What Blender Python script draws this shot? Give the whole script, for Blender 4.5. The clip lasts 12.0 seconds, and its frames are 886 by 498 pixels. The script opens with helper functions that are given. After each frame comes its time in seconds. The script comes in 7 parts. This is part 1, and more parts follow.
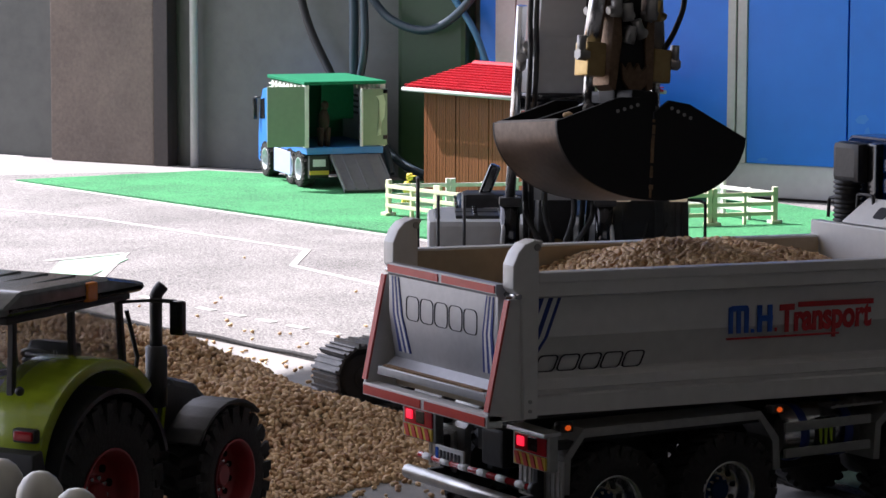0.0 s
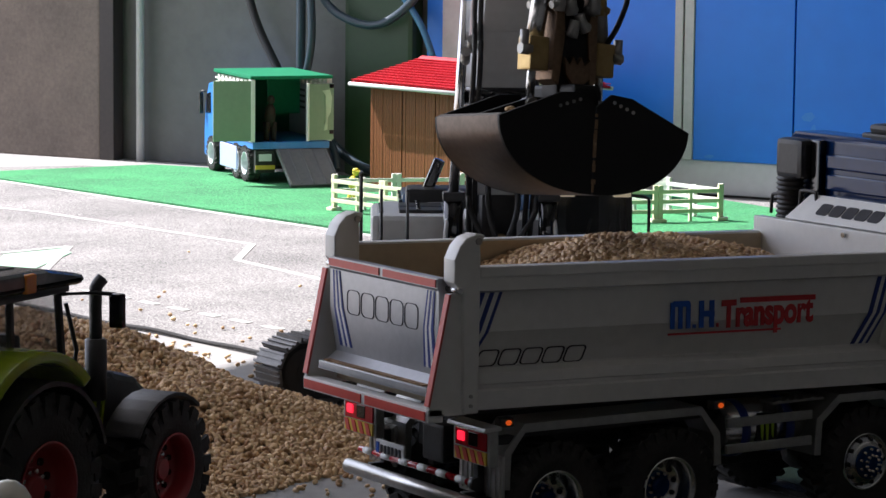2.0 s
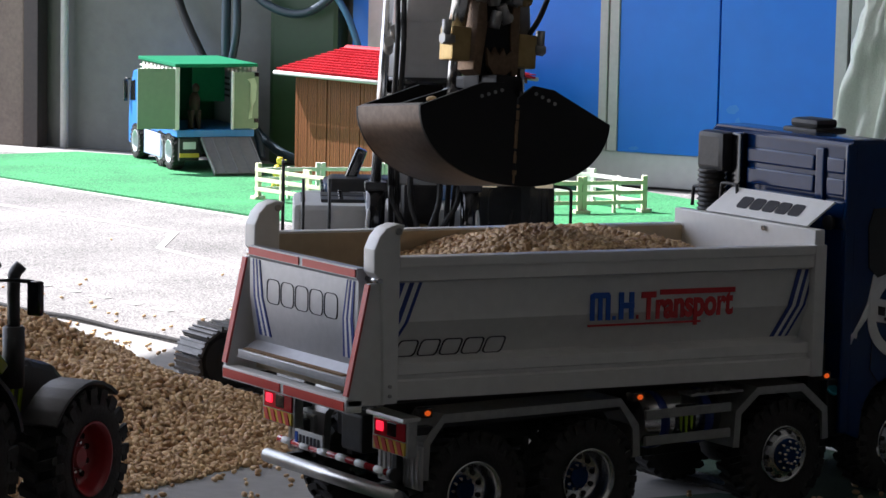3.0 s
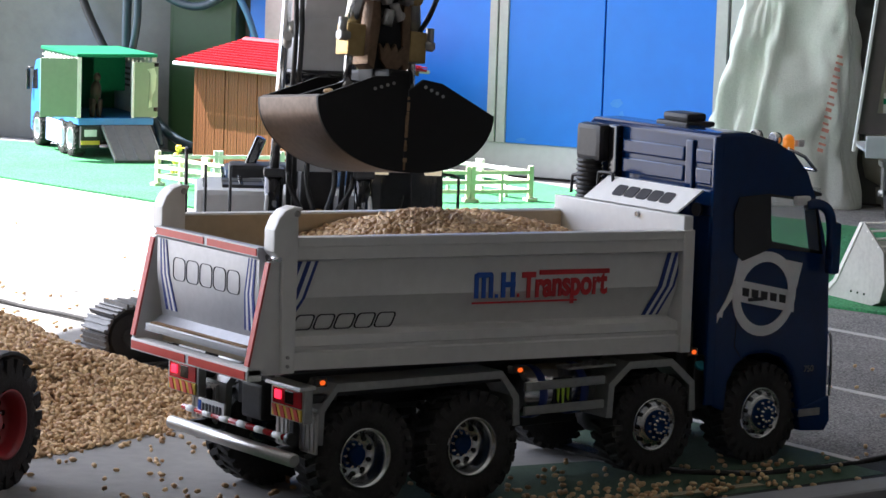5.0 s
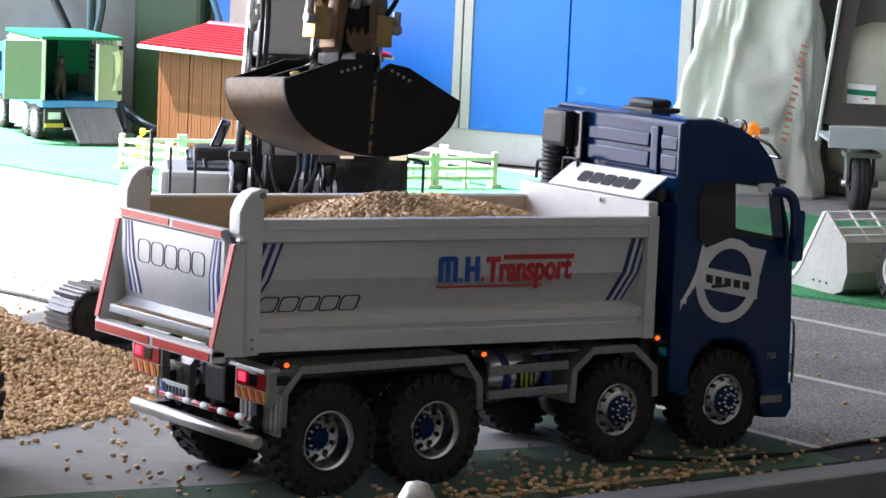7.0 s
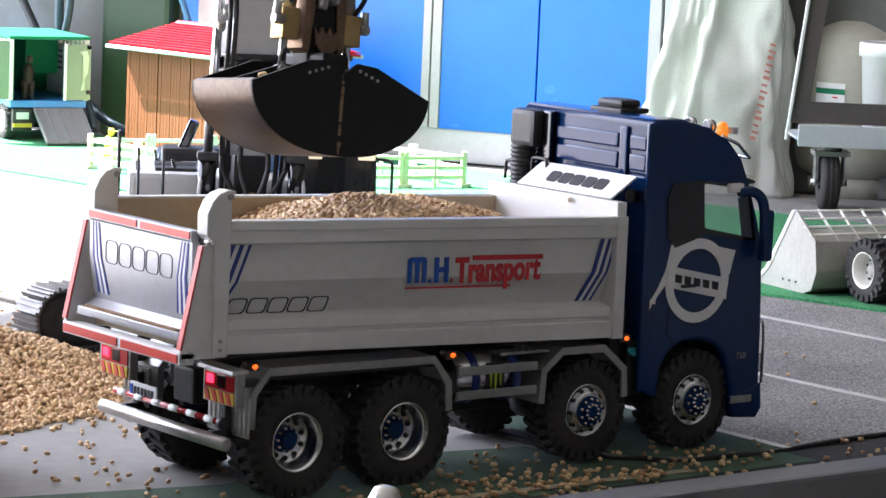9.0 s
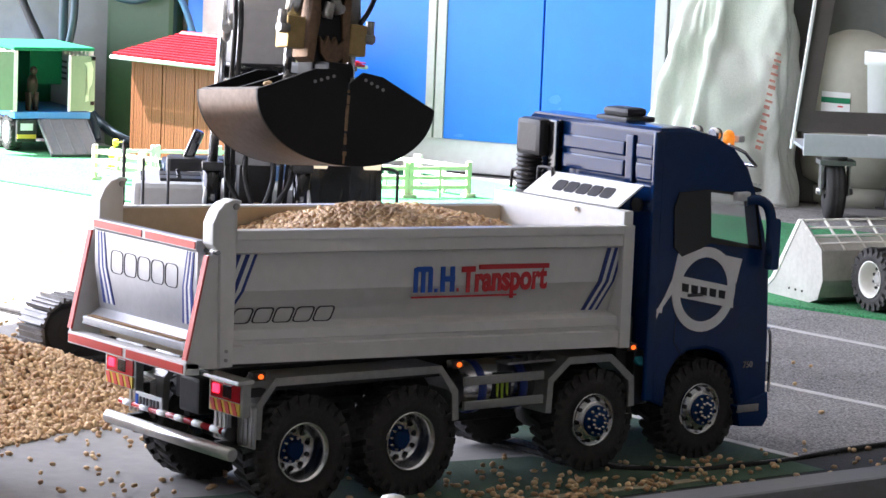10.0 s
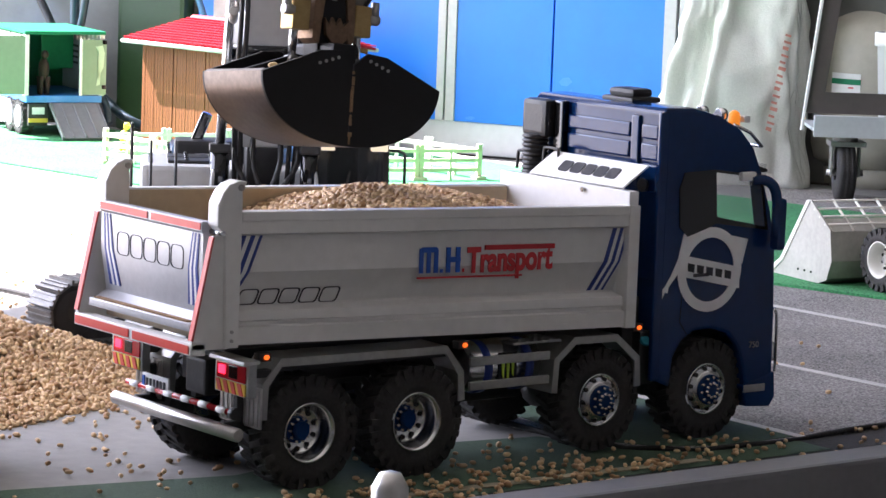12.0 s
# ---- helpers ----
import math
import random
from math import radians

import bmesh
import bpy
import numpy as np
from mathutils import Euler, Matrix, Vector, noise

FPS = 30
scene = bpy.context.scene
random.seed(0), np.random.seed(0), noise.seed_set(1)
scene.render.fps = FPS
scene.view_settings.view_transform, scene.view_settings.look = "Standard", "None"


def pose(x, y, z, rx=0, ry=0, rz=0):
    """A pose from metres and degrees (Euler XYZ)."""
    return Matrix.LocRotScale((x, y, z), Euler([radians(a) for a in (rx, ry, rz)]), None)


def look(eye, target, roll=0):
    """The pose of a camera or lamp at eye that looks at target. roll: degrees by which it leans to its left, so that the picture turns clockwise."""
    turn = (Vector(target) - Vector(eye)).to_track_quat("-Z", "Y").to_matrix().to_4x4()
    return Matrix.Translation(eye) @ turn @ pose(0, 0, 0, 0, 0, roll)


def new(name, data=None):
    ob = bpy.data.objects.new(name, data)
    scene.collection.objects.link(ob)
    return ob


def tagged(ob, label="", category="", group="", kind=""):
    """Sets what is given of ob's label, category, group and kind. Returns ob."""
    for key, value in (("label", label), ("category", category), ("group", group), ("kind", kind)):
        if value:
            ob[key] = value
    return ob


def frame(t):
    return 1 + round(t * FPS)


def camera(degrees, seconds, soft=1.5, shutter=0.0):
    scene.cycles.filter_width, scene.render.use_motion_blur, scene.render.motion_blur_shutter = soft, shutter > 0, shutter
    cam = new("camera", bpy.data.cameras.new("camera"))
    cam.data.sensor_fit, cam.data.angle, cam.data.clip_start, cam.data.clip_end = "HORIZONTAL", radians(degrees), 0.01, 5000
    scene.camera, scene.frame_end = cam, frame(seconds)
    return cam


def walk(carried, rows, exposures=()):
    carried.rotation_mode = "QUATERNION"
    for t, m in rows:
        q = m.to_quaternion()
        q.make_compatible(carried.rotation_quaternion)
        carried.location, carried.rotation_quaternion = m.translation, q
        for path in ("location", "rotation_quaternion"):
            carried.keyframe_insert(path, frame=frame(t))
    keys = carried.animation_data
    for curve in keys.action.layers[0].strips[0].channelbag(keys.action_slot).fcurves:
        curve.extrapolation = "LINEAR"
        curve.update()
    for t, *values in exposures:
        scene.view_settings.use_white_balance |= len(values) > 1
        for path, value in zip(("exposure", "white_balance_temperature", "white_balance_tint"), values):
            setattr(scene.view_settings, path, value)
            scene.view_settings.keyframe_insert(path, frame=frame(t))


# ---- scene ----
cam = camera(17.0, 12.0)
PATH = [
    (0, (-1.171, -1.77, 0.5), (-0.117, -0.087, 0.264), 0.2),
    (0.5, (-1.172, -1.769, 0.497), (-0.128, -0.081, 0.247), 0.1),
    (1, (-1.167, -1.764, 0.497), (-0.119, -0.081, 0.237), 0.3),
    (1.5, (-1.164, -1.762, 0.497), (-0.106, -0.083, 0.25), 0.2),
    (2, (-1.162, -1.767, 0.497), (-0.079, -0.102, 0.259), 0.6),
    (2.5, (-1.161, -1.767, 0.495), (-0.069, -0.108, 0.258), 0.8),
    (3, (-1.156, -1.767, 0.497), (-0.033, -0.131, 0.253), 1.2),
    (5, (-1.253, -1.904, 0.51), (-0.07, -0.31, 0.262), 1.9),
    (5.5, (-1.253, -1.907, 0.509), (-0.064, -0.318, 0.259), 2.1),
    (6, (-1.254, -1.907, 0.509), (-0.059, -0.323, 0.257), 2.1),
    (6.5, (-1.253, -1.903, 0.507), (-0.051, -0.325, 0.254), 2.3),
    (7, (-1.257, -1.905, 0.507), (-0.054, -0.328, 0.252), 2.5),
    (7.5, (-1.252, -1.903, 0.507), (-0.039, -0.334, 0.25), 3.0),
    (9.5, (-1.253, -1.9, 0.509), (-0.033, -0.335, 0.257), 2.3),
    (10, (-1.25, -1.895, 0.506), (-0.033, -0.328, 0.258), 2.3),
    (10.5, (-1.25, -1.904, 0.505), (-0.043, -0.33, 0.248), 1.9),
    (11, (-1.25, -1.904, 0.504), (-0.042, -0.331, 0.247), 2.1),
    (11.5, (-1.248, -1.902, 0.504), (-0.039, -0.329, 0.245), 2.1),
    (12, (-1.246, -1.905, 0.504), (-0.038, -0.332, 0.245), 2.1),
]
walk(cam, [(t, look(e, a, r)) for t, e, a, r in PATH],
     [(0, 1.42, 6000, 22), (1.5, 1.42, 6050, 19), (3, 1.62, 5900, 16), (4.9, 2.48, 5950, 16), (6, 2.78, 6000, 15), (7.2, 3.08, 6000, 17), (9.5, 3.38, 6000, 19), (12, 3.28, 6000, 23)])

# ---- light ----
world = bpy.data.worlds.new("world")
scene.world = world
world.use_nodes = True
sky = world.node_tree.nodes.new("ShaderNodeTexSky")
sky.sky_type, sky.sun_disc = "NISHITA", False
sky.sun_elevation, sky.sun_rotation = radians(52.5), radians(-28)
world.node_tree.links.new(sky.outputs[0], world.node_tree.nodes["Background"].inputs[0])
world.node_tree.nodes["Background"].inputs[1].default_value = 0.06

E = Vector((0.471, -0.882, 0))      # along the blue wall
N = Vector((0.882, 0.471, 0))       # out through the blue wall
W0 = Vector((1.881, 2.145, 0))      # a point at the foot of the blue wall


def sun_and_door_light():
    sun = new("sun", bpy.data.lights.new("sun", "SUN"))
    sun.data.energy, sun.data.angle, sun.data.color = 5.0, radians(0.5), (1, 0.95, 0.88)
    to_sun = Vector((-0.471 * 0.609, 0.882 * 0.609, 0.793))
    sun.matrix_world = look(to_sun * 8, (0, 0, 0))
    door = new("doorway_daylight", bpy.data.lights.new("doorway_daylight", "AREA"))
    door.data.shape, door.data.size, door.data.size_y = "RECTANGLE", 4.3, 2.1
    door.data.energy, door.data.color = 15, (1.0, 0.965, 0.91)
    mid = W0 - E * 1.45 - N * 2.45 + Vector((0, 0, 1.12))
    door.matrix_world = look(mid, mid + E - N * 0.10 - Vector((0, 0, 0.95)))


sun_and_door_light()


# ---- materials ----
def mk(name, c1, c2=None, rough=0.5, metal=0.0, scale=8.0, fine=120.0, bump=0.0, bscale=200.0, coat=0.0, island=0.0, piece=0.0, wave=None, spec=0.5, grain=0.45, ramp_ends=(0.3, 0.7)):
    m = bpy.data.materials.new(name)
    m.use_nodes = True
    nt = m.node_tree
    p = nt.nodes["Principled BSDF"]
    c2 = c2 or tuple(min(1, v * 0.8) for v in c1)
    tc = nt.nodes.new("ShaderNodeTexCoord")
    big, small = nt.nodes.new("ShaderNodeTexNoise"), nt.nodes.new("ShaderNodeTexNoise")
    for n, sc in ((big, scale), (small, fine)):
        n.inputs["Scale"].default_value, n.inputs["Detail"].default_value = sc, 5
        nt.links.new(tc.outputs["Object"], n.inputs["Vector"])
    avg = nt.nodes.new("ShaderNodeMath")
    avg.operation = "MULTIPLY_ADD"
    avg.inputs[1].default_value = 1 - grain
    half = nt.nodes.new("ShaderNodeMath")
    half.operation, half.inputs[1].default_value = "MULTIPLY", grain
    nt.links.new(small.outputs[0], half.inputs[0])
    nt.links.new(big.outputs[0], avg.inputs[0])
    nt.links.new(half.outputs[0], avg.inputs[2])
    value = avg.outputs[0]
    if wave:
        wv = nt.nodes.new("ShaderNodeTexWave")
        wv.bands_direction = wave[0]
        wv.inputs["Scale"].default_value, wv.inputs["Distortion"].default_value = wave[1], wave[2]
        wv.inputs["Detail"].default_value, wv.inputs["Detail Scale"].default_value = 3, 2
        nt.links.new(tc.outputs["Object"], wv.inputs["Vector"])
        wm = nt.nodes.new("ShaderNodeMath")
        wm.operation = "MULTIPLY_ADD"
        wm.inputs[1].default_value, wm.inputs[2].default_value = 0.5, 0.0
        nt.links.new(wv.outputs["Fac"], wm.inputs[0])
        ad = nt.nodes.new("ShaderNodeMath")
        ad.operation = "MULTIPLY_ADD"
        ad.inputs[1].default_value = 0.5
        nt.links.new(value, ad.inputs[0])
        nt.links.new(wm.outputs[0], ad.inputs[2])
        value = ad.outputs[0]
    for kind, amount in (("island", island), ("piece", piece)):
        if amount:
            g = nt.nodes.new("ShaderNodeNewGeometry" if kind == "island" else "ShaderNodeObjectInfo")
            sock = g.outputs["Random Per Island" if kind == "island" else "Random"]
            mx = nt.nodes.new("ShaderNodeMix")
            mx.inputs[0].default_value = amount
            nt.links.new(value, mx.inputs[2])
            nt.links.new(sock, mx.inputs[3])
            value = mx.outputs[0]
    ramp = nt.nodes.new("ShaderNodeValToRGB")
    ramp.color_ramp.elements[0].position, ramp.color_ramp.elements[1].position = ramp_ends
    if island or piece:
        ramp.color_ramp.elements[0].position, ramp.color_ramp.elements[1].position = 0.1, 0.9
    ramp.color_ramp.elements[0].color, ramp.color_ramp.elements[1].color = (*c2, 1), (*c1, 1)
    nt.links.new(value, ramp.inputs[0])
    nt.links.new(ramp.outputs[0], p.inputs["Base Color"])
    rr = nt.nodes.new("ShaderNodeMath")
    rr.operation, rr.inputs[1].default_value, rr.inputs[2].default_value = "MULTIPLY_ADD", 0.25, rough - 0.12
    nt.links.new(big.outputs[0], rr.inputs[0])
    nt.links.new(rr.outputs[0], p.inputs["Roughness"])
    p.inputs["Metallic"].default_value = metal
    p.inputs["Coat Weight"].default_value = coat
    p.inputs["Specular IOR Level"].default_value = spec
    if bump:
        bt = nt.nodes.new("ShaderNodeTexNoise")
        bt.inputs["Scale"].default_value, bt.inputs["Detail"].default_value = bscale, 4
        nt.links.new(tc.outputs["Object"], bt.inputs["Vector"])
        b = nt.nodes.new("ShaderNodeBump")
        b.inputs["Strength"].default_value, b.inputs["Distance"].default_value = bump, 0.003
        nt.links.new(bt.outputs[0], b.inputs["Height"])
        nt.links.new(b.outputs[0], p.inputs["Normal"])
    return m


def glow(name, c, strength):
    m = mk(name, c)
    p = m.node_tree.nodes["Principled BSDF"]
    p.inputs["Emission Color"].default_value, p.inputs["Emission Strength"].default_value = (*c, 1), strength
    return m


def clear(name, tint=(0.9, 0.95, 0.95), alpha=0.25, rough=0.05):
    m = mk(name, tint, rough=rough + 0.05)
    m.node_tree.nodes["Principled BSDF"].inputs["Alpha"].default_value = alpha
    return m


M_CONCRETE = mk("floor_concrete", (0.30, 0.29, 0.27), (0.20, 0.195, 0.185), 0.75, scale=3, fine=60, bump=0.15, bscale=300)
M_ASPHALT = mk("asphalt_carpet", (0.37, 0.355, 0.335), (0.042, 0.040, 0.037), 0.95, scale=5, fine=420, grain=0.75, ramp_ends=(0.36, 0.66), bump=0.6, bscale=500)
M_EDGE = mk("rubber_edge", (0.035, 0.033, 0.03), (0.012, 0.012, 0.012), 0.9, bump=0.5, bscale=300)
M_GRASS = mk("green_carpet", (0.07, 0.36, 0.13), (0.008, 0.085, 0.03), 0.95, scale=9, fine=300, grain=0.75, ramp_ends=(0.36, 0.66), bump=1.0, bscale=420)
M_GREENMAT = mk("dark_green_mat", (0.065, 0.12, 0.072), (0.028, 0.055, 0.033), 0.9, scale=6, fine=300, bump=0.4, bscale=450)
M_LINE = mk("white_line", (0.58, 0.57, 0.54), (0.34, 0.33, 0.31), 0.9, scale=30, fine=400)
M_TANLINE = mk("yellowed_line", (0.42, 0.36, 0.24), (0.22, 0.19, 0.13), 0.9, scale=30, fine=300)
M_BLUEWALL = mk("blue_lacquer", (0.011, 0.19, 0.76), (0.009, 0.155, 0.66), 0.45, scale=2, fine=25, coat=0.05)
M_SMUDGE = mk("scuffed_blue_lacquer", (0.07, 0.25, 0.66), (0.02, 0.19, 0.70), 0.6, scale=60, fine=200)
M_GREYWALL = mk("grey_painted_metal", (0.55, 0.56, 0.57), (0.44, 0.45, 0.46), 0.5, scale=4, fine=60)
M_FRAME = mk("grey_door_frame", (0.50, 0.50, 0.49), (0.40, 0.40, 0.39), 0.45, scale=6)
M_PLASTER = mk("dull_grey_wall", (0.130, 0.132, 0.121), (0.088, 0.090, 0.083), 0.85, scale=3, fine=40, bump=0.2, bscale=80)
M_BROWN = mk("brown_plastered_pillar", (0.18, 0.145, 0.12), (0.105, 0.084, 0.07), 0.9, scale=12, fine=150, bump=0.5, bscale=150)
M_DARK = mk("dark_brown_metal_and_gap_shade", (0.04, 0.03, 0.025), (0.02, 0.016, 0.014), 0.6)
M_CEIL = mk("ceiling_paint", (0.64, 0.63, 0.60), (0.55, 0.54, 0.51), 0.9)
M_ROOMWALL = mk("room_wall_paint", (0.20, 0.20, 0.19), (0.15, 0.15, 0.14), 0.9, scale=1)
M_OUT = mk("outdoor_paving", (0.45, 0.44, 0.41), (0.35, 0.34, 0.32), 0.95, scale=2, fine=20)
M_WHITEALU = mk("brushed_grey_aluminium", (0.76, 0.75, 0.72), (0.64, 0.63, 0.60), 0.42, metal=0.12, scale=6, fine=90)
M_GATEALU = mk("bare_aluminium_gate", (0.47, 0.48, 0.50), (0.37, 0.38, 0.40), 0.36, metal=0.45, scale=9, fine=160)
M_LINER = mk("tan_liner", (0.55, 0.46, 0.32), (0.42, 0.34, 0.23), 0.6, scale=12, fine=120)
M_CABBLUE = mk("deep_blue_car_paint", (0.003, 0.027, 0.110), (0.0025, 0.021, 0.085), 0.14, scale=5, coat=0.0, spec=0.40)
# also colours the shade behind the truck cab and on the boom foot
M_BLACK = mk("black_plastic_and_shade", (0.032, 0.031, 0.031), (0.017, 0.017, 0.017), 0.45, bump=0.1)
M_GLOSSBLACK = mk("black_gloss", (0.008, 0.008, 0.01), (0.005, 0.005, 0.006), 0.15, coat=0.5)
M_RUBBER = mk("tyre_rubber", (0.046, 0.043, 0.040), (0.020, 0.019, 0.018), 0.85, scale=30, fine=300, bump=0.3, bscale=400)
M_CHROME = mk("polished_aluminium", (0.78, 0.78, 0.78), (0.62, 0.62, 0.62), 0.22, metal=1.0, scale=30)
M_STEEL = mk("dull_steel", (0.45, 0.44, 0.42), (0.28, 0.275, 0.26), 0.45, metal=0.8, scale=20, bump=0.1)
M_FENDER = mk("satin_aluminium_fender", (0.42, 0.42, 0.40), (0.30, 0.30, 0.28), 0.42, metal=0.5, scale=25, fine=200)
M_REDREF = mk("red_reflective_tape", (0.62, 0.07, 0.05), (0.50, 0.05, 0.035), 0.4)
M_WHITETAPE = mk("white_tape", (0.8, 0.8, 0.78), (0.7, 0.7, 0.68), 0.4)
M_NAVY = mk("navy_vinyl", (0.02, 0.045, 0.25), (0.015, 0.035, 0.2), 0.4)
M_BLUEVINYL = mk("blue_vinyl", (0.01, 0.10, 0.50), (0.008, 0.08, 0.42), 0.4)
M_REDVINYL = mk("red_vinyl", (0.62, 0.025, 0.03), (0.5, 0.02, 0.025), 0.4)
M_GREYVINYL = mk("grey_outline_vinyl", (0.045, 0.045, 0.05), (0.035, 0.035, 0.04), 0.6, spec=0.2)
M_SILVERVINYL = mk("silver_vinyl", (0.86, 0.86, 0.86), (0.76, 0.76, 0.76), 0.4)
M_YELLOW = mk("yellow_stripe", (0.72, 0.50, 0.05), (0.6, 0.4, 0.04), 0.45)
M_DARKRED = mk("red_lens", (0.45, 0.012, 0.02), (0.35, 0.01, 0.015), 0.2, coat=0.4)
M_LITRED = glow("lit_red_lamp", (1.0, 0.02, 0.05), 0.40)
M_LITAMBER = glow("lit_amber_lamp", (1.0, 0.13, 0.01), 0.17)
M_AMBER = mk("amber_lens", (0.85, 0.28, 0.02), (0.7, 0.2, 0.015), 0.25, coat=0.4)
M_LITBEACON = glow("glowing_amber_beacon", (1.0, 0.30, 0.02), 0.06)
M_TRACK = mk("worn_track_steel", (0.24, 0.235, 0.225), (0.11, 0.105, 0.10), 0.5, metal=0.6, scale=40, bump=0.2)
M_LIME = mk("lime_green_vinyl", (0.45, 0.65, 0.03), (0.35, 0.5, 0.02), 0.4)
M_GLASS = clear("clear_glass", (0.55, 0.6, 0.6), 0.14)
M_SMOKE = clear("smoky_cab_glass", (0.16, 0.17, 0.17), 0.24)
M_DARKGLASS = clear("tinted_glass", (0.05, 0.055, 0.06), 0.55)
M_EXWHITE = mk("excavator_grey_white_paint", (0.60, 0.61, 0.61), (0.50, 0.51, 0.51), 0.38, scale=10, fine=90, coat=0.15)
M_EXGREY = mk("excavator_grey_paint", (0.66, 0.67, 0.67), (0.56, 0.57, 0.57), 0.45, scale=10)
M_EXBLUE = mk("dark_blue_hood_paint", (0.04, 0.11, 0.24), (0.03, 0.08, 0.18), 0.3, coat=0.4)
M_GRABSTEEL = mk("worn_grab_steel", (0.15, 0.122, 0.105), (0.065, 0.053, 0.046), 0.33, metal=0.85, scale=14, fine=200)
M_GRABBLACK = mk("black_grab_paint", (0.010, 0.009, 0.009), (0.006, 0.0055, 0.0055), 0.5, scale=20, spec=0.3)
M_BRASS = mk("brass_fitting", (0.50, 0.36, 0.16), (0.35, 0.24, 0.10), 0.35, metal=0.9, scale=60)
M_BRONZE = mk("worn_brown_steel", (0.27, 0.17, 0.10), (0.12, 0.075, 0.045), 0.42, metal=0.6, scale=40, fine=300)
M_HOSE = mk("black_hose", (0.02, 0.02, 0.02), (0.012, 0.012, 0.012), 0.45)
M_GRAIN = mk("grain", (0.80, 0.57, 0.31), (0.34, 0.18, 0.075), 0.55, scale=60, fine=500, island=0.75)
M_GRAINBED = mk("grain_bed", (0.34, 0.22, 0.12), (0.17, 0.10, 0.05), 0.9, scale=90, fine=260, bump=1.0, bscale=220)
M_LIMEPAINT = mk("lime_tractor_paint", (0.31, 0.40, 0.015), (0.25, 0.33, 0.012), 0.25, scale=10, coat=0.5)
M_REDRIM = mk("red_rim_paint", (0.38, 0.018, 0.022), (0.28, 0.012, 0.016), 0.4, coat=0.2)
M_ROOFGREY = mk("grey_roof_plastic", (0.13, 0.14, 0.13), (0.06, 0.066, 0.06), 0.20, coat=0.4)
M_ROOFRED = mk("red_tile_plastic", (0.45, 0.012, 0.022), (0.32, 0.008, 0.014), 0.5, scale=30, spec=0.2)
M_REDPOST = mk("red_painted_post", (0.34, 0.022, 0.026), (0.25, 0.016, 0.02), 0.5)
M_SATIN = mk("satin_aluminium_tube", (0.66, 0.65, 0.62), (0.50, 0.49, 0.47), 0.34, metal=0.9, scale=30, fine=260)
M_PALEMAT = mk("glare_pale_green_print", (0.30, 0.47, 0.33), (0.22, 0.38, 0.25), 0.9, scale=20, fine=300)
M_WOOD = mk("brown_stained_boards", (0.175, 0.062, 0.018), (0.10, 0.034, 0.010), 0.6, scale=16, fine=140, spec=0.25, wave=("Y", 60, 4.0))
M_CREAM = mk("beige_plaster_board", (0.56, 0.46, 0.33), (0.45, 0.36, 0.25), 0.8, scale=20)
M_FENCE = mk("white_plastic", (0.80, 0.79, 0.72), (0.70, 0.69, 0.62), 0.5, scale=30)
M_FENCEY = mk("cream_plastic", (0.76, 0.74, 0.50), (0.66, 0.64, 0.42), 0.5, scale=30)
M_FARGREEN = mk("green_box_paint", (0.012, 0.20, 0.09), (0.009, 0.15, 0.07), 0.5, spec=0.2)
M_OLIVE = mk("olive_door_panel", (0.23, 0.31, 0.20), (0.19, 0.26, 0.17), 0.5)
M_PALEGREEN = mk("pale_green_picture", (0.50, 0.60, 0.42), (0.42, 0.52, 0.36), 0.5)
M_FARBLUE = mk("bright_blue_cab_paint", (0.04, 0.22, 0.62), (0.03, 0.18, 0.52), 0.35, coat=0.3)
M_SKIRT = mk("pale_blue_skirt", (0.42, 0.48, 0.70), (0.36, 0.42, 0.62), 0.4)
M_RAMP = mk("grey_ramp", (0.16, 0.165, 0.17), (0.12, 0.122, 0.126), 0.6, scale=30)
M_BAG = mk("white_woven_bag", (0.82, 0.83, 0.77), (0.66, 0.68, 0.61), 0.7, scale=5, fine=260, bump=0.25, bscale=500)
M_BAGTEXT = mk("faded_red_print", (0.62, 0.27, 0.20), (0.5, 0.2, 0.15), 0.7)
M_CYL = mk("grey_green_gas_bottle", (0.42, 0.41, 0.33), (0.33, 0.32, 0.26), 0.5, scale=8, fine=70)
M_TROLLEY = mk("brown_grey_sheet_metal", (0.12, 0.10, 0.095), (0.09, 0.078, 0.074), 0.4)
M_PALEGREY = mk("pale_grey_metal", (0.55, 0.58, 0.60), (0.46, 0.49, 0.51), 0.4)
M_WHITE = mk("white_bucket_plastic", (0.80, 0.80, 0.78), (0.72, 0.72, 0.70), 0.4)
M_LOADER = mk("pale_loader_paint", (0.47, 0.46, 0.41), (0.33, 0.32, 0.28), 0.5, scale=20, fine=150)
M_HOSEBLUE = mk("dark_blue_garden_hose", (0.022, 0.045, 0.065), (0.014, 0.03, 0.045), 0.4)
M_GREENTANK = mk("dark_green_painted_tank", (0.014, 0.046, 0.014), (0.010, 0.032, 0.009), 0.5, scale=6)
M_HIDE = mk("dark_brown_hide", (0.040, 0.018, 0.010), (0.014, 0.008, 0.006), 0.8, scale=40, fine=120)
M_FIGYEL = mk("yellow_figure_paint", (0.75, 0.62, 0.05), (0.6, 0.5, 0.04), 0.6)
M_KNOB = mk("cream_knob", (0.72, 0.69, 0.60), (0.60, 0.57, 0.48), 0.35, scale=20, coat=0.3)
M_RAIL = mk("grey_barrier_rail", (0.16, 0.16, 0.165), (0.12, 0.12, 0.125), 0.45, scale=10)


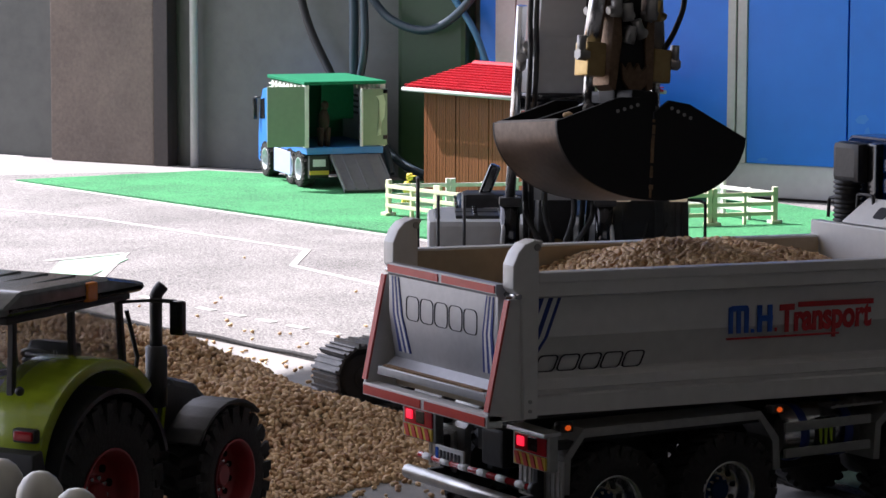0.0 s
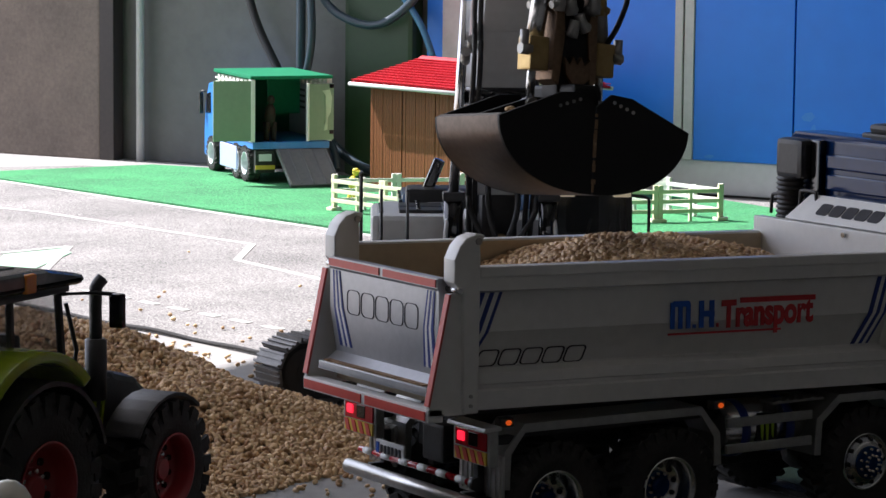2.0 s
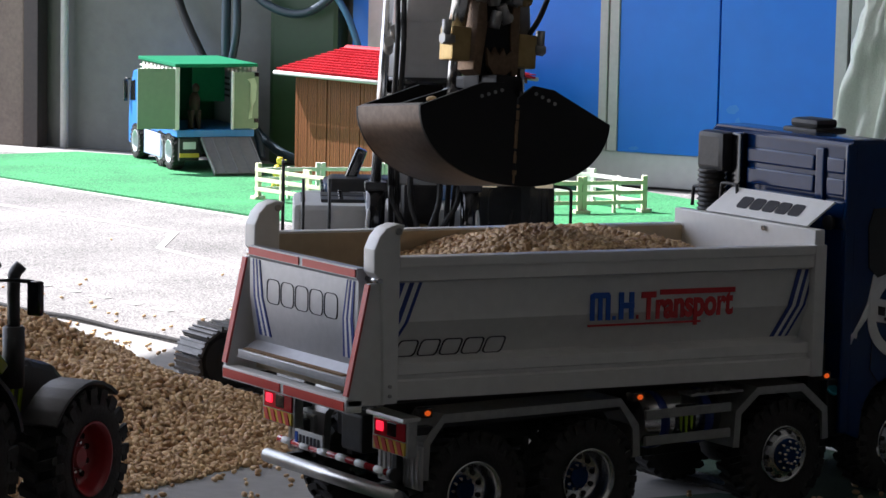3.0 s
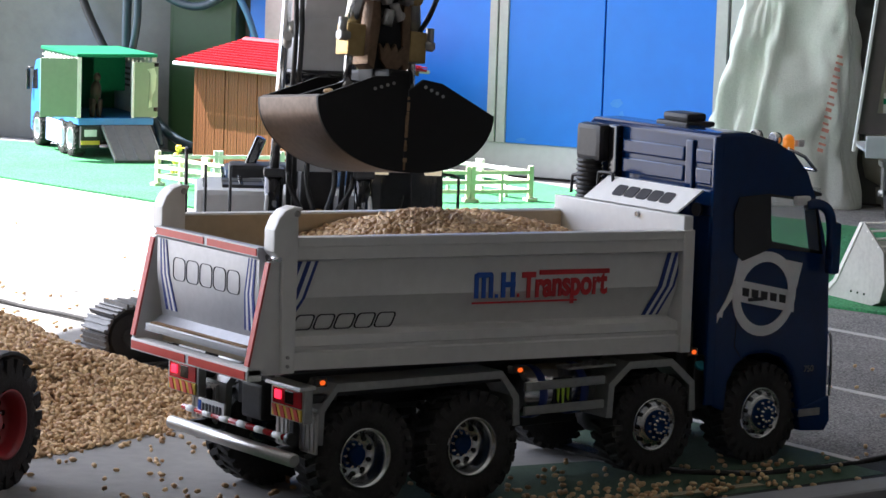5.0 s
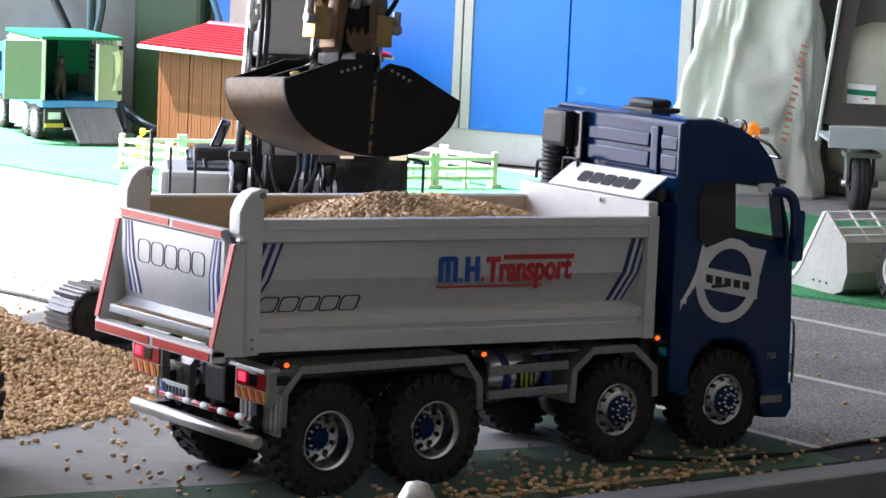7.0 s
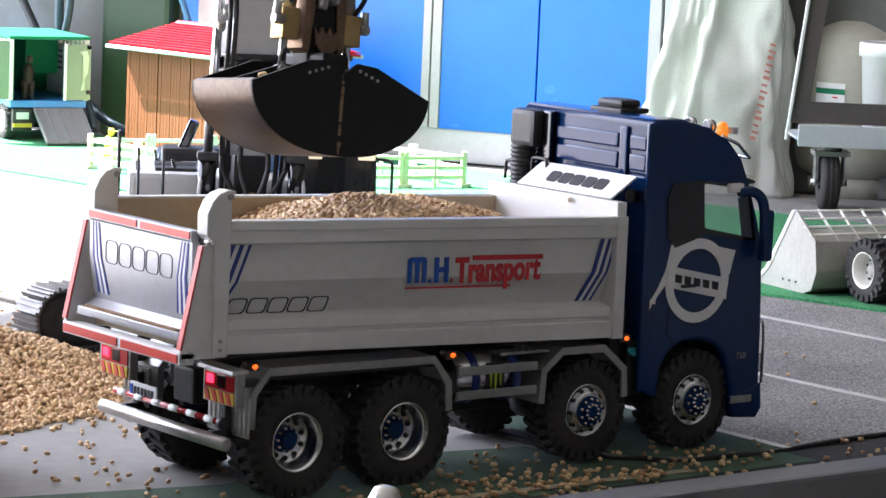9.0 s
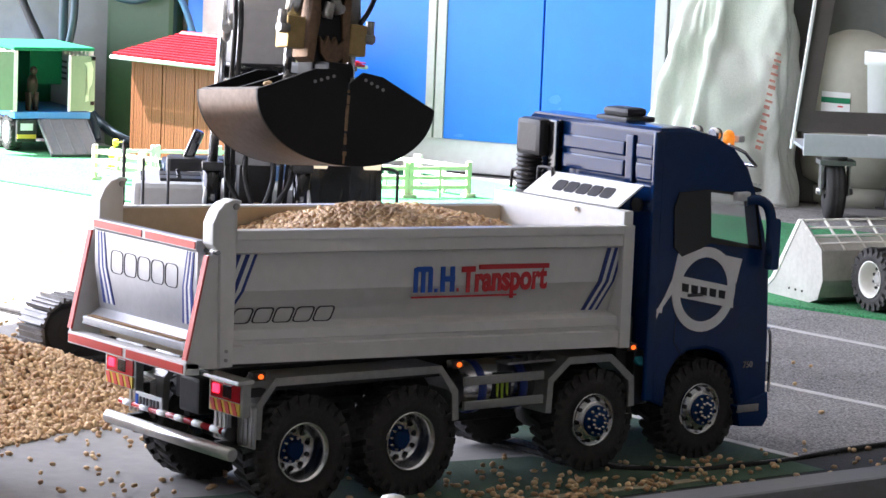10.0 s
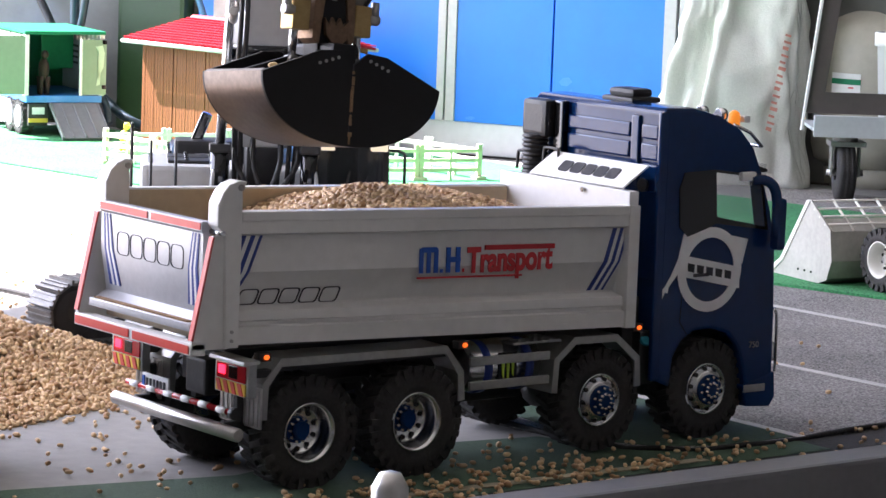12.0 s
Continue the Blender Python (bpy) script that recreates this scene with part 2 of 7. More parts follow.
# ---- mesh helpers ----
def bx(a, b, bev=0.0, seg=2):
    bm = bmesh.new()
    bmesh.ops.create_cube(bm, size=1)
    for v in bm.verts:
        v.co = Vector([a[i] + (b[i] - a[i]) * (v.co[i] + 0.5) for i in range(3)])
    if bev:
        bmesh.ops.bevel(bm, geom=bm.edges[:], offset=bev, segments=seg, affect="EDGES", profile=0.6)
    return bm


def turn(bm, m):
    bm.transform(m)
    return bm


def cyl(p, q, r, seg=16, r2=None, bev=0.0):
    p, q = Vector(p), Vector(q)
    bm = bmesh.new()
    bmesh.ops.create_cone(bm, cap_ends=True, segments=seg, radius1=r, radius2=r if r2 is None else r2, depth=(q - p).length)
    if bev:
        rim = [e for e in bm.edges if abs(e.verts[0].co.z - e.verts[1].co.z) < 1e-7]
        bmesh.ops.bevel(bm, geom=rim, offset=bev, segments=2, affect="EDGES")
    bm.transform(Matrix.Translation((p + q) / 2) @ (q - p).to_track_quat("Z", "Y").to_matrix().to_4x4())
    for f in bm.faces:
        f.smooth = len(f.verts) == 4
    return bm


def tube(points, r, seg=8, closed=False):
    """A round bar or hose along a run of points, smoothed a little."""
    pts = [Vector(p) for p in points]
    bm, rings = bmesh.new(), []
    n = len(pts)
    for i, p in enumerate(pts):
        a = pts[(i - 1) % n] if closed or i else p
        b = pts[(i + 1) % n] if closed or i < n - 1 else p
        q = (b - a).normalized().to_track_quat("Z", "Y")
        rings.append([bm.verts.new(p + q @ Vector((r * math.cos(2 * math.pi * k / seg), r * math.sin(2 * math.pi * k / seg), 0))) for k in range(seg)])
    for i in range(n if closed else n - 1):
        ra, rb = rings[i], rings[(i + 1) % n]
        off = min(range(seg), key=lambda o: (ra[0].co - rb[o].co).length)
        for k in range(seg):
            bm.faces.new((ra[k], ra[(k + 1) % seg], rb[(k + 1 + off) % seg], rb[(k + off) % seg])).smooth = True
    if not closed:
        bm.faces.new(rings[0][::-1])
        bm.faces.new(rings[-1])
    bmesh.ops.recalc_face_normals(bm, faces=bm.faces[:])
    return bm


def curve_pts(points, steps=6):
    """Points of a smooth run through the given ones."""
    p = [Vector(v) for v in points]
    p = [2 * p[0] - p[1]] + p + [2 * p[-1] - p[-2]]
    out = []
    for i in range(1, len(p) - 2):
        for k in range(steps):
            t = k / steps
            out.append(0.5 * ((2 * p[i]) + (p[i + 1] - p[i - 1]) * t + (2 * p[i - 1] - 5 * p[i] + 4 * p[i + 1] - p[i + 2]) * t * t
                              + (3 * p[i] - p[i - 1] - 3 * p[i + 1] + p[i + 2]) * t ** 3))
    return out + [p[-2]]


def prism(poly, lo, hi, axis="y", bev=0.0, seg=2):
    """A polygon pushed out along an axis: points are (x, z) for y, (y, z) for x and (x, y) for z."""
    put = {"y": lambda a, b, c: (a, c, b), "x": lambda a, b, c: (c, a, b), "z": lambda a, b, c: (a, b, c)}[axis]
    bm = bmesh.new()
    v0 = [bm.verts.new(put(a, b, lo)) for a, b in poly]
    v1 = [bm.verts.new(put(a, b, hi)) for a, b in poly]
    n = len(poly)
    bm.faces.new(v0)
    bm.faces.new(v1[::-1])
    for i in range(n):
        bm.faces.new((v0[i], v1[i], v1[(i + 1) % n], v0[(i + 1) % n]))
    bmesh.ops.recalc_face_normals(bm, faces=bm.faces[:])
    if bev:
        bmesh.ops.bevel(bm, geom=bm.edges[:], offset=bev, segments=seg, affect="EDGES", profile=0.6)
    return bm


def lathe(profile, seg=32, m=None):
    """A profile of (radius, height) turned round the z axis, then moved by m."""
    bm, rings = bmesh.new(), []
    for r, h in profile:
        if r < 1e-6:
            rings.append([bm.verts.new((0, 0, h))])
        else:
            rings.append([bm.verts.new((r * math.cos(2 * math.pi * k / seg), r * math.sin(2 * math.pi * k / seg), h)) for k in range(seg)])
    for a, b in zip(rings, rings[1:]):
        for k in range(seg):
            ka = (k + 1) % seg
            vs = [a[k % len(a)], a[ka % len(a)], b[ka % len(b)], b[k % len(b)]]
            vs = list(dict.fromkeys(vs))
            if len(vs) > 2:
                bm.faces.new(vs).smooth = True
    bmesh.ops.recalc_face_normals(bm, faces=bm.faces[:])
    if m is not None:
        bm.transform(m)
    return bm


def ball(c, r, sub=2, squash=(1, 1, 1)):
    bm = bmesh.new()
    bmesh.ops.create_icosphere(bm, subdivisions=sub, radius=r)
    for v in bm.verts:
        v.co = Vector((v.co.x * squash[0], v.co.y * squash[1], v.co.z * squash[2])) + Vector(c)
    for f in bm.faces:
        f.smooth = True
    return bm


def join(*bms):
    out = bmesh.new()
    for b in bms:
        me = bpy.data.meshes.new("tmp")
        b.to_mesh(me)
        b.free()
        out.from_mesh(me)
        bpy.data.meshes.remove(me)
    return out


def cut(bm, *cutters):
    """bm with the cutters taken out of it."""
    obs = []
    for b in (bm, *cutters):
        me = bpy.data.meshes.new("tmp")
        b.to_mesh(me)
        b.free()
        obs.append(new("tmp", me))
    for c in obs[1:]:
        md = obs[0].modifiers.new("cut", "BOOLEAN")
        md.operation, md.object, md.solver = "DIFFERENCE", c, "EXACT"
    me = bpy.data.meshes.new_from_object(obs[0].evaluated_get(bpy.context.evaluated_depsgraph_get()))
    out = bmesh.new()
    out.from_mesh(me)
    bpy.data.meshes.remove(me)
    for o in obs:
        old = o.data
        bpy.data.objects.remove(o)
        bpy.data.meshes.remove(old)
    return out


def mesh_of(name, bm, material):
    if not any(f.smooth for f in bm.faces):
        for f in bm.faces:
            f.smooth = True
        for e in bm.edges:
            e.smooth = len(e.link_faces) == 2 and e.calc_face_angle(3.0) < radians(14)
    me = bpy.data.meshes.new(name)
    bm.to_mesh(me)
    bm.free()
    me.materials.append(material)
    return me


def part(name, bm, material, parent, label="", m=None):
    me = bm if isinstance(bm, bpy.types.Mesh) else mesh_of(name, bm, material)
    ob = new(name, me)
    ob.parent = parent
    if m is not None:
        ob.matrix_basis = m
    return tagged(ob, label)


def thing(name, label, category, m=None, group=""):
    ob = new(name)
    ob.empty_display_size = 0.02
    if m is not None:
        ob.matrix_basis = m
    return tagged(ob, label, category, group)


def solo(name, bm, material, label, category, m=None, kind="", group=""):
    ob = new(name, mesh_of(name, bm, material))
    if m is not None:
        ob.matrix_basis = m
    return tagged(ob, label, category, group, kind)


def structure(name, bm, material, label, m=None):
    return solo(name, bm, material, label, "", m, "structure")


# ---- the setting ----
WALL = Matrix(((E.x, N.x, 0, W0.x), (E.y, N.y, 0, W0.y), (0, 0, 1, 0), (0, 0, 0, 1)))   # x along the wall, y out through it


def flat(points, z0, z1):
    return prism(points, z0, z1, "z")


def build_setting():
    structure("ground", flat([(-40, -40), (40, -40), (40, 40), (-40, 40)], -0.30, -0.012), M_OUT, "pale outdoor paving in front of the open doorway")
    structure("floor", prism([(-1.62, 0.0), (4.4, 0.0), (4.4, -8.0), (-1.62, -8.0)], -0.01, 0.0, "z"), M_CONCRETE, "worn grey concrete floor strewn with grains", WALL)
    # blue wall: backing, grey base, panels and strips
    wall = structure("wall_north", bx((-1.62, 0.012, 0), (4.4, 0.2, 2.9)), M_PLASTER, "dull grey wall behind blue doors", WALL)
    part("base_rail", bx((-0.51, -0.002, 0.004), (0.40, 0.011, 0.060), 0.002), M_GREYWALL, wall, "grey metal base rail")
    # dark strip put in for the shade between base rail and floor
    part("gap_shade", bx((-0.51, 0.004, 0.0), (0.9, 0.0105, 0.0035)), M_DARK, wall, "dark strip for the shade in the gap along the floor")
    for a, b in ((-0.376, -0.2115), (-0.2085, -0.036), (0.0, 0.1775), (0.1805, 0.378), (-0.51, -0.478)):
        part("panel", bx((a, -0.006, 0.0605), (b, 0.011, 2.5), 0.0012), M_BLUEWALL, wall, "bright blue door panel")
    for a, b in ((-0.478, -0.4385), (-0.4365, -0.377), (-0.0355, -0.0205), (-0.0175, -0.0005), (0.3785, 0.40), (0.405, 0.50)):
        part("door_strip", bx((a, -0.009, 0.0605), (b, 0.0115, 2.55), 0.0015), M_FRAME, wall, "grey metal door edge strip")
    for a, z, w, h in ((0.205, 0.140, 0.012, 0.009), (0.214, 0.118, 0.005, 0.011), (0.196, 0.105, 0.004, 0.004), (0.030, 0.067, 0.010, 0.0035), (0.172, 0.088, 0.002, 0.006)):
        part("smudge", prism([(a - w, z), (a - w * 0.4, z + h * 0.8), (a + w * 0.5, z + h), (a + w, z + h * 0.2), (a + w * 0.3, z - h * 0.7), (a - w * 0.6, z - h * 0.6)], -0.0064, -0.0058, "y"), M_SMUDGE, wall, "pale scuff on the blue door")
    part("corner_rail", cyl((-1.112, -0.012, 0), (-1.112, -0.012, 2.4), 0.0075, 12), M_FRAME, wall, "grey upright pipe")
    part("green_panel", bx((-0.665, -0.03, 0), (-0.525, 0.011, 2.2), 0.01), M_GREENTANK, wall, "dark green painted sheet")
    # brown pillar at the doorway
    pillar = structure("pillar", bx((-1.43, -0.03, 0), (-1.191, 0.011, 2.9), 0.004), M_BROWN, "rough brown plastered pillar at the doorway", WALL)
    part("edge_strip", bx((-1.190, -0.032, 0), (-1.158, 0.0, 2.9), 0.002), M_DARK, pillar, "dark brown metal edge")
    # side wall with the open doorway, back walls, ceiling: unseen, set to shape the light
    structure("wall_west", bx((-1.62, -8.0, 0), (-1.46, -4.8, 2.9)), M_ROOMWALL, "unseen room wall beside the open doorway", WALL)
    structure("wall_west_lintel", bx((-1.62, -4.8, 2.54), (-1.46, 0.011, 2.9)), M_ROOMWALL, "unseen lintel over the open doorway, trims the sunlight", WALL)
    structure("wall_south", bx((-1.62, -8.18, 0), (4.4, -8.0, 2.9)), M_ROOMWALL, "unseen dim room wall", WALL)
    structure("wall_east", bx((4.4, -8.18, 0), (4.58, 0.2, 2.9)), M_ROOMWALL, "unseen dim room wall", WALL)
    structure("ceiling", bx((-1.62, -8.18, 2.9), (4.58, 0.2, 3.05)), M_CEIL, "unseen pale ceiling that bounces light down")
    bpy.data.objects["ceiling"].matrix_basis = WALL
    # carpets
    edge = curve_pts([(0.335, 1.75, 0), (0.340, 1.40, 0), (0.374, 1.18, 0), (0.396, 0.97, 0), (0.415, 0.6, 0), (0.405, 0.25, 0), (0.418, 0.06, 0), (0.445, 0.0, 0), (0.52, -0.032, 0), (0.70, -0.022, 0), (1.1, 0.01, 0), (1.9, 0.04, 0)], 8)
    outline = [(p.x, p.y) for p in edge] + [(2.55, 0.35), (1.84, 2.10), (1.2, 3.05), (0.8, 3.15), (0.4, 2.9)]
    structure("carpet", flat(outline, 0.0005, 0.004), M_ASPHALT, "grey asphalt-printed play carpet with white lines")
    structure("carpet_edge", tube([Vector((p.x, p.y, 0.0035 + 0.0010 * math.sin(i * 0.9))) for i, p in enumerate(edge)], 0.0024, 6), M_EDGE, "frayed black carpet edge")
    grass = [(0.93, 2.99), (1.07, 2.0), (1.17, 1.3), (1.27, 0.70), (1.36, 0.36), (2.3, 0.4), (2.05, 0.95), (1.93, 1.22), (1.82, 1.75), (1.84, 2.08), (1.3, 2.98)]
    structure("grass_carpet", flat(grass, 0.0042, 0.0075), M_GRASS, "bright green artificial grass carpet")
    # pale green of this patch holds dust and the sun's glare
    structure("grass_patch", flat([(0.515, 1.905), (0.615, 1.930), (0.605, 1.880), (0.486, 1.745), (0.440, 1.78)], 0.0042, 0.0052), M_PALEMAT, "dusty green patch on the carpet, paled for sun glare")
    structure("green_mat", flat([(-0.7, 0.13), (-0.12, 0.111), (0.07, 0.075), (0.23, 0.118), (0.40, 0.09), (0.44, 0.0), (0.52, -0.034), (0.60, -0.032), (0.60, -0.075), (-0.7, -0.085)], 0.0003, 0.0022), M_GREENMAT, "dark green mat on the floor strewn with grains")
    structure("green_field", flat([(0.425, 0.05), (0.46, 0.0), (0.52, -0.026), (0.603, -0.024), (0.603, 0.20), (0.44, 0.20)], 0.0041, 0.0046), M_GREENMAT, "dark green field on the carpet")
    structure("dark_mat", flat([(-0.7, -0.0855), (0.60, -0.0755), (0.60, -0.033), (0.72, -0.026), (1.6, 0.01), (1.6, -0.19), (-0.7, -0.19)], 0.0003, 0.0020), M_EDGE, "dark rubber mat")
    structure("old_line", stripe([(0.10, -0.054), (0.465, -0.058)], 0.011, 0.0023, 0.0031), M_TANLINE, "yellowed painted line")
    lines = ([(0.70, 2.62), (0.79, 2.374), (0.871, 1.851)], [(0.871, 1.851), (0.765, 1.704)], [(0.765, 1.704), (0.762, 1.48), (0.80, 1.1)],
             [(0.607, -0.03), (0.607, 0.35)], [(0.880, 0.0), (0.862, 0.30), (0.85, 0.6)], [(1.16, 0.30), (1.145, 0.62), (1.05, 1.3)],
             [(0.925, 2.99), (1.055, 2.0), (1.155, 1.3)], [(0.40, 0.72), (0.52, 1.02)], [(0.50, 1.92), (0.635, 1.948)], [(0.635, 1.948), (0.49, 1.725)])
    for line in lines:
        structure("road_line", stripe(line, 0.0105, 0.0042, 0.0050), M_LINE, "white painted carpet line")
    for k in range(9):
        a = Vector((0.452, 1.53)) + (Vector((0.510, 1.03)) - Vector((0.452, 1.53))) * (k / 8)
        b = a + (Vector((0.510, 1.03)) - Vector((0.452, 1.53))) * 0.068
        structure("dash", stripe([tuple(a), tuple(b)], 0.011, 0.0042, 0.0050), M_LINE, "white dash of a broken line")


def stripe(points, width, z0, z1):
    bms = []
    for a, b in zip(points, points[1:]):
        a, b = Vector(a), Vector(b)
        d = (b - a).normalized()
        n = Vector((-d.y, d.x)) * width / 2
        bms.append(prism([tuple(a + n), tuple(b + n), tuple(b - n), tuple(a - n)], z0, z1, "z"))
    return join(*bms)


build_setting()


# ---- the dump truck ----
def wheel_meshes(r, w, rim_r, deep, rim_mat, hub_mat, lugs=26, tyre_mat=None, lug_len=0.5, lug_h=0.0028):
    """Meshes of a wheel about the y axis, its outer face towards -y at y = 0: tyre, rim, hub."""
    spin = Matrix.Rotation(radians(90), 4, "X")      # z becomes -y
    prof = [(rim_r * 0.98, -0.002), (rim_r * 1.05, 0.0), (r * 0.80, 0.0015), (r * 0.93, -0.001), (r * 0.985, -w * 0.12), (r * 0.99, -w * 0.5),
            (r * 0.985, -w * 0.88), (r * 0.93, -w + 0.001), (r * 0.8, -w - 0.001), (rim_r, -w)]
    tyre = mesh_of("tyre", lathe(prof, 40, spin), tyre_mat or M_RUBBER)
    bms = []
    for k in range(lugs):
        a = 2 * math.pi * k / lugs
        for side in (0, 1):
            y0, y1 = (0.001, w * lug_len) if side == 0 else (w * (1 - lug_len), w - 0.001)
            aa = a + (math.pi / lugs if side else 0)
            b = bx((-r * 2 * math.pi / lugs * 0.29, y0, r * 0.95), (r * 2 * math.pi / lugs * 0.29, y1, r * 0.985 + lug_h))
            for v in b.verts:
                if v.co.z > r * 0.97:
                    v.co.x *= 0.8
                v.co.x += (v.co.y - w / 2) * (0.35 if side else -0.35)
            b.transform(Matrix.Rotation(aa, 4, "Y"))
            bms.append(b)
            if side == 0:
                c = bx((-r * 2 * math.pi / lugs * 0.24, -0.0012, r * 0.83), (r * 2 * math.pi / lugs * 0.24, 0.002, r * 0.985 + lug_h * 0.8))
                c.transform(Matrix.Rotation(aa, 4, "Y"))
                bms.append(c)
    tread = mesh_of("tread", join(*bms), tyre_mat or M_RUBBER)
    if deep:
        rp = [(rim_r, 0.0), (rim_r * 1.03, 0.0012), (rim_r * 0.97, 0.001), (rim_r * 0.90, -0.004), (rim_r * 0.85, -0.012), (rim_r * 0.80, -0.016), (rim_r * 0.45, -0.017), (0, -0.017)]
    else:
        rp = [(rim_r, 0.0), (rim_r * 1.03, 0.0012), (rim_r * 0.96, 0.001), (rim_r * 0.92, -0.002), (rim_r * 0.70, 0.003), (rim_r * 0.62, 0.004), (0, 0.004)]
    rim_bm = lathe(rp, 36, spin)
    y_hole, rad = (0.0155, 0.64) if deep else (-0.0008, 0.80)
    rim = mesh_of("rim", rim_bm, rim_mat)
    c = Vector((0, y_hole, rim_r * rad))
    hole = mesh_of("hand_hole", cyl(c + Vector((0, 0.003, 0)), c + Vector((0, -0.0012, 0)), rim_r * 0.085, 8), M_GLOSSBLACK)
    yb = 0.017 if deep else -0.004
    hb = [cyl((0, yb, 0), (0, yb - (0.008 if deep else 0.005), 0), rim_r * (0.30 if deep else 0.36), 20, bev=0.001),
          cyl((0, yb, 0), (0, yb - 0.002, 0), rim_r * (0.46 if deep else 0.60), 24)]
    hub = mesh_of("hub", join(*hb), hub_mat)
    bolts = []
    for k in range(10):
        a = 2 * math.pi * (k + 0.5) / 10
        for rr in ((0.40,) if deep else (0.50, 0.28)):
            c = Vector((math.sin(a) * rim_r * rr, yb - 0.001, math.cos(a) * rim_r * rr))
            bolts.append(cyl(c, c + Vector((0, -0.0042 if rr > 0.3 else -0.006, 0)), rim_r * 0.05, 6))
    return tyre, tread, rim, hub, hole, mesh_of("wheel_bolt", join(*bolts), M_CHROME)


def put_wheel(parent, meshes, m):
    tyre, tread, rim, hub, hole, bolts = meshes
    w = part("wheel", hub, None, parent, m=m)
    part("tyre", tyre, None, w, "black lugged rubber tyre")
    part("tread", tread, None, w)["kind"] = "stuff"
    part("rim", rim, None, w)
    for k in range(10):
        part("hand_hole", hole, None, w, m=Matrix.Rotation(2 * math.pi * k / 10, 4, "Y"))
    part("wheel_bolt", bolts, None, w)
    return w


def outline_letters(x0, x1, z0, z1, slant, rim):
    """Five plain rounded blocks in a row, as outlines in the (a, z) plane."""
    out, w = [], (x1 - x0) / 5
    for k in range(5):
        a, b = x0 + k * w + w * 0.05, x0 + (k + 1) * w - w * 0.05
        q = (z1 - z0) * 0.25
        pts = []
        for cx, cz, g0 in ((b - q, z1 - q, 0), (a + q, z1 - q, 90), (a + q, z0 + q, 180), (b - q, z0 + q, 270)):
            pts += [(cx + q * math.cos(radians(g0 + 22.5 * j)), cz + q * math.sin(radians(g0 + 22.5 * j))) for j in range(5)]
        out.append([(p[0] + (p[1] - z0) * slant, p[1]) for p in pts])
    return out


def ring_prism(poly, t, put, lo, hi):
    """A closed frame of width t along the inside of a polygon; put maps (a, b, depth) to a place."""
    cx, cz = sum(p[0] for p in poly) / len(poly), sum(p[1] for p in poly) / len(poly)
    wx, wz = max(abs(p[0] - cx) for p in poly), max(abs(p[1] - cz) for p in poly)
    inner = [(cx + (a - cx) * (1 - t / wx), cz + (b - cz) * (1 - t / wz)) for a, b in poly]
    bm = bmesh.new()
    rows = [[bm.verts.new(put(a, b, d)) for a, b in loop] for loop, d in ((poly, lo), (poly, hi), (inner, hi), (inner, lo))]
    n = len(poly)
    for i in range(n):
        j = (i + 1) % n
        for r in range(4):
            q = (r + 1) % 4
            bm.faces.new((rows[r][i], rows[r][j], rows[q][j], rows[q][i]))
    bmesh.ops.recalc_face_normals(bm, faces=bm.faces[:])
    return bm


def ring_of(poly, t):
    """Narrow bars along the edges of a polygon."""
    segs = []
    for a, b in zip(poly, poly[1:] + poly[:1]):
        a, b = Vector(a), Vector(b)
        d = (b - a).normalized()
        n = Vector((-d.y, d.x)) * t / 2
        segs.append([tuple(a + n - d * t / 2), tuple(b + n + d * t / 2), tuple(b - n + d * t / 2), tuple(a - n - d * t / 2)])
    return segs


def text_mesh(body, size, depth, material, bold=0.0):
    cu = bpy.data.curves.new("text", "FONT")
    cu.body, cu.size, cu.extrude, cu.offset = body, size, depth, bold
    tmp = new("tmp", cu)
    me = bpy.data.meshes.new_from_object(tmp.evaluated_get(bpy.context.evaluated_depsgraph_get()))
    bpy.data.objects.remove(tmp)
    me.materials.clear()
    me.materials.append(material)
    return me


TIP = Matrix(((1, 0, 0, 0), (0, 1, 0, 0), (-0.030, 0, 1, 0.0050), (0, 0, 0, 1)))


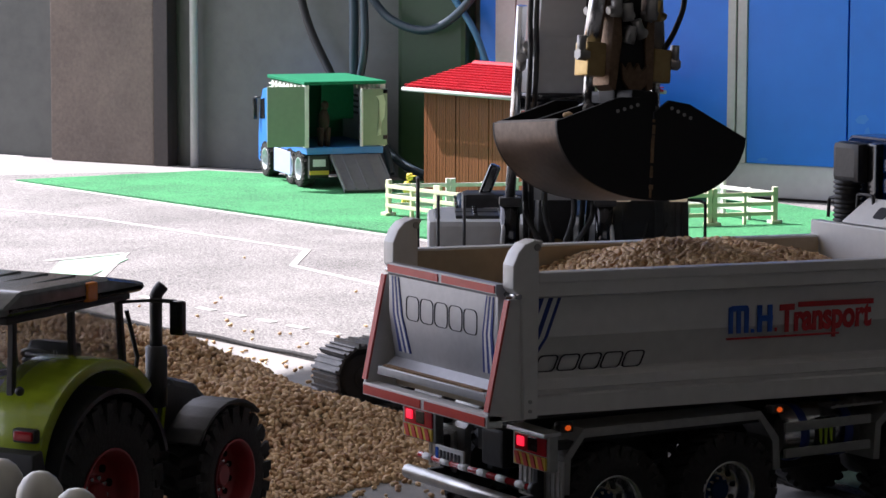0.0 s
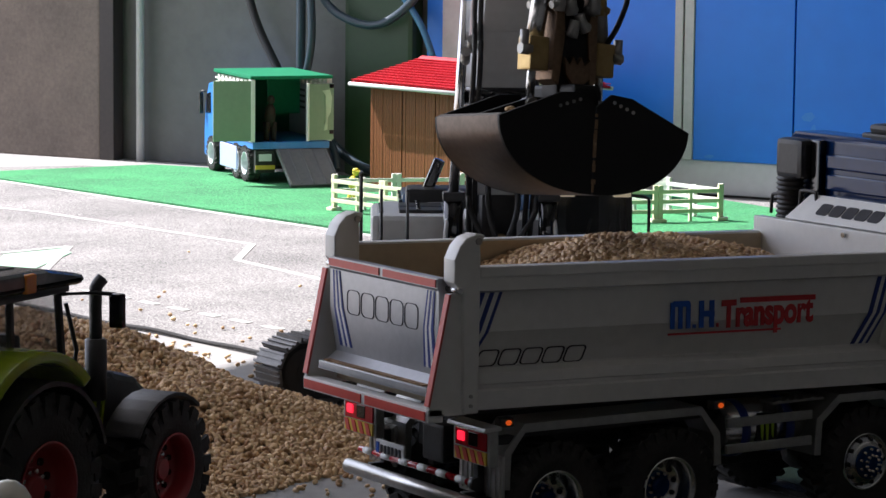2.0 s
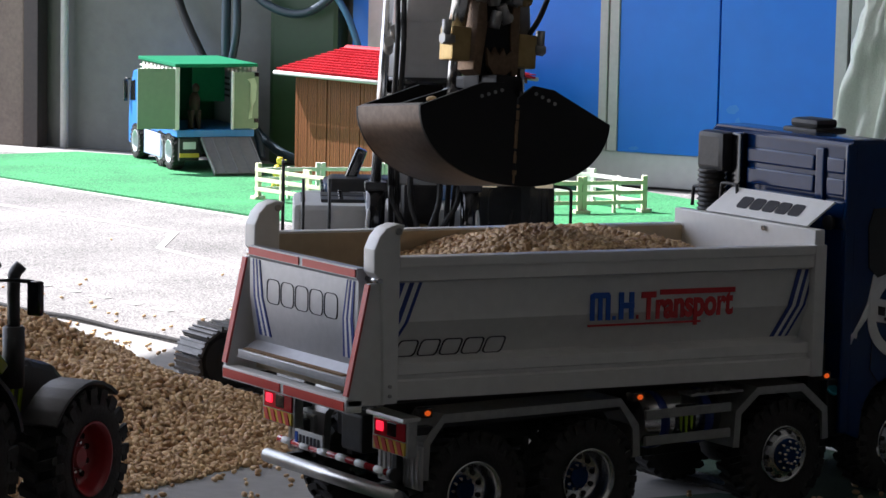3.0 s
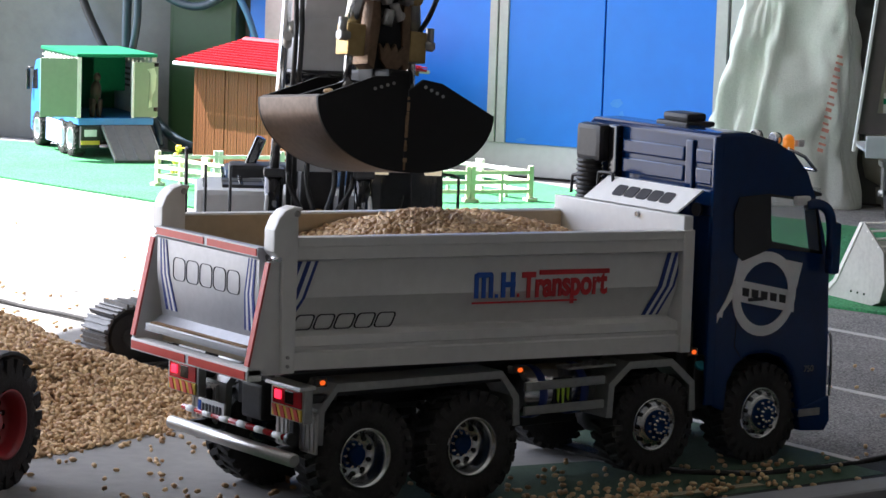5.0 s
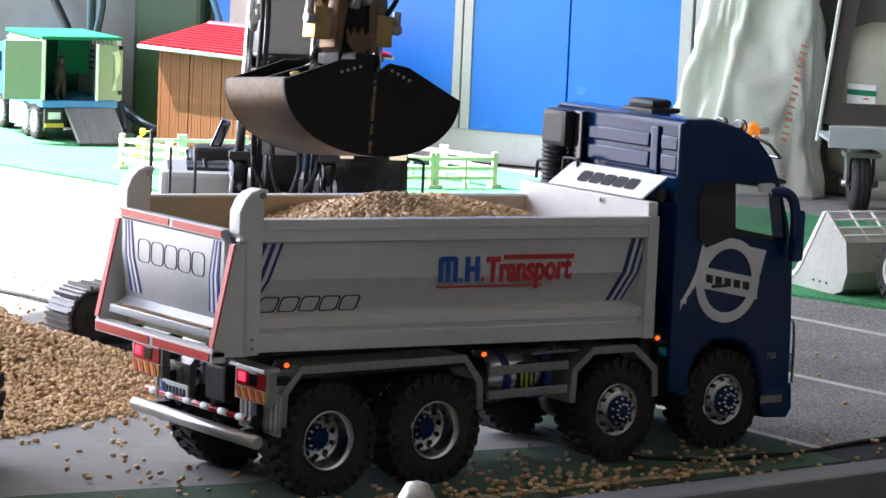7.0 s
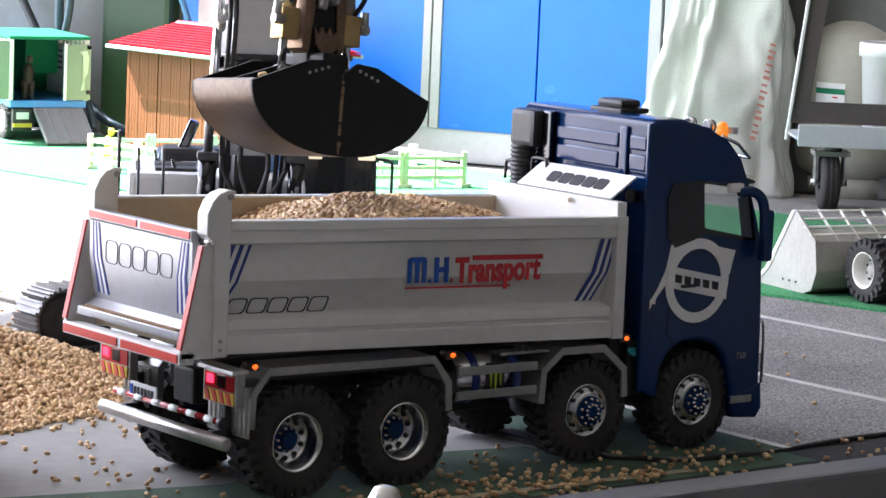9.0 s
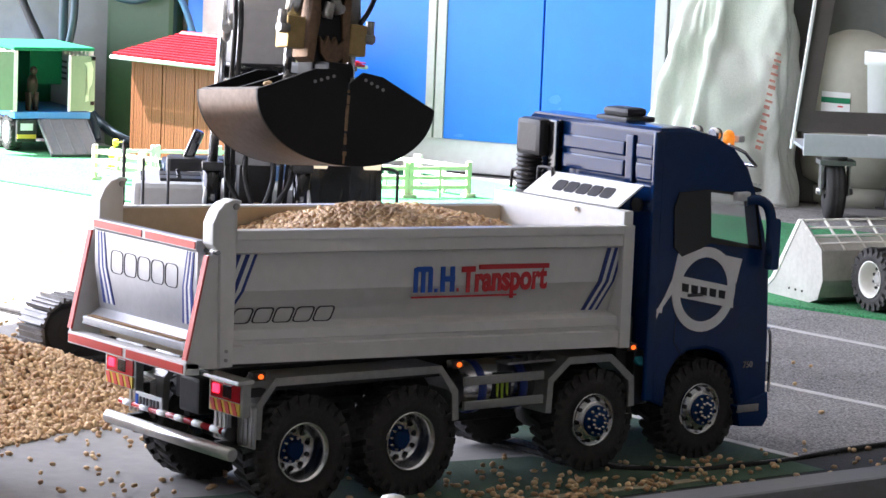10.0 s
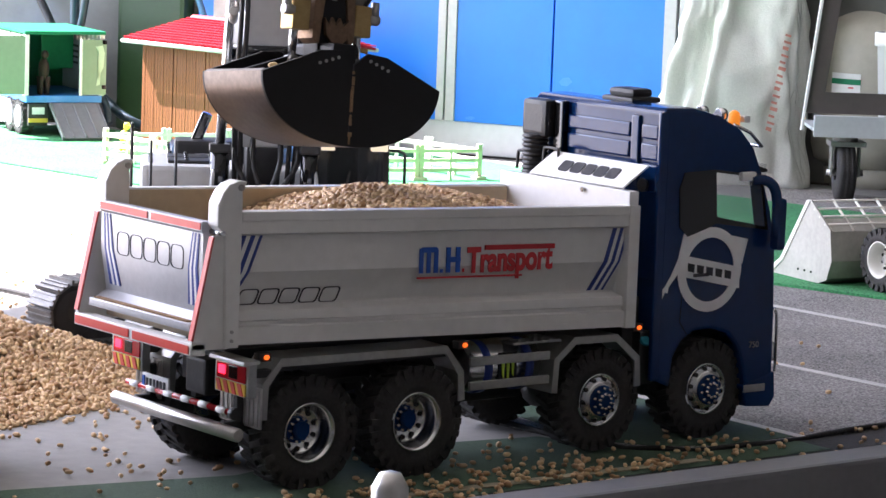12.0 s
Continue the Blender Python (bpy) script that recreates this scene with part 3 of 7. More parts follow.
def build_truck():
    truck = thing("dump_truck", "blue model dump truck with a grey tipper loaded with grain", "truck")
    W = 0.18

    def tip(name, bm, mat, label="", parent=None):
        bm.transform(TIP)
        return part(name, bm, mat, parent or truck, label)

    # tipper body sides: pressed panel profile (y, z)
    prof = [(0.0, 0.2245), (0.0, 0.2075), (0.004, 0.2065), (0.006, 0.2055), (0.006, 0.1765), (0.0175, 0.150), (0.0165, 0.1485), (0.004, 0.1460), (0.003, 0.1385),
            (0.0052, 0.1375), (0.0052, 0.1345), (0.001, 0.1335), (0.001, 0.1200), (0.021, 0.1200), (0.021, 0.15), (0.0095, 0.178), (0.0095, 0.2245)]
    near = tip("side_panel", prism(prof, 0.0195, 0.4165, "x"), M_WHITEALU, "grey pressed metal tipper side")
    tip("side_panel", prism([(W - a, b) for a, b in prof], 0.0195, 0.4165, "x"), M_WHITEALU, "grey pressed metal tipper side")
    tip("liner", bx((0.012, W - 0.0125, 0.181), (0.416, W - 0.0097, 0.2235)), M_LINER, "tan inner lining")
    tip("liner", bx((0.012, 0.0097, 0.181), (0.416, 0.0125, 0.2235)), M_LINER, "tan inner lining")
    tip("tipper_floor", bx((0.0, 0.012, 0.121), (0.425, W - 0.012, 0.130), 0.001), M_LINER)
    tip("rail_bead", bx((0.019, -0.0012, 0.2170), (0.417, 0.0105, 0.2252), 0.0015), M_WHITEALU)
    tip("rail_bead", bx((0.019, W - 0.0105, 0.2170), (0.417, W + 0.0012, 0.2252), 0.0015), M_WHITEALU)
    for yb in (0.0, W - 0.012):
        tip("front_post", bx((0.4165, yb - 0.0015, 0.1190), (0.4285, yb + 0.0135, 0.2255), 0.0012), M_WHITEALU)
        hook = [(0.006, 0.118), (0.0185, 0.118), (0.0190, 0.233), (0.0185, 0.2410), (0.0215, 0.2460), (0.0230, 0.2485), (0.0150, 0.2495), (0.0065, 0.2465), (0.0005, 0.2405), (-0.004, 0.231), (-0.004, 0.214), (0.004, 0.206)]
        post = tip("rear_post", prism(hook, yb - 0.002, yb + 0.0125, "y", 0.0016), M_WHITEALU, "upright tailgate post with hooked top")
        tip("pivot_bolt", cyl((0.0165, yb - 0.0035, 0.2440), (0.0165, yb + 0.014, 0.2440), 0.0026, 12), M_STEEL, "", post)
        tip("hinge_bolt", cyl((0.0, yb - 0.0045, 0.2085), (0.0, yb + 0.013, 0.2085), 0.0022, 10), M_CHROME, "", post)
        for zz in (0.124, 0.131):
            tip("hinge_bolt", cyl((0.011, yb - 0.0035, zz), (0.011, yb, zz), 0.0014, 8), M_STEEL, "", post)
    # tailgate with flanges
    gate = tip("tailgate", prism([(-0.0085, 0.2160), (0.0, 0.2160), (0.0, 0.130), (-0.0175, 0.130), (-0.0175, 0.1315), (-0.0015, 0.143), (-0.0070, 0.178), (-0.0070, 0.2065), (-0.0085, 0.2085)], 0.0135, W - 0.0135, "y"), M_GATEALU, "bright bare aluminium tailgate")
    tip("gate_ledge", bx((-0.0175, 0.014, 0.130), (-0.0090, W - 0.014, 0.1365), 0.001), M_GATEALU, "", gate)
    for yb in (0.0015, W - 0.0055):
        fl = tip("gate_flange", prism([(0.004, 0.206), (-0.005, 0.206), (-0.0225, 0.1245), (-0.0225, 0.117), (0.010, 0.117)], yb, yb + 0.004, "y", 0.0006), M_WHITEALU, "grey side flange of the tailgate", gate)
        d = Vector((-0.0175, -0.0815)).normalized()
        n = Vector((d.y, -d.x)) * 0.0009
        a, b = Vector((-0.0055, 0.2055)), Vector((-0.0228, 0.1245))
        tip("red_edge_tape", prism([tuple(a - n), tuple(b - n), tuple(b + n), tuple(a + n)], yb - 0.0008, yb + 0.0048, "y"), M_REDREF, "red reflective edge tape", gate)
    tip("bottom_beam", bx((-0.0235, 0.0015, 0.1125), (-0.010, W - 0.0015, 0.1225), 0.001), M_WHITETAPE, "white lower crossbeam", gate)
    for a, b in ((0.004, 0.087), (0.093, W - 0.004)):
        tip("red_tape", bx((-0.0245, a, 0.1140), (-0.0236, b, 0.1205)), M_REDREF, "red reflective tape", gate)
        tip("red_tape", bx((-0.0095, a + 0.011 * (a < 0.05), 0.2092), (-0.0086, b - 0.011 * (a > 0.05), 0.2148)), M_REDREF, "red reflective tape", gate)
    tip("grit", bx((-0.0165, 0.02, 0.1366), (-0.0105, W - 0.02, 0.1378)), M_GRAINBED, "grains caught on the ledge", gate)
    # plain outlined brand shapes on gate (y mirrored: reads from behind) and side
    for poly in outline_letters(0.036, 0.138, 0.1745, 0.1935, 0.0, 0.001):
        tip("brand_shape", ring_prism(poly, 0.0005, lambda a, b, d: (d + max(0, 0.178 - b) * 0.157, W - 0.002 - a, b), -0.0066, -0.0075), M_GREYVINYL, "", gate)
    for poly in outline_letters(0.026, 0.124, 0.1490, 0.1622, 0.12, 0.001):
        tip("brand_shape", ring_prism(poly, 0.0008, lambda a, b, d: (a, d + (0.1765 - b) / 0.0265 * 0.0115, b), 0.0075, 0.0050), M_GREYVINYL, "", near)
    # slanted navy stripes at the ends of side and gate
    def on_side(poly, mat, label=""):
        b = prism(poly, 0.0050, 0.0056, "y")
        bmesh.ops.bisect_plane(b, geom=b.verts[:] + b.edges[:] + b.faces[:], plane_co=(0, 0, 0.1765), plane_no=(0, 0, 1))
        for v in b.verts:
            if v.co.z < 0.1765:
                v.co.y += (0.1765 - v.co.z) / 0.0265 * 0.0115
        return tip("vinyl_stripe", b, mat, label, near)
    def clip_x(poly, c, keep_more):
        out = []
        for p, q in zip(poly, poly[1:] + poly[:1]):
            ip, iq = ((p[0] >= c) == keep_more or p[0] == c), ((q[0] >= c) == keep_more or q[0] == c)
            if ip:
                out.append(p)
            if ip != iq:
                t = (c - p[0]) / (q[0] - p[0])
                out.append((c, p[1] + (q[1] - p[1]) * t))
        return out
    for k, (o, w, mat) in enumerate(((0.0, 0.0045, M_NAVY), (0.0045, 0.004, M_WHITETAPE), (0.0085, 0.0042, M_NAVY), (0.0127, 0.004, M_WHITETAPE), (0.0167, 0.003, M_NAVY))):
        zt, zb = 0.2055, 0.1505
        on_side(clip_x([(0.0232 + o, zt), (0.0232 + o + w, zt), (0.0232 + o + w - 0.0225, zb), (0.0232 + o - 0.0225, zb)], 0.0198, True), mat)
        xt = 0.4040 + o * 0.92
        on_side(clip_x([(xt, zt), (xt + w * 0.92, zt), (xt - 0.0175 + w * 0.92, zb), (xt - 0.0175, zb)], 0.4162, False), mat)
        for side in (0, 1):
            y_top = (0.018 + o * 0.55) if side == 0 else (W - 0.018 - o * 0.55)
            sg = 1 if side == 0 else -1
            q = [(y_top, 0.206), (y_top + sg * w * 0.35, 0.206), (y_top + sg * (w * 0.6 + 0.006 + o * 0.25), 0.148), (y_top + sg * (0.004 + o * 0.3), 0.148)]
            b = prism(q, -0.0076, -0.0068, "x")
            bmesh.ops.bisect_plane(b, geom=b.verts[:] + b.edges[:] + b.faces[:], plane_co=(0, 0, 0.178), plane_no=(0, 0, 1))
            for v in b.verts:
                if v.co.z < 0.178:
                    v.co.x += (0.178 - v.co.z) * 0.157
            tip("vinyl_stripe", b, mat, "", gate)
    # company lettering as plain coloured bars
    def bar(pts, mat, y=0.0046):
        return tip("lettering_bar", prism(pts, y, 0.0054, "y"), mat, "", near)
    z0, z1 = 0.1715, 0.1925
    for x in (0.197, 0.2045, 0.212):
        bar([(x, z0), (x + 0.0042, z0), (x + 0.0042, z1 - 0.002), (x + 0.003, z1), (x, z1 - 0.001)], M_BLUEVINYL)
    bar([(0.199, z1 - 0.004), (0.215, z1 - 0.004), (0.214, z1 + 0.0004), (0.200, z1 + 0.0004)], M_BLUEVINYL, 0.0041)
    bar([(0.2185, z0), (0.2215, z0), (0.2215, z0 + 0.003), (0.2185, z0 + 0.003)], M_BLUEVINYL)
    for x in (0.2245, 0.2345):
        bar([(x, z0), (x + 0.0045, z0), (x + 0.0045, z1), (x, z1)], M_BLUEVINYL)
    bar([(0.2245, 0.180), (0.239, 0.180), (0.239, 0.1845), (0.2245, 0.1845)], M_BLUEVINYL, 0.0041)
    bar([(0.2415, z0), (0.2435, z0), (0.2435, z0 + 0.003), (0.2415, z0 + 0.003)], M_REDVINYL)
    word = text_mesh("Transport", 0.0285, 0.0004, M_REDVINYL, 0.0011)
    wide = max(v.co.x for v in word.vertices) - min(v.co.x for v in word.vertices)
    lettering = part("lettering", word, None, near, "red lettering", TIP @ Matrix.Translation((0.2465, 0.0050, z0)) @ Matrix.Rotation(radians(90), 4, "X") @ Matrix.Diagonal((0.0925 / wide, 1, 1, 1)))
    bar([(0.2645, z1 - 0.003), (0.339, z1 - 0.003), (0.339, z1 + 0.001), (0.2645, z1 + 0.001)], M_REDVINYL, 0.0041)
    bar([(0.195, 0.1668), (0.305, 0.1668), (0.305, 0.1684), (0.195, 0.1684)], M_REDVINYL)
    # headboard, slanted plate, loop steps
    board = tip("headboard", bx((0.4170, 0.0005, 0.130), (0.4275, W - 0.0005, 0.2375), 0.0012), M_WHITETAPE, "white metal headboard")
    tip("bolt", cyl((0.4165, 0.062, 0.2325), (0.4145, 0.062, 0.2325), 0.0022, 10), M_CHROME, "", board)
    plate = bx((-0.0009, 0.006, 0.0), (0.0009, 0.134, 0.0265), 0.0006)
    for v in plate.verts:
        v.co.y += (v.co.z - 0.016) * -0.55
    tilt = Matrix.Translation((0.421, 0, 0.2385)) @ Matrix.Rotation(radians(38), 4, "Y")
    plate.transform(tilt)
    pl = tip("spill_plate", plate, M_WHITETAPE, "white slanted spill plate", board)
    for k, poly in enumerate(outline_letters(0.0, 0.080, 0.007, 0.0185, 0.25, 0.001)):
        b = prism([(0.110 - p[0], p[1]) for p in poly], -0.0015, -0.0009, "x")
        b.transform(tilt)
        tip("brand_shape", b, M_GREYVINYL, "", pl)
    for y0, y1, zt in ((0.155, 0.177, 0.256), (0.118, 0.140, 0.262)):
        tip("loop_step", tube(curve_pts([(0.434, y0, 0.2395), (0.434, y0 + 0.001, zt - 0.003), (0.434, y0 + 0.004, zt), (0.434, y1 - 0.004, zt), (0.434, y1 - 0.001, zt - 0.003), (0.434, y1, 0.2395)], 4), 0.0015, 8), M_BLACK, "black bent-rod step", board)
    # chassis
    for y in (0.058, 0.112):
        part("chassis_rail", bx((0.046, y, 0.078), (0.58, y + 0.010, 0.1095), 0.001), M_BLACK, truck)
    for x in (0.052, 0.15, 0.30, 0.42):
        part("crossmember", bx((x, 0.060, 0.082), (x + 0.012, 0.120, 0.104), 0.001), M_BLACK, truck)
    for x in (0.0935, 0.2005, 0.398, 0.522):
        part("axle", join(cyl((x, 0.035, 0.045), (x, 0.145, 0.045), 0.007, 12), ball((x, 0.09, 0.045), 0.016, 2)), M_BLACK, truck)
        for y in (0.056, 0.124):
            part("leaf_spring", bx((x - 0.035, y - 0.004, 0.060), (x + 0.035, y + 0.004, 0.066), 0.001), M_BLACK, truck)
    part("drive_shaft", cyl((0.21, 0.09, 0.052), (0.40, 0.09, 0.060), 0.004, 10), M_STEEL, truck)
    part("gearbox", bx((0.28, 0.066, 0.045), (0.36, 0.114, 0.085), 0.004), M_BLACK, truck)
    for y0 in (0.012, 0.140):
        part("inner_mudguard", bx((0.06, y0, 0.098), (0.235, y0 + 0.03, 0.101), 0.001), M_BLACK, truck)
    # fenders: bent strips
    def fender(pts, y0, y1, t=0.0028):
        outer = [Vector(p) for p in pts]
        inner = []
        for i, p in enumerate(outer):
            a, b = outer[max(i - 1, 0)], outer[min(i + 1, len(outer) - 1)]
            d = (b - a).normalized()
            inner.append(p + Vector((d.y, -d.x)) * t)
        poly = [tuple(p) for p in outer] + [tuple(p) for p in inner[::-1]]
        lip = []
        for i, p in enumerate(outer):
            a, b = outer[max(i - 1, 0)], outer[min(i + 1, len(outer) - 1)]
            d = (b - a).normalized()
            lip.append(p + Vector((d.y, -d.x)) * 0.0065)
        side = [tuple(p) for p in outer] + [tuple(p) for p in lip[::-1]]
        return join(prism(poly, y0, y1, "y"), prism(side, y0 - 0.0006, y0 + 0.0018, "y"))
    rear_line = [(0.044, 0.062), (0.0455, 0.0905), (0.063, 0.1100), (0.228, 0.1088), (0.2460, 0.087), (0.248, 0.062)]
    front_line = [(0.341, 0.060), (0.343, 0.089), (0.365, 0.1065), (0.413, 0.1060), (0.439, 0.085), (0.441, 0.059)]
    for y0, y1, flip in ((0.004, 0.040, False), (0.140, 0.176, True)):
        part("fender", fender(rear_line, y0, y1), M_FENDER, truck, "satin aluminium rear fender")
        part("fender", fender(front_line, y0, y1), M_FENDER, truck, "satin aluminium front fender")
        part("tread_plate", bx((0.300, y0 + 0.002, 0.1035), (0.352, y1, 0.1055), 0.0006), M_STEEL, truck, "grey chequer plate")
    for k in range(5):
        for j in range(3):
            part("tread_stud", bx((0.306 + k * 0.0085, 0.008 + j * 0.010, 0.1055), (0.310 + k * 0.0085, 0.0095 + j * 0.010, 0.1062)), M_STEEL, truck)
    # side guard, tank with straps, plain picture shape
    for z in (0.0690, 0.0895):
        part("guard_rail", bx((0.253, 0.003, z), (0.338, 0.0065, z + 0.0072), 0.0008), M_FENDER, truck, "aluminium side guard rail")
    tank = part("tank", cyl((0.258, 0.030, 0.085), (0.334, 0.030, 0.085), 0.0215, 24, bev=0.002), M_CHROME, truck, "shiny metal tank")
    for x in (0.276, 0.320):
        part("strap", lathe([(0.0218, -0.004), (0.0226, -0.004), (0.0226, 0.004), (0.0218, 0.004)], 24, Matrix.Translation((x, 0.030, 0.084)) @ Matrix.Rotation(radians(90), 4, "Y")), M_NAVY, tank, "blue tank strap")
    part("badge", bx((0.286, 0.0078, 0.073), (0.306, 0.0090, 0.098)), M_GLOSSBLACK, tank)
    for k, h in enumerate((0.020, 0.023, 0.019)):
        part("claw_shape", prism([(0.2888 + k * 0.0052, 0.0965), (0.2923 + k * 0.0052, 0.0955), (0.2915 + k * 0.0052, 0.0965 - h), (0.2901 + k * 0.0052, 0.0985 - h)], 0.0068, 0.0078, "y"), M_LIME, tank)
    part("air_tank", cyl((0.330, 0.045, 0.072), (0.330, 0.13, 0.072), 0.014, 16, bev=0.002), M_BLACK, truck)
    part("battery_box", bx((0.444, 0.010, 0.058), (0.462, 0.040, 0.105), 0.002), M_BLACK, truck)
    part("cap", cyl((0.449, 0.0095, 0.096), (0.449, 0.0075, 0.098), 0.005, 14), mk("teal_cap", (0.03, 0.30, 0.38)), truck, "teal filler cap")
    # lamps
    for x, z in ((0.0465, 0.1125), (0.244, 0.1085), (0.4345, 0.1105)):
        lamp = part("marker_lamp", bx((x - 0.006, 0.002, z - 0.0035), (x + 0.006, 0.010, z + 0.0035), 0.001), M_BLACK, truck)
        part("lens", ball((x + 0.001, 0.0015, z), 0.0021, 2, (1.3, 0.6, 1)), M_LITAMBER, lamp, "lit amber side marker")
    BACK = pose(0.033, 0, 0)
    for y0, dz in ((-0.013, 0.0035), (0.144, 0.0)):
        box = part("rear_lamp", bx((-0.012, y0, 0.0800 + dz), (-0.004, y0 + 0.048, 0.1075 + dz), 0.0012), M_FENDER, truck, "rear lamp box with hazard stripes", BACK)
        part("hood", prism([(-0.0175, 0.1065 + dz), (-0.0165, 0.1095 + dz), (-0.002, 0.1100 + dz), (-0.002, 0.1070 + dz)], y0 - 0.001, y0 + 0.049, "y", 0.0006), M_SATIN, box, "pale metal hood")
        part("stalk", bx((-0.004, y0 + 0.018, 0.092 + dz), (0.024, y0 + 0.028, 0.098 + dz), 0.001), M_BLACK, box)
        part("lens", bx((-0.0132, y0 + 0.003, 0.0915 + dz), (-0.0118, y0 + 0.044, 0.1050 + dz), 0.0008), M_DARKRED, box)
        part("smoked_lens", bx((-0.0136, y0 + 0.014, 0.0935 + dz), (-0.0131, y0 + 0.026, 0.1035 + dz), 0.0004), M_GLOSSBLACK, box)
        part("lit_lamp", bx((-0.0142, y0 + 0.031, 0.0955 + dz), (-0.0130, y0 + 0.040, 0.1025 + dz), 0.001), M_LITRED, box, "lit red tail lamp")
        part("hazard_plate", bx((-0.0134, y0 + 0.003, 0.0815 + dz), (-0.0120, y0 + 0.044, 0.0908 + dz)), M_YELLOW, box)
        for k in range(4):
            ya = y0 + 0.0045 + k * 0.0100
            part("hazard_stripe", prism([(ya, 0.0816 + dz), (ya + 0.0052, 0.0816 + dz), (ya + 0.0092, 0.0907 + dz), (ya + 0.0040, 0.0907 + dz)], -0.0141, -0.0134, "x"), M_REDREF, box)
    part("number_plate", bx((-0.013, 0.102, 0.0695), (-0.011, 0.142, 0.0810), 0.0006), M_WHITETAPE, truck, "white number plate with plain bars", BACK)
    part("plate_bar", bx((-0.0138, 0.137, 0.0695), (-0.0131, 0.1405, 0.0790)), M_BLUEVINYL, truck, m=BACK)
    for k in range(6):
        part("plate_bar", bx((-0.0138, 0.106 + k * 0.0052, 0.0715), (-0.0131, 0.1085 + k * 0.0052, 0.0775)), M_GREYVINYL, truck, m=BACK)
    for y0, wide in ((-0.002, 9), (0.146, 6)):
        fl = part("mudflap", bx((0.040, y0, 0.0555), (0.0425, y0 + 0.0064 * wide, 0.0885), 0.0008), M_SATIN, truck, "ribbed metal mudflap")
        for k in range(wide):
            part("rib", bx((0.0388, y0 + 0.002 + k * 0.0062, 0.0575), (0.0400, y0 + 0.0052 + k * 0.0062, 0.0865), 0.0004), M_SATIN, fl)
    bump = part("bumper_tube", cyl((-0.014, -0.004, 0.0535), (-0.014, 0.182, 0.0535), 0.0056, 20, bev=0.0012), M_SATIN, truck, "round steel under-run bumper tube", BACK)
    for y in (0.02, 0.15):
        part("bracket", bx((-0.012, y, 0.052), (0.04, y + 0.006, 0.060), 0.001), M_BLACK, bump)
        part("bracket", bx((0.0, y, 0.055), (0.010, y + 0.006, 0.085), 0.001), M_BLACK, bump)
    stick = part("striped_bar", cyl((-0.012, 0.008, 0.0690), (-0.012, 0.166, 0.0690), 0.0026, 14), M_DARKRED, truck, "red and white striped crossbar", BACK)
    for k in range(6):
        part("white_band", cyl((-0.012, 0.016 + k * 0.026, 0.0690), (-0.012, 0.029 + k * 0.026, 0.0690), 0.0028, 14), M_WHITETAPE, stick)
    part("end_eye", cyl((-0.012, 0.002, 0.0690), (-0.012, 0.008, 0.0690), 0.0050, 14), M_BLACK, stick)
    part("hitch", bx((0.038, 0.075, 0.070), (0.06, 0.105, 0.100), 0.003), M_BLACK, truck)
    # wheels
    rear = wheel_meshes(0.0446, 0.034, 0.0240, True, M_CHROME, M_CABBLUE)
    front = wheel_meshes(0.0425, 0.032, 0.0225, False, M_CHROME, M_CABBLUE)
    for x, ms, y in ((0.0935, rear, 0.006), (0.2005, rear, 0.006), (0.398, front, 0.008), (0.522, front, 0.008)):
        put_wheel(truck, ms, pose(x, y, 0.0472 if x < 0.38 else 0.0490, 0, x * 400, 0))
        put_wheel(truck, ms, pose(x, W - y, 0.0472 if x < 0.38 else 0.0490, 0, x * 300, 180))
    build_cab(truck, W)
    return truck


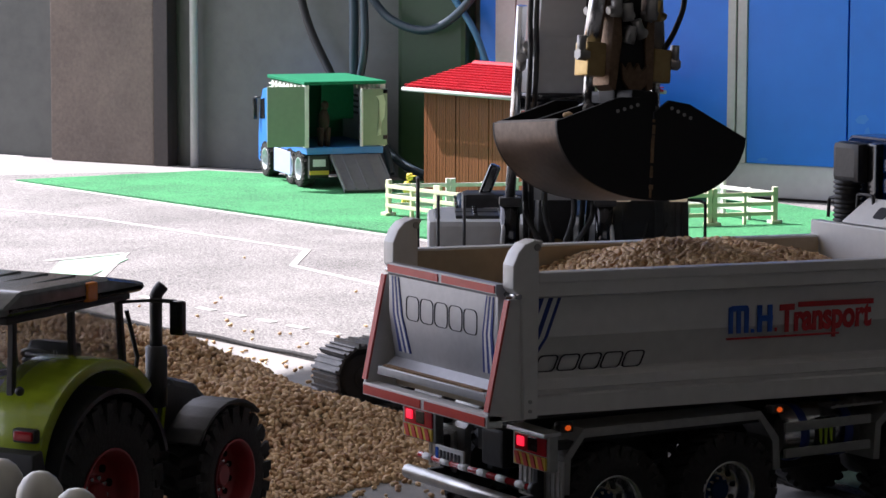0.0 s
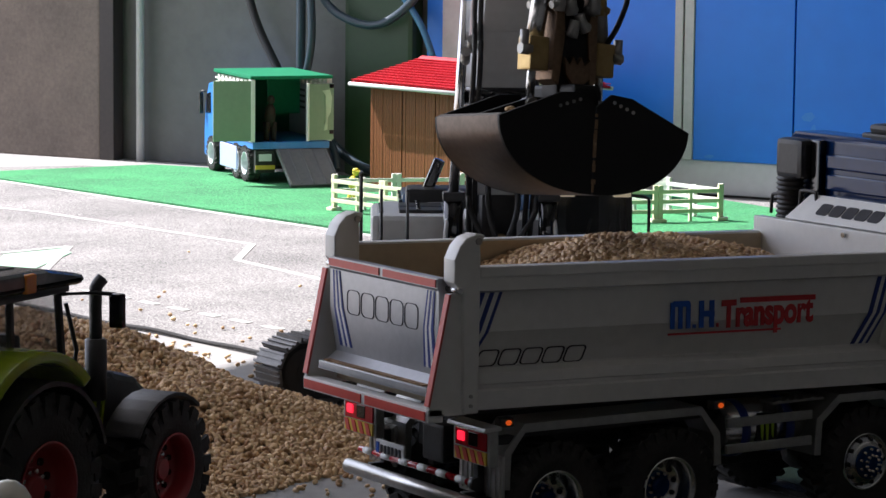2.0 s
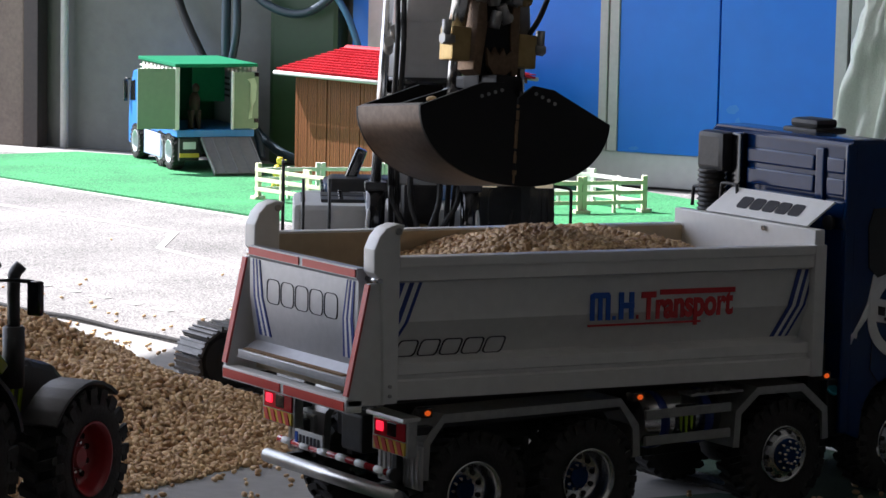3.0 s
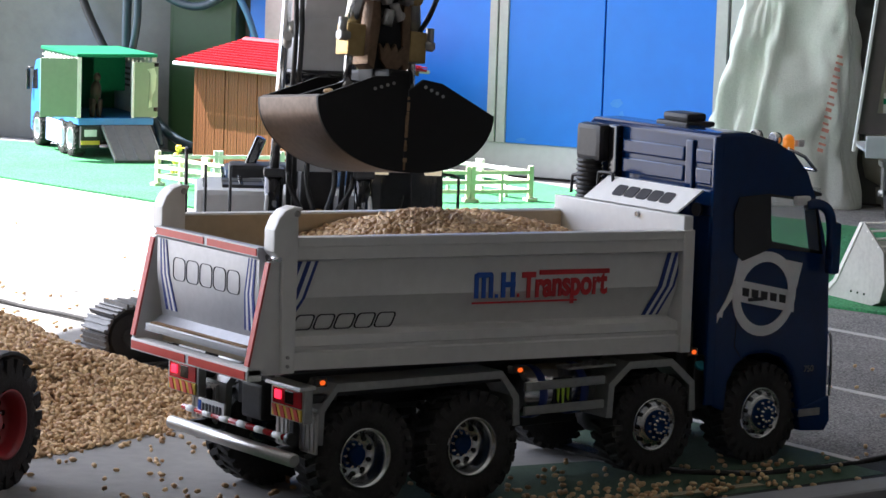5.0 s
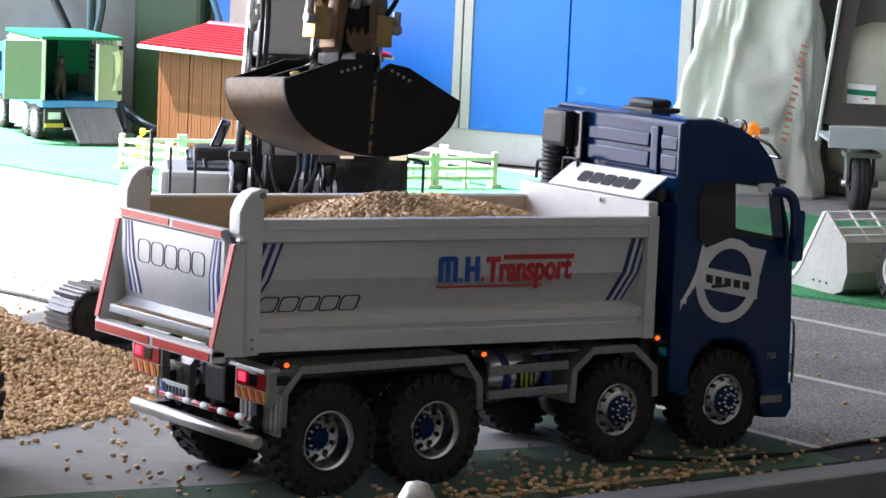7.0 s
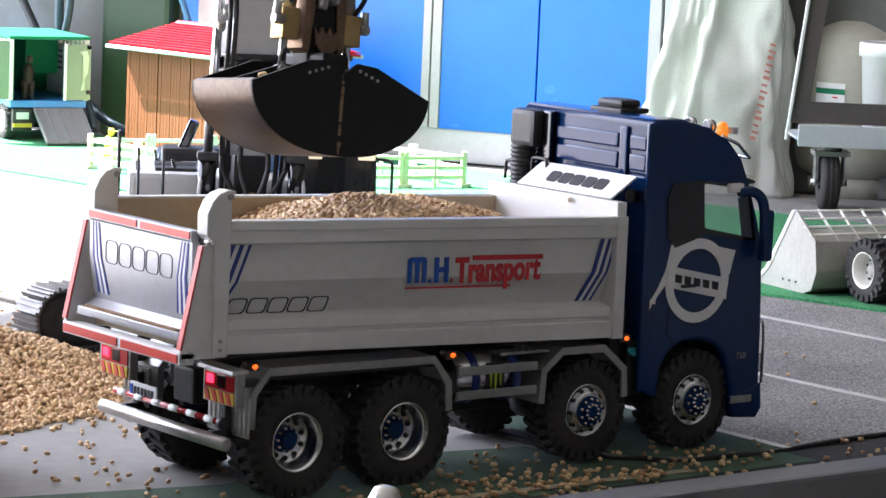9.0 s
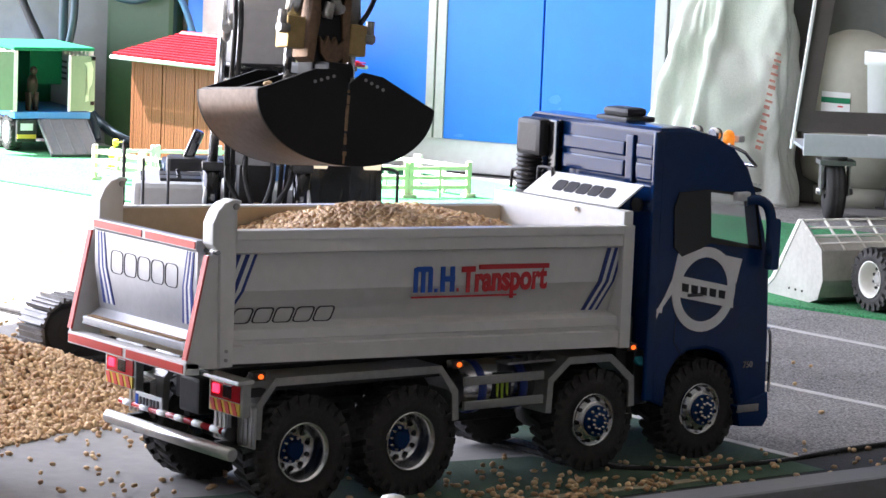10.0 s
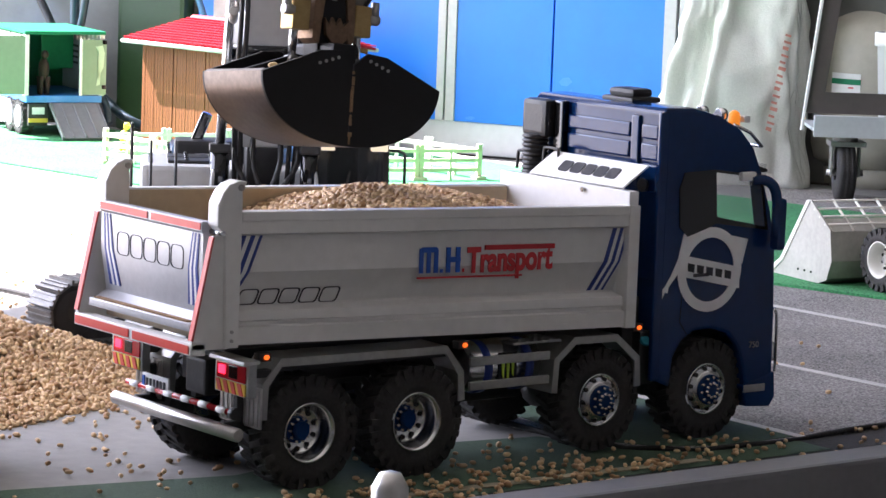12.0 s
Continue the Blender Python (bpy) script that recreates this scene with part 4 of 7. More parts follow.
def build_cab(truck, W):
    side = [(0.459, 0.060), (0.4555, 0.110), (0.4535, 0.2955), (0.457, 0.3005), (0.490, 0.3000), (0.520, 0.2925), (0.545, 0.2800), (0.562, 0.263), (0.573, 0.240), (0.586, 0.205), (0.5935, 0.170),
            (0.5965, 0.110), (0.5975, 0.052), (0.590, 0.034), (0.567, 0.032), (0.559, 0.068), (0.552, 0.086), (0.540, 0.0975), (0.521, 0.1035), (0.500, 0.1030), (0.486, 0.0950), (0.477, 0.081), (0.474, 0.054)]
    body = prism(side, 0.002, W - 0.002, "y", 0.0035, 2)
    win = [(0.5165, 0.2430), (0.5700, 0.2360), (0.5790, 0.1920), (0.5195, 0.2035)]
    screen = bx((0.520, 0.016, 0.188), (0.66, W - 0.016, 0.248))
    body = cut(body, prism(win, -0.01, W + 0.01, "y"), screen)
    for f in body.faces:
        f.smooth = False
    cab = part("cab", body, M_CABBLUE, truck, "deep blue glossy cab")
    part("interior", bx((0.500, 0.012, 0.186), (0.512, W - 0.012, 0.262), 0.002), M_BLACK, cab)
    surround = [(0.4745, 0.2300), (0.4800, 0.2440), (0.5150, 0.2455), (0.5720, 0.2385), (0.5820, 0.1890), (0.5190, 0.1975), (0.5080, 0.1935), (0.486, 0.1875), (0.4765, 0.196)]
    for y0, y1 in ((0.0006, 0.0020), (W - 0.0020, W - 0.0006)):
        part("window_surround", cut(prism(surround, y0, y1, "y"), prism(win, y0 - 0.01, y1 + 0.01, "y")), M_GLOSSBLACK, cab, "black glossy window surround")
        part("side_window", prism([(a, b) for a, b in win], (y0 + y1) / 2 - 0.0004, (y0 + y1) / 2 + 0.0004, "y"), M_GLASS, cab, "clear cab side window").visible_shadow = False
        part("door_gap", join(*[prism(q, y0 + 0.0008, y1 - 0.0002, "y") for q in ring_of([(0.486, 0.1845), (0.482, 0.112), (0.491, 0.1005)], 0.0006)[:2]]), M_GLOSSBLACK, cab)
    part("windscreen", bx((0.592, 0.018, 0.19), (0.5926, W - 0.018, 0.246)), M_GLASS, cab).visible_shadow = False
    # ribbed back wall
    for z0, z1 in ((0.272, 0.285), (0.254, 0.2685), (0.236, 0.2505), (0.150, 0.228)):
        for y0, y1 in ((0.006, 0.028), (0.044, 0.128)):
            part("back_panel", bx((0.4508, y0, z0), (0.4560, y1, z1), 0.0018), M_CABBLUE, cab)
    part("back_rib", bx((0.4500, 0.031, 0.150), (0.4560, 0.041, 0.292), 0.0018), M_CABBLUE, cab)
    part("corner_rail", bx((0.4495, 0.0005, 0.062), (0.460, 0.005, 0.297), 0.002), M_CABBLUE, cab)
    # added black box that fills the back of the cab with shade
    part("back_shade", bx((0.4320, 0.02, 0.085), (0.4510, 0.16, 0.135), 0.003), M_BLACK, cab, "black box for the shade behind the cab")
    part("round_cap", cyl((0.4515, 0.022, 0.232), (0.4485, 0.022, 0.232), 0.006, 16), M_BLACK, cab)
    intake = part("air_intake", bx((0.436, 0.142, 0.262), (0.4515, 0.176, 0.296), 0.005), M_BLACK, truck, "black air intake stack")
    for k in range(9):
        part("bellows_ring", lathe([(0.0105, -0.002), (0.0125, 0), (0.0105, 0.002)], 16, Matrix.Translation((0.4405, 0.160, 0.262 - 0.004 * k))), M_BLACK, intake)
    part("intake_pipe", cyl((0.4405, 0.160, 0.110), (0.4405, 0.160, 0.264), 0.0102, 16), M_BLACK, intake)
    part("intake_rail", bx((0.4455, 0.130, 0.12), (0.4545, 0.142, 0.296), 0.002), M_GLOSSBLACK, intake)
    vent = part("roof_vent", bx((0.472, 0.066, 0.2985), (0.506, 0.108, 0.3035), 0.002), M_BLACK, cab, "black roof hatch")
    part("vent_cap", bx((0.476, 0.070, 0.303), (0.500, 0.104, 0.3110), 0.004), M_BLACK, vent)
    for k, y in enumerate((0.025, 0.050, 0.130, 0.155)):
        part("roof_lamp", join(cyl((0.537, y, 0.291), (0.545, y, 0.2905), 0.0062, 14, bev=0.001), cyl((0.540, y, 0.282), (0.540, y, 0.288), 0.002, 8)), M_CHROME, cab, "chrome roof lamp")
    for y in (0.012, 0.165):
        part("beacon", join(cyl((0.545, y, 0.282), (0.545, y, 0.291), 0.0052, 14), ball((0.545, y, 0.291), 0.0052)), M_LITBEACON, cab, "amber roof beacon")
    part("lamp_bar", tube([(0.541, 0.008, 0.284), (0.560, 0.006, 0.276), (0.572, 0.004, 0.264), (0.5725, 0.02, 0.264), (0.5725, 0.16, 0.264)], 0.0016, 8), M_CHROME, cab)
    part("square_lamp", bx((0.549, 0.003, 0.2855), (0.556, 0.009, 0.2915), 0.001), M_WHITETAPE, cab)
    part("visor", prism([(0.570, 0.247), (0.583, 0.243), (0.583, 0.2405), (0.572, 0.240)], 0.006, W - 0.006, "y", 0.0006), M_GLOSSBLACK, cab)
    for sy in (0, 1):
        y = -0.002 if sy == 0 else W + 0.002
        o = -1 if sy == 0 else 1
        mir = part("mirror", tube(curve_pts([(0.556, y, 0.2345), (0.568, y + o * 0.004, 0.2350), (0.577, y + o * 0.007, 0.229), (0.581, y + o * 0.008, 0.215), (0.583, y + o * 0.008, 0.186)], 4), 0.0048, 10), M_CABBLUE, cab, "glossy blue mirror arm")
        part("mirror_head", bx((0.579, y + o * 0.008 - 0.005, 0.172), (0.590, y + o * 0.008 + 0.006, 0.219), 0.0040), M_CABBLUE, mir, "glossy blue mirror housing")
        part("mirror_cap", bx((0.543, y - 0.003, 0.2345), (0.560, y + 0.003, 0.2425), 0.002), M_WHITETAPE, mir)
        part("step", bx((0.562, y + (0.0025 if sy == 0 else -0.009), 0.043), (0.588, y + (0.009 if sy == 0 else -0.0025), 0.050), 0.001), M_STEEL, cab, "grey chequered entry step")
        part("door_handle", bx((0.4945, y + (0.0008 if sy == 0 else -0.0028), 0.1515), (0.512, y + (0.0028 if sy == 0 else -0.0008), 0.1545), 0.0006), M_GLOSSBLACK, cab)
    part("bumper", prism([(0.566, 0.030), (0.560, 0.050), (0.599, 0.060), (0.601, 0.037), (0.595, 0.028)], 0.001, W - 0.001, "y", 0.002), M_CABBLUE, cab)
    for k in range(3):
        part("grille_bar", bx((0.596, 0.03, 0.088 + 0.022 * k), (0.6025, 0.15, 0.098 + 0.022 * k), 0.001), M_GLOSSBLACK, cab)
    for y in (0.006, 0.146):
        part("headlight", bx((0.5955, y, 0.068), (0.6035, y + 0.028, 0.086), 0.002), M_CHROME, cab)
    part("chrome_trim", tube([(0.5945, 0.0005, 0.118), (0.5975, 0.0005, 0.112), (0.5985, 0.0005, 0.098), (0.5985, 0.0005, 0.060)], 0.0013, 8), M_CHROME, cab)
    # plain silver emblem: ring, band and curved strokes
    emblem = part("emblem_ring", cut(cyl((0.5175, 0.0019, 0.1530), (0.5175, 0.0010, 0.1530), 0.0375, 40), cyl((0.5175, 0.01, 0.1530), (0.5175, -0.01, 0.1530), 0.0285, 40)), M_SILVERVINYL, cab, "silver plain ring emblem", pose(-0.003, 0, 0.004))
    band = prism([(0.482, 0.1680), (0.482, 0.1490), (0.553, 0.1345), (0.553, 0.1535)], 0.0006, 0.0019, "y")
    part("emblem_band", band, M_SILVERVINYL, emblem)
    for k in range(5):
        x = 0.4905 + k * 0.0110
        z = 0.1592 - k * 0.00205
        part("emblem_block", prism([(x, z + 0.001), (x + 0.008, z - 0.0006), (x + 0.0076, z - 0.0078), (x + 0.0004, z - 0.0062)], 0.0002, 0.0008, "y"), M_GREYVINYL, emblem)
    strokes = ([(0.4985, 0.2180), (0.4925, 0.2155), (0.4885, 0.2060), (0.4900, 0.1950), (0.4850, 0.1850), (0.4800, 0.1640), (0.4725, 0.1500), (0.4655, 0.1400), (0.4610, 0.1365), (0.4625, 0.1290), (0.4660, 0.1355), (0.4690, 0.1345), (0.4700, 0.1400), (0.4830, 0.1540), (0.4910, 0.1660), (0.4990, 0.1800), (0.5060, 0.1870), (0.5040, 0.1920), (0.5000, 0.1960), (0.5040, 0.2060), (0.5030, 0.2150)],
               [(0.5420, 0.1820), (0.5620, 0.1780), (0.5590, 0.1680), (0.5560, 0.1560), (0.5530, 0.1640), (0.5480, 0.1750)])
    for s in strokes:
        part("emblem_stroke", prism(s, 0.0013, 0.0021, "y"), M_SILVERVINYL, emblem)
    me = text_mesh("750", 0.0080, 0.0003, M_FENDER)
    part("model_number", me, None, cab, m=Matrix.Translation((0.5665, 0.0016, 0.0835)) @ Matrix.Rotation(radians(90), 4, "X"))


build_truck()


# ---- grain: the heap on the floor, the load, loose grains ----
def grain_mesh(name, centres, size, rng, tilt=0.6):
    """Many small oval grains in one mesh."""
    ring = [2 * math.pi * k / 6 for k in range(6)]
    tmpl = [(0, 0, 1)] + [(0.87 * math.cos(a), 0.87 * math.sin(a), 0.5) for a in ring] + [(0.87 * math.cos(a + 0.5), 0.87 * math.sin(a + 0.5), -0.5) for a in ring] + [(0, 0, -1)]
    tmpl = np.array(tmpl)
    faces = [(0, 1 + k, 1 + (k + 1) % 6) for k in range(6)]
    for k in range(6):
        faces += [(1 + k, 7 + k, 1 + (k + 1) % 6), (1 + (k + 1) % 6, 7 + k, 7 + (k + 1) % 6)]
    faces += [(13, 7 + (k + 1) % 6, 7 + k) for k in range(6)]
    faces = np.array(faces)
    c = np.array(centres)
    n = len(c)
    s = size * rng.uniform(0.8, 1.2, (n, 1, 1)) * np.array([0.62, 0.60, 1.0]) * rng.uniform(0.88, 1.12, (n, 1, 3))
    v = tmpl[None] * s
    yaw, lean = rng.uniform(0, 2 * math.pi, n), math.pi / 2 + rng.normal(0, tilt, n)
    cl, sl, cy, sy = np.cos(lean), np.sin(lean), np.cos(yaw), np.sin(yaw)
    x, y, z = v[..., 0], v[..., 1], v[..., 2]
    y, z = y * cl[:, None] - z * sl[:, None], y * sl[:, None] + z * cl[:, None]
    x, y = x * cy[:, None] - y * sy[:, None], x * sy[:, None] + y * cy[:, None]
    verts = (np.stack([x, y, z], -1) + c[:, None]).reshape(-1, 3)
    tris = (faces[None] + 14 * np.arange(n)[:, None, None]).reshape(-1, 3)
    me = bpy.data.meshes.new(name)
    me.vertices.add(len(verts))
    me.vertices.foreach_set("co", verts.ravel())
    me.loops.add(tris.size)
    me.loops.foreach_set("vertex_index", tris.ravel())
    me.polygons.add(len(tris))
    me.polygons.foreach_set("loop_start", np.arange(0, tris.size, 3))
    me.polygons.foreach_set("use_smooth", np.ones(len(tris), bool))
    me.update(calc_edges=True)
    me.materials.append(M_GRAIN)
    return me


def wavy(x, y):
    return 0.006 * np.sin(23 * x + 9 * y) + 0.004 * np.sin(41 * y - 17 * x) + 0.003 * np.sin(67 * x + 31 * y)


def heap_height(x, y):
    a, b = 0.79 * (x + 0.05) - 0.61 * (y - 0.72), 0.61 * (x + 0.05) + 0.79 * (y - 0.72)
    rho = np.sqrt((a / 0.37) ** 2 + (b / 0.385) ** 2 + 0.012)
    return 0.122 * (1.02 - rho) - 0.28 * np.clip(x - 0.17, 0, 1) * np.clip((y - 0.61) / 0.07, 0, 1) + wavy(x, y) * np.clip(1.3 - rho, 0.1, 1)


def load_height(x, y):
    r1 = np.sqrt(((x - 0.232) / 0.14) ** 2 + ((y - 0.095) / 0.20) ** 2 + 0.03)
    r2 = np.sqrt(((x - 0.285) / 0.10) ** 2 + ((y - 0.09) / 0.22) ** 2 + 0.03)
    return np.maximum(0.190 + 0.046 * (1 - r1), 0.192 + 0.040 * (1 - r2)) + 0.3 * wavy(x * 1.6, y * 1.6)


def build_grain():
    rng = np.random.default_rng(5)
    # heap: bed and grains on it
    def bed(name, fn, x0, x1, y0, y1, nx, ny, floor, drop):
        bm = bmesh.new()
        gx, gy = np.linspace(x0, x1, nx), np.linspace(y0, y1, ny)
        vs = [[bm.verts.new((x, y, max(floor, float(fn(x, y)) - drop))) for y in gy] for x in gx]
        for i in range(nx - 1):
            for j in range(ny - 1):
                bm.faces.new((vs[i][j], vs[i + 1][j], vs[i + 1][j + 1], vs[i][j + 1])).smooth = True
        return bm
    heap = solo("grain_heap", bed("grain_heap", heap_height, -0.45, 0.40, 0.30, 1.15, 60, 60, -0.002, 0.003), M_GRAINBED, "heap of loose pale brown grains on the concrete floor", "grain", kind="stuff")
    x, y = rng.uniform(-0.45, 0.42, 60000), rng.uniform(0.28, 1.2, 60000)
    h = heap_height(x, y)
    near = (0.61 * (x + 0.05) + 0.79 * (y - 0.72)) < 0.12
    keep = (h > 0.0) & (near | (rng.random(60000) < 0.3))
    pts = np.stack([x, y, np.maximum(h, 0.002) + rng.uniform(-0.002, 0.0015, 60000)], -1)[keep][:33000]
    part("grains", grain_mesh("grains", pts, 0.0041, rng), None, heap)["kind"] = "stuff"
    load = solo("grain_load", bed("grain_load", load_height, 0.012, 0.416, 0.0125, 0.1675, 50, 24, 0.14, 0.003), M_GRAINBED, "heaped load of pale brown grains in the tipper", "grain", kind="stuff")
    x, y = rng.uniform(0.02, 0.413, 14000), rng.uniform(0.014, 0.166, 14000)
    h = load_height(x, y)
    pts = np.stack([x, y, h + rng.uniform(-0.002, 0.0015, 14000) - 0.030 * x + 0.009], -1)[h > 0.188][:9000]
    part("grains", grain_mesh("load_grains", pts, 0.0042, rng), None, load)["kind"] = "stuff"
    # loose grains on floor and mats
    spots = []
    for n, cx, cy, sx, sy, z in ((150, 0.10, 0.35, 0.12, 0.05, 0.002), (30, -0.02, 0.22, 0.16, 0.10, 0.002), (430, 0.26, -0.050, 0.20, 0.030, 0.0045), (50, 0.30, 0.05, 0.12, 0.05, 0.0045),
                                 (90, 0.34, 0.98, 0.035, 0.14, 0.002), (26, 0.46, 1.05, 0.06, 0.20, 0.0065), (12, 0.62, 1.35, 0.2, 0.35, 0.0065), (40, 0.10, 0.12, 0.10, 0.06, 0.0045), (25, 0.8, 0.35, 0.2, 0.2, 0.0065)):
        px, py = rng.normal(cx, sx, n), rng.normal(cy, sy, n)
        zz = np.where((px > 0.40) & (py > -0.02), 0.0068, z)
        zz = np.where((py < 0.08) & (px < 0.40), 0.0046, zz)
        ok = (heap_height(px, py) < 0.003) & ~((px < 0.47) & (px > 0.37) & (z == 0.002))
        spots.append(np.stack([px, py, zz], -1)[ok])
    me = grain_mesh("loose_grains", np.concatenate(spots), 0.0034, rng, 0.15)
    tagged(new("loose_grains", me), "single grains scattered over floor and carpet", "grain", "", "stuff")


build_grain()


# ---- the excavator, its grab hanging over the tipper ----
def build_excavator():
    ex = thing("tracked_excavator", "grey-white model excavator on steel tracks with a black clamshell grab", "excavator")
    pad_bm = join(bx((-0.0078, 0.0, 0.0), (0.0078, 0.048, 0.0028), 0.0006), bx((-0.0075, 0.0, 0.0026), (-0.0050, 0.048, 0.0058)), bx((-0.0005, 0.0, 0.0026), (0.0015, 0.048, 0.0046)), bx((0.0052, 0.0, 0.0026), (0.0070, 0.048, 0.0042)))
    pad_me = mesh_of("track_pad", pad_bm, M_TRACK)
    x0, x1, r, zc = 0.275, 0.650, 0.0285, 0.0355
    per = 2 * (x1 - x0) + 2 * math.pi * r
    count = 58
    for y0 in (0.680, 0.493):
        oval = [(x0 + r * math.cos(a), zc + r * math.sin(a)) for a in [math.pi / 2 + math.pi * k / 12 for k in range(13)]] + [(x1 + r * math.cos(a), zc + r * math.sin(a)) for a in [-math.pi / 2 + math.pi * k / 12 for k in range(13)]]
        tr = part("track", prism([(a, b) for a, b in oval], y0 + 0.008, y0 + 0.040, "y"), M_BLACK, ex, "dark steel track with ribbed pads")
        for k in range(count):
            s = per * k / count
            if s < x1 - x0:
                p, ang = (x0 + s, zc + r), 0
            elif s < x1 - x0 + math.pi * r:
                ang = (s - (x1 - x0)) / r
                p = (x1 + r * math.sin(ang), zc + r * math.cos(ang))
            elif s < 2 * (x1 - x0) + math.pi * r:
                ang = math.pi
                p = (x1 - (s - (x1 - x0) - math.pi * r), zc - r)
            else:
                ang = math.pi + (s - 2 * (x1 - x0) - math.pi * r) / r
                p = (x0 + r * math.sin(ang), zc + r * math.cos(ang))
            part("track_pad", pad_me, None, tr, m=Matrix.Translation((p[0], y0, p[1])) @ Matrix.Rotation(ang, 4, "Y"))
        for xx in (x0, x1):
            part("idler", join(cyl((xx, y0 + 0.004, zc), (xx, y0 + 0.044, zc), r * 0.84, 24, bev=0.001), cyl((xx, y0 + 0.002, zc), (xx, y0 + 0.046, zc), r * 0.35, 16)), M_BLACK, tr)
        part("track_frame", bx((x0 + 0.03, y0 + 0.006, 0.020), (x1 - 0.03, y0 + 0.042, 0.048), 0.003), M_BLACK, tr)
    part("undercarriage", bx((0.38, 0.50, 0.035), (0.54, 0.70, 0.066), 0.006), M_BLACK, ex)
    H = Matrix.Translation(Vector((-1.25, -1.90, 0.506)) * 0.047) @ Matrix.Scale(0.953, 4) @ pose(0.545, 0.76, 0, 0, 0, -121.3)

    def up(name, bm, mat, label="", parent=None):
        if parent is None:
            return part(name, bm, mat, ex, label, H)
        return part(name, bm, mat, parent, label)
    up("slew_ring", cyl((0, 0, 0.040), (0, 0, 0.084), 0.075, 32), M_BLACK)
    deck = up("deck", bx((-0.185, -0.118, 0.082), (0.098, 0.118, 0.104), 0.003), M_EXWHITE, "grey-white upper deck")
    # tool box with lids, on the machine's other front corner
    tb = up("tool_box", bx((-0.02, -0.128, 0.104), (0.098, -0.042, 0.178), 0.006), M_EXGREY, "grey side box with black plugs")
    for y in (-0.112, -0.062):
        up("plug", cyl((0.097, y, 0.148), (0.0995, y, 0.148), 0.0045, 14), M_GLOSSBLACK, "", tb)
    for k in range(5):
        up("lid_screw", cyl((0.0 + 0.02 * k, -0.118, 0.1775), (0.0 + 0.02 * k, -0.118, 0.180), 0.0025, 8), M_GLOSSBLACK, "", tb)
    for k in range(4):
        for j in range(2):
            up("lid_stud", cyl((0.012 + 0.024 * k, -0.080 + 0.028 * j, 0.1815), (0.012 + 0.024 * k, -0.080 + 0.028 * j, 0.1840), 0.0024, 8), M_GLOSSBLACK, "", tb)
    for k in range(2):
        up("lid", bx((0.01 + k * 0.04, -0.10, 0.178), (0.042 + k * 0.04, -0.056, 0.1815), 0.001), M_BLACK, "", tb)
    for y in (-0.118, -0.092):
        up("handrail_post", cyl((0.112, y, 0.085), (0.112, y, 0.205), 0.0016, 8), M_BLACK, "black handrail rod")
    up("handrail", tube(curve_pts([(0.09, -0.138, 0.14), (0.09, -0.138, 0.212), (0.085, -0.138, 0.216), (-0.02, -0.138, 0.210), (-0.03, -0.138, 0.20), (-0.03, -0.138, 0.14)], 4), 0.0018, 8), M_BLACK, "black bent handrail")
    # engine hood and counterweight
    hood = up("engine_hood", prism([(-0.19, 0.104), (-0.19, 0.150), (-0.17, 0.163), (-0.05, 0.168), (-0.035, 0.160), (-0.03, 0.104)], -0.116, 0.116, "y", 0.004), M_EXWHITE, "grey-white engine housing")
    top = up("hood_lid", prism([(-0.175, 0.164), (-0.168, 0.180), (-0.060, 0.184), (-0.045, 0.168)], -0.095, 0.050, "y", 0.004), M_EXBLUE, "dark blue engine lid with black grilles", hood)
    for k in range(3):
        up("grille", bx((-0.155 + 0.038 * k, -0.0985, 0.167), (-0.125 + 0.038 * k, -0.0948, 0.178), 0.0008), M_GLOSSBLACK, "", hood)
    up("seat_box", bx((-0.045, -0.092, 0.168), (0.0, -0.016, 0.195), 0.005), M_BLACK, "black cover with a bent handle", hood)
    up("handle", tube(curve_pts([(0.002, -0.072, 0.178), (0.006, -0.069, 0.180), (0.006, -0.042, 0.180), (0.002, -0.039, 0.178)], 3), 0.0014, 6), M_EXGREY, "", hood)
    up("exhaust", turn(bx((-0.030, -0.006, 0.190), (-0.016, 0.006, 0.226), 0.003), Matrix.Translation((0, -0.070, 0)) @ Matrix.Translation((0, 0, 0.19)) @ Matrix.Rotation(radians(-22), 4, "X") @ Matrix.Translation((0, 0, -0.19))), M_GLOSSBLACK, "black exhaust flap", hood)
    up("counterweight", prism([(-0.235, 0.092), (-0.245, 0.120), (-0.235, 0.158), (-0.191, 0.158), (-0.186, 0.090)], -0.120, 0.120, "y", 0.008), M_EXGREY, "grey rounded counterweight")
    # cab: posts, roof, glass, lamps
    y0, y1, zb, zt = 0.050, 0.134, 0.104, 0.206
    cab = up("cab", bx((-0.040, y0, zb), (0.100, y1, 0.126), 0.003), M_EXWHITE, "grey-white cab with dark glass")
    for (xa, xb) in (((0.098, 0.126), (0.078, zt)), ((0.022, 0.126), (0.018, zt)), ((-0.036, 0.126), (-0.034, zt))):
        for y in (y0, y1 - 0.006):
            up("pillar_post", prism([(xa[0] - 0.004, xa[1]), (xa[0] + 0.003, xa[1]), (xb[0] + 0.003, xb[1]), (xb[0] - 0.004, xb[1])], y, y + 0.006, "y", 0.001), M_BLACK if xa[0] > 0.05 else M_EXWHITE, "", cab)
    roof = up("roof", prism([(-0.044, zt), (-0.044, 0.214), (-0.030, 0.219), (0.060, 0.218), (0.112, 0.210), (0.112, 0.205)], y0 - 0.004, y1 + 0.004, "y", 0.0025), M_EXWHITE, "grey-white cab roof", cab)
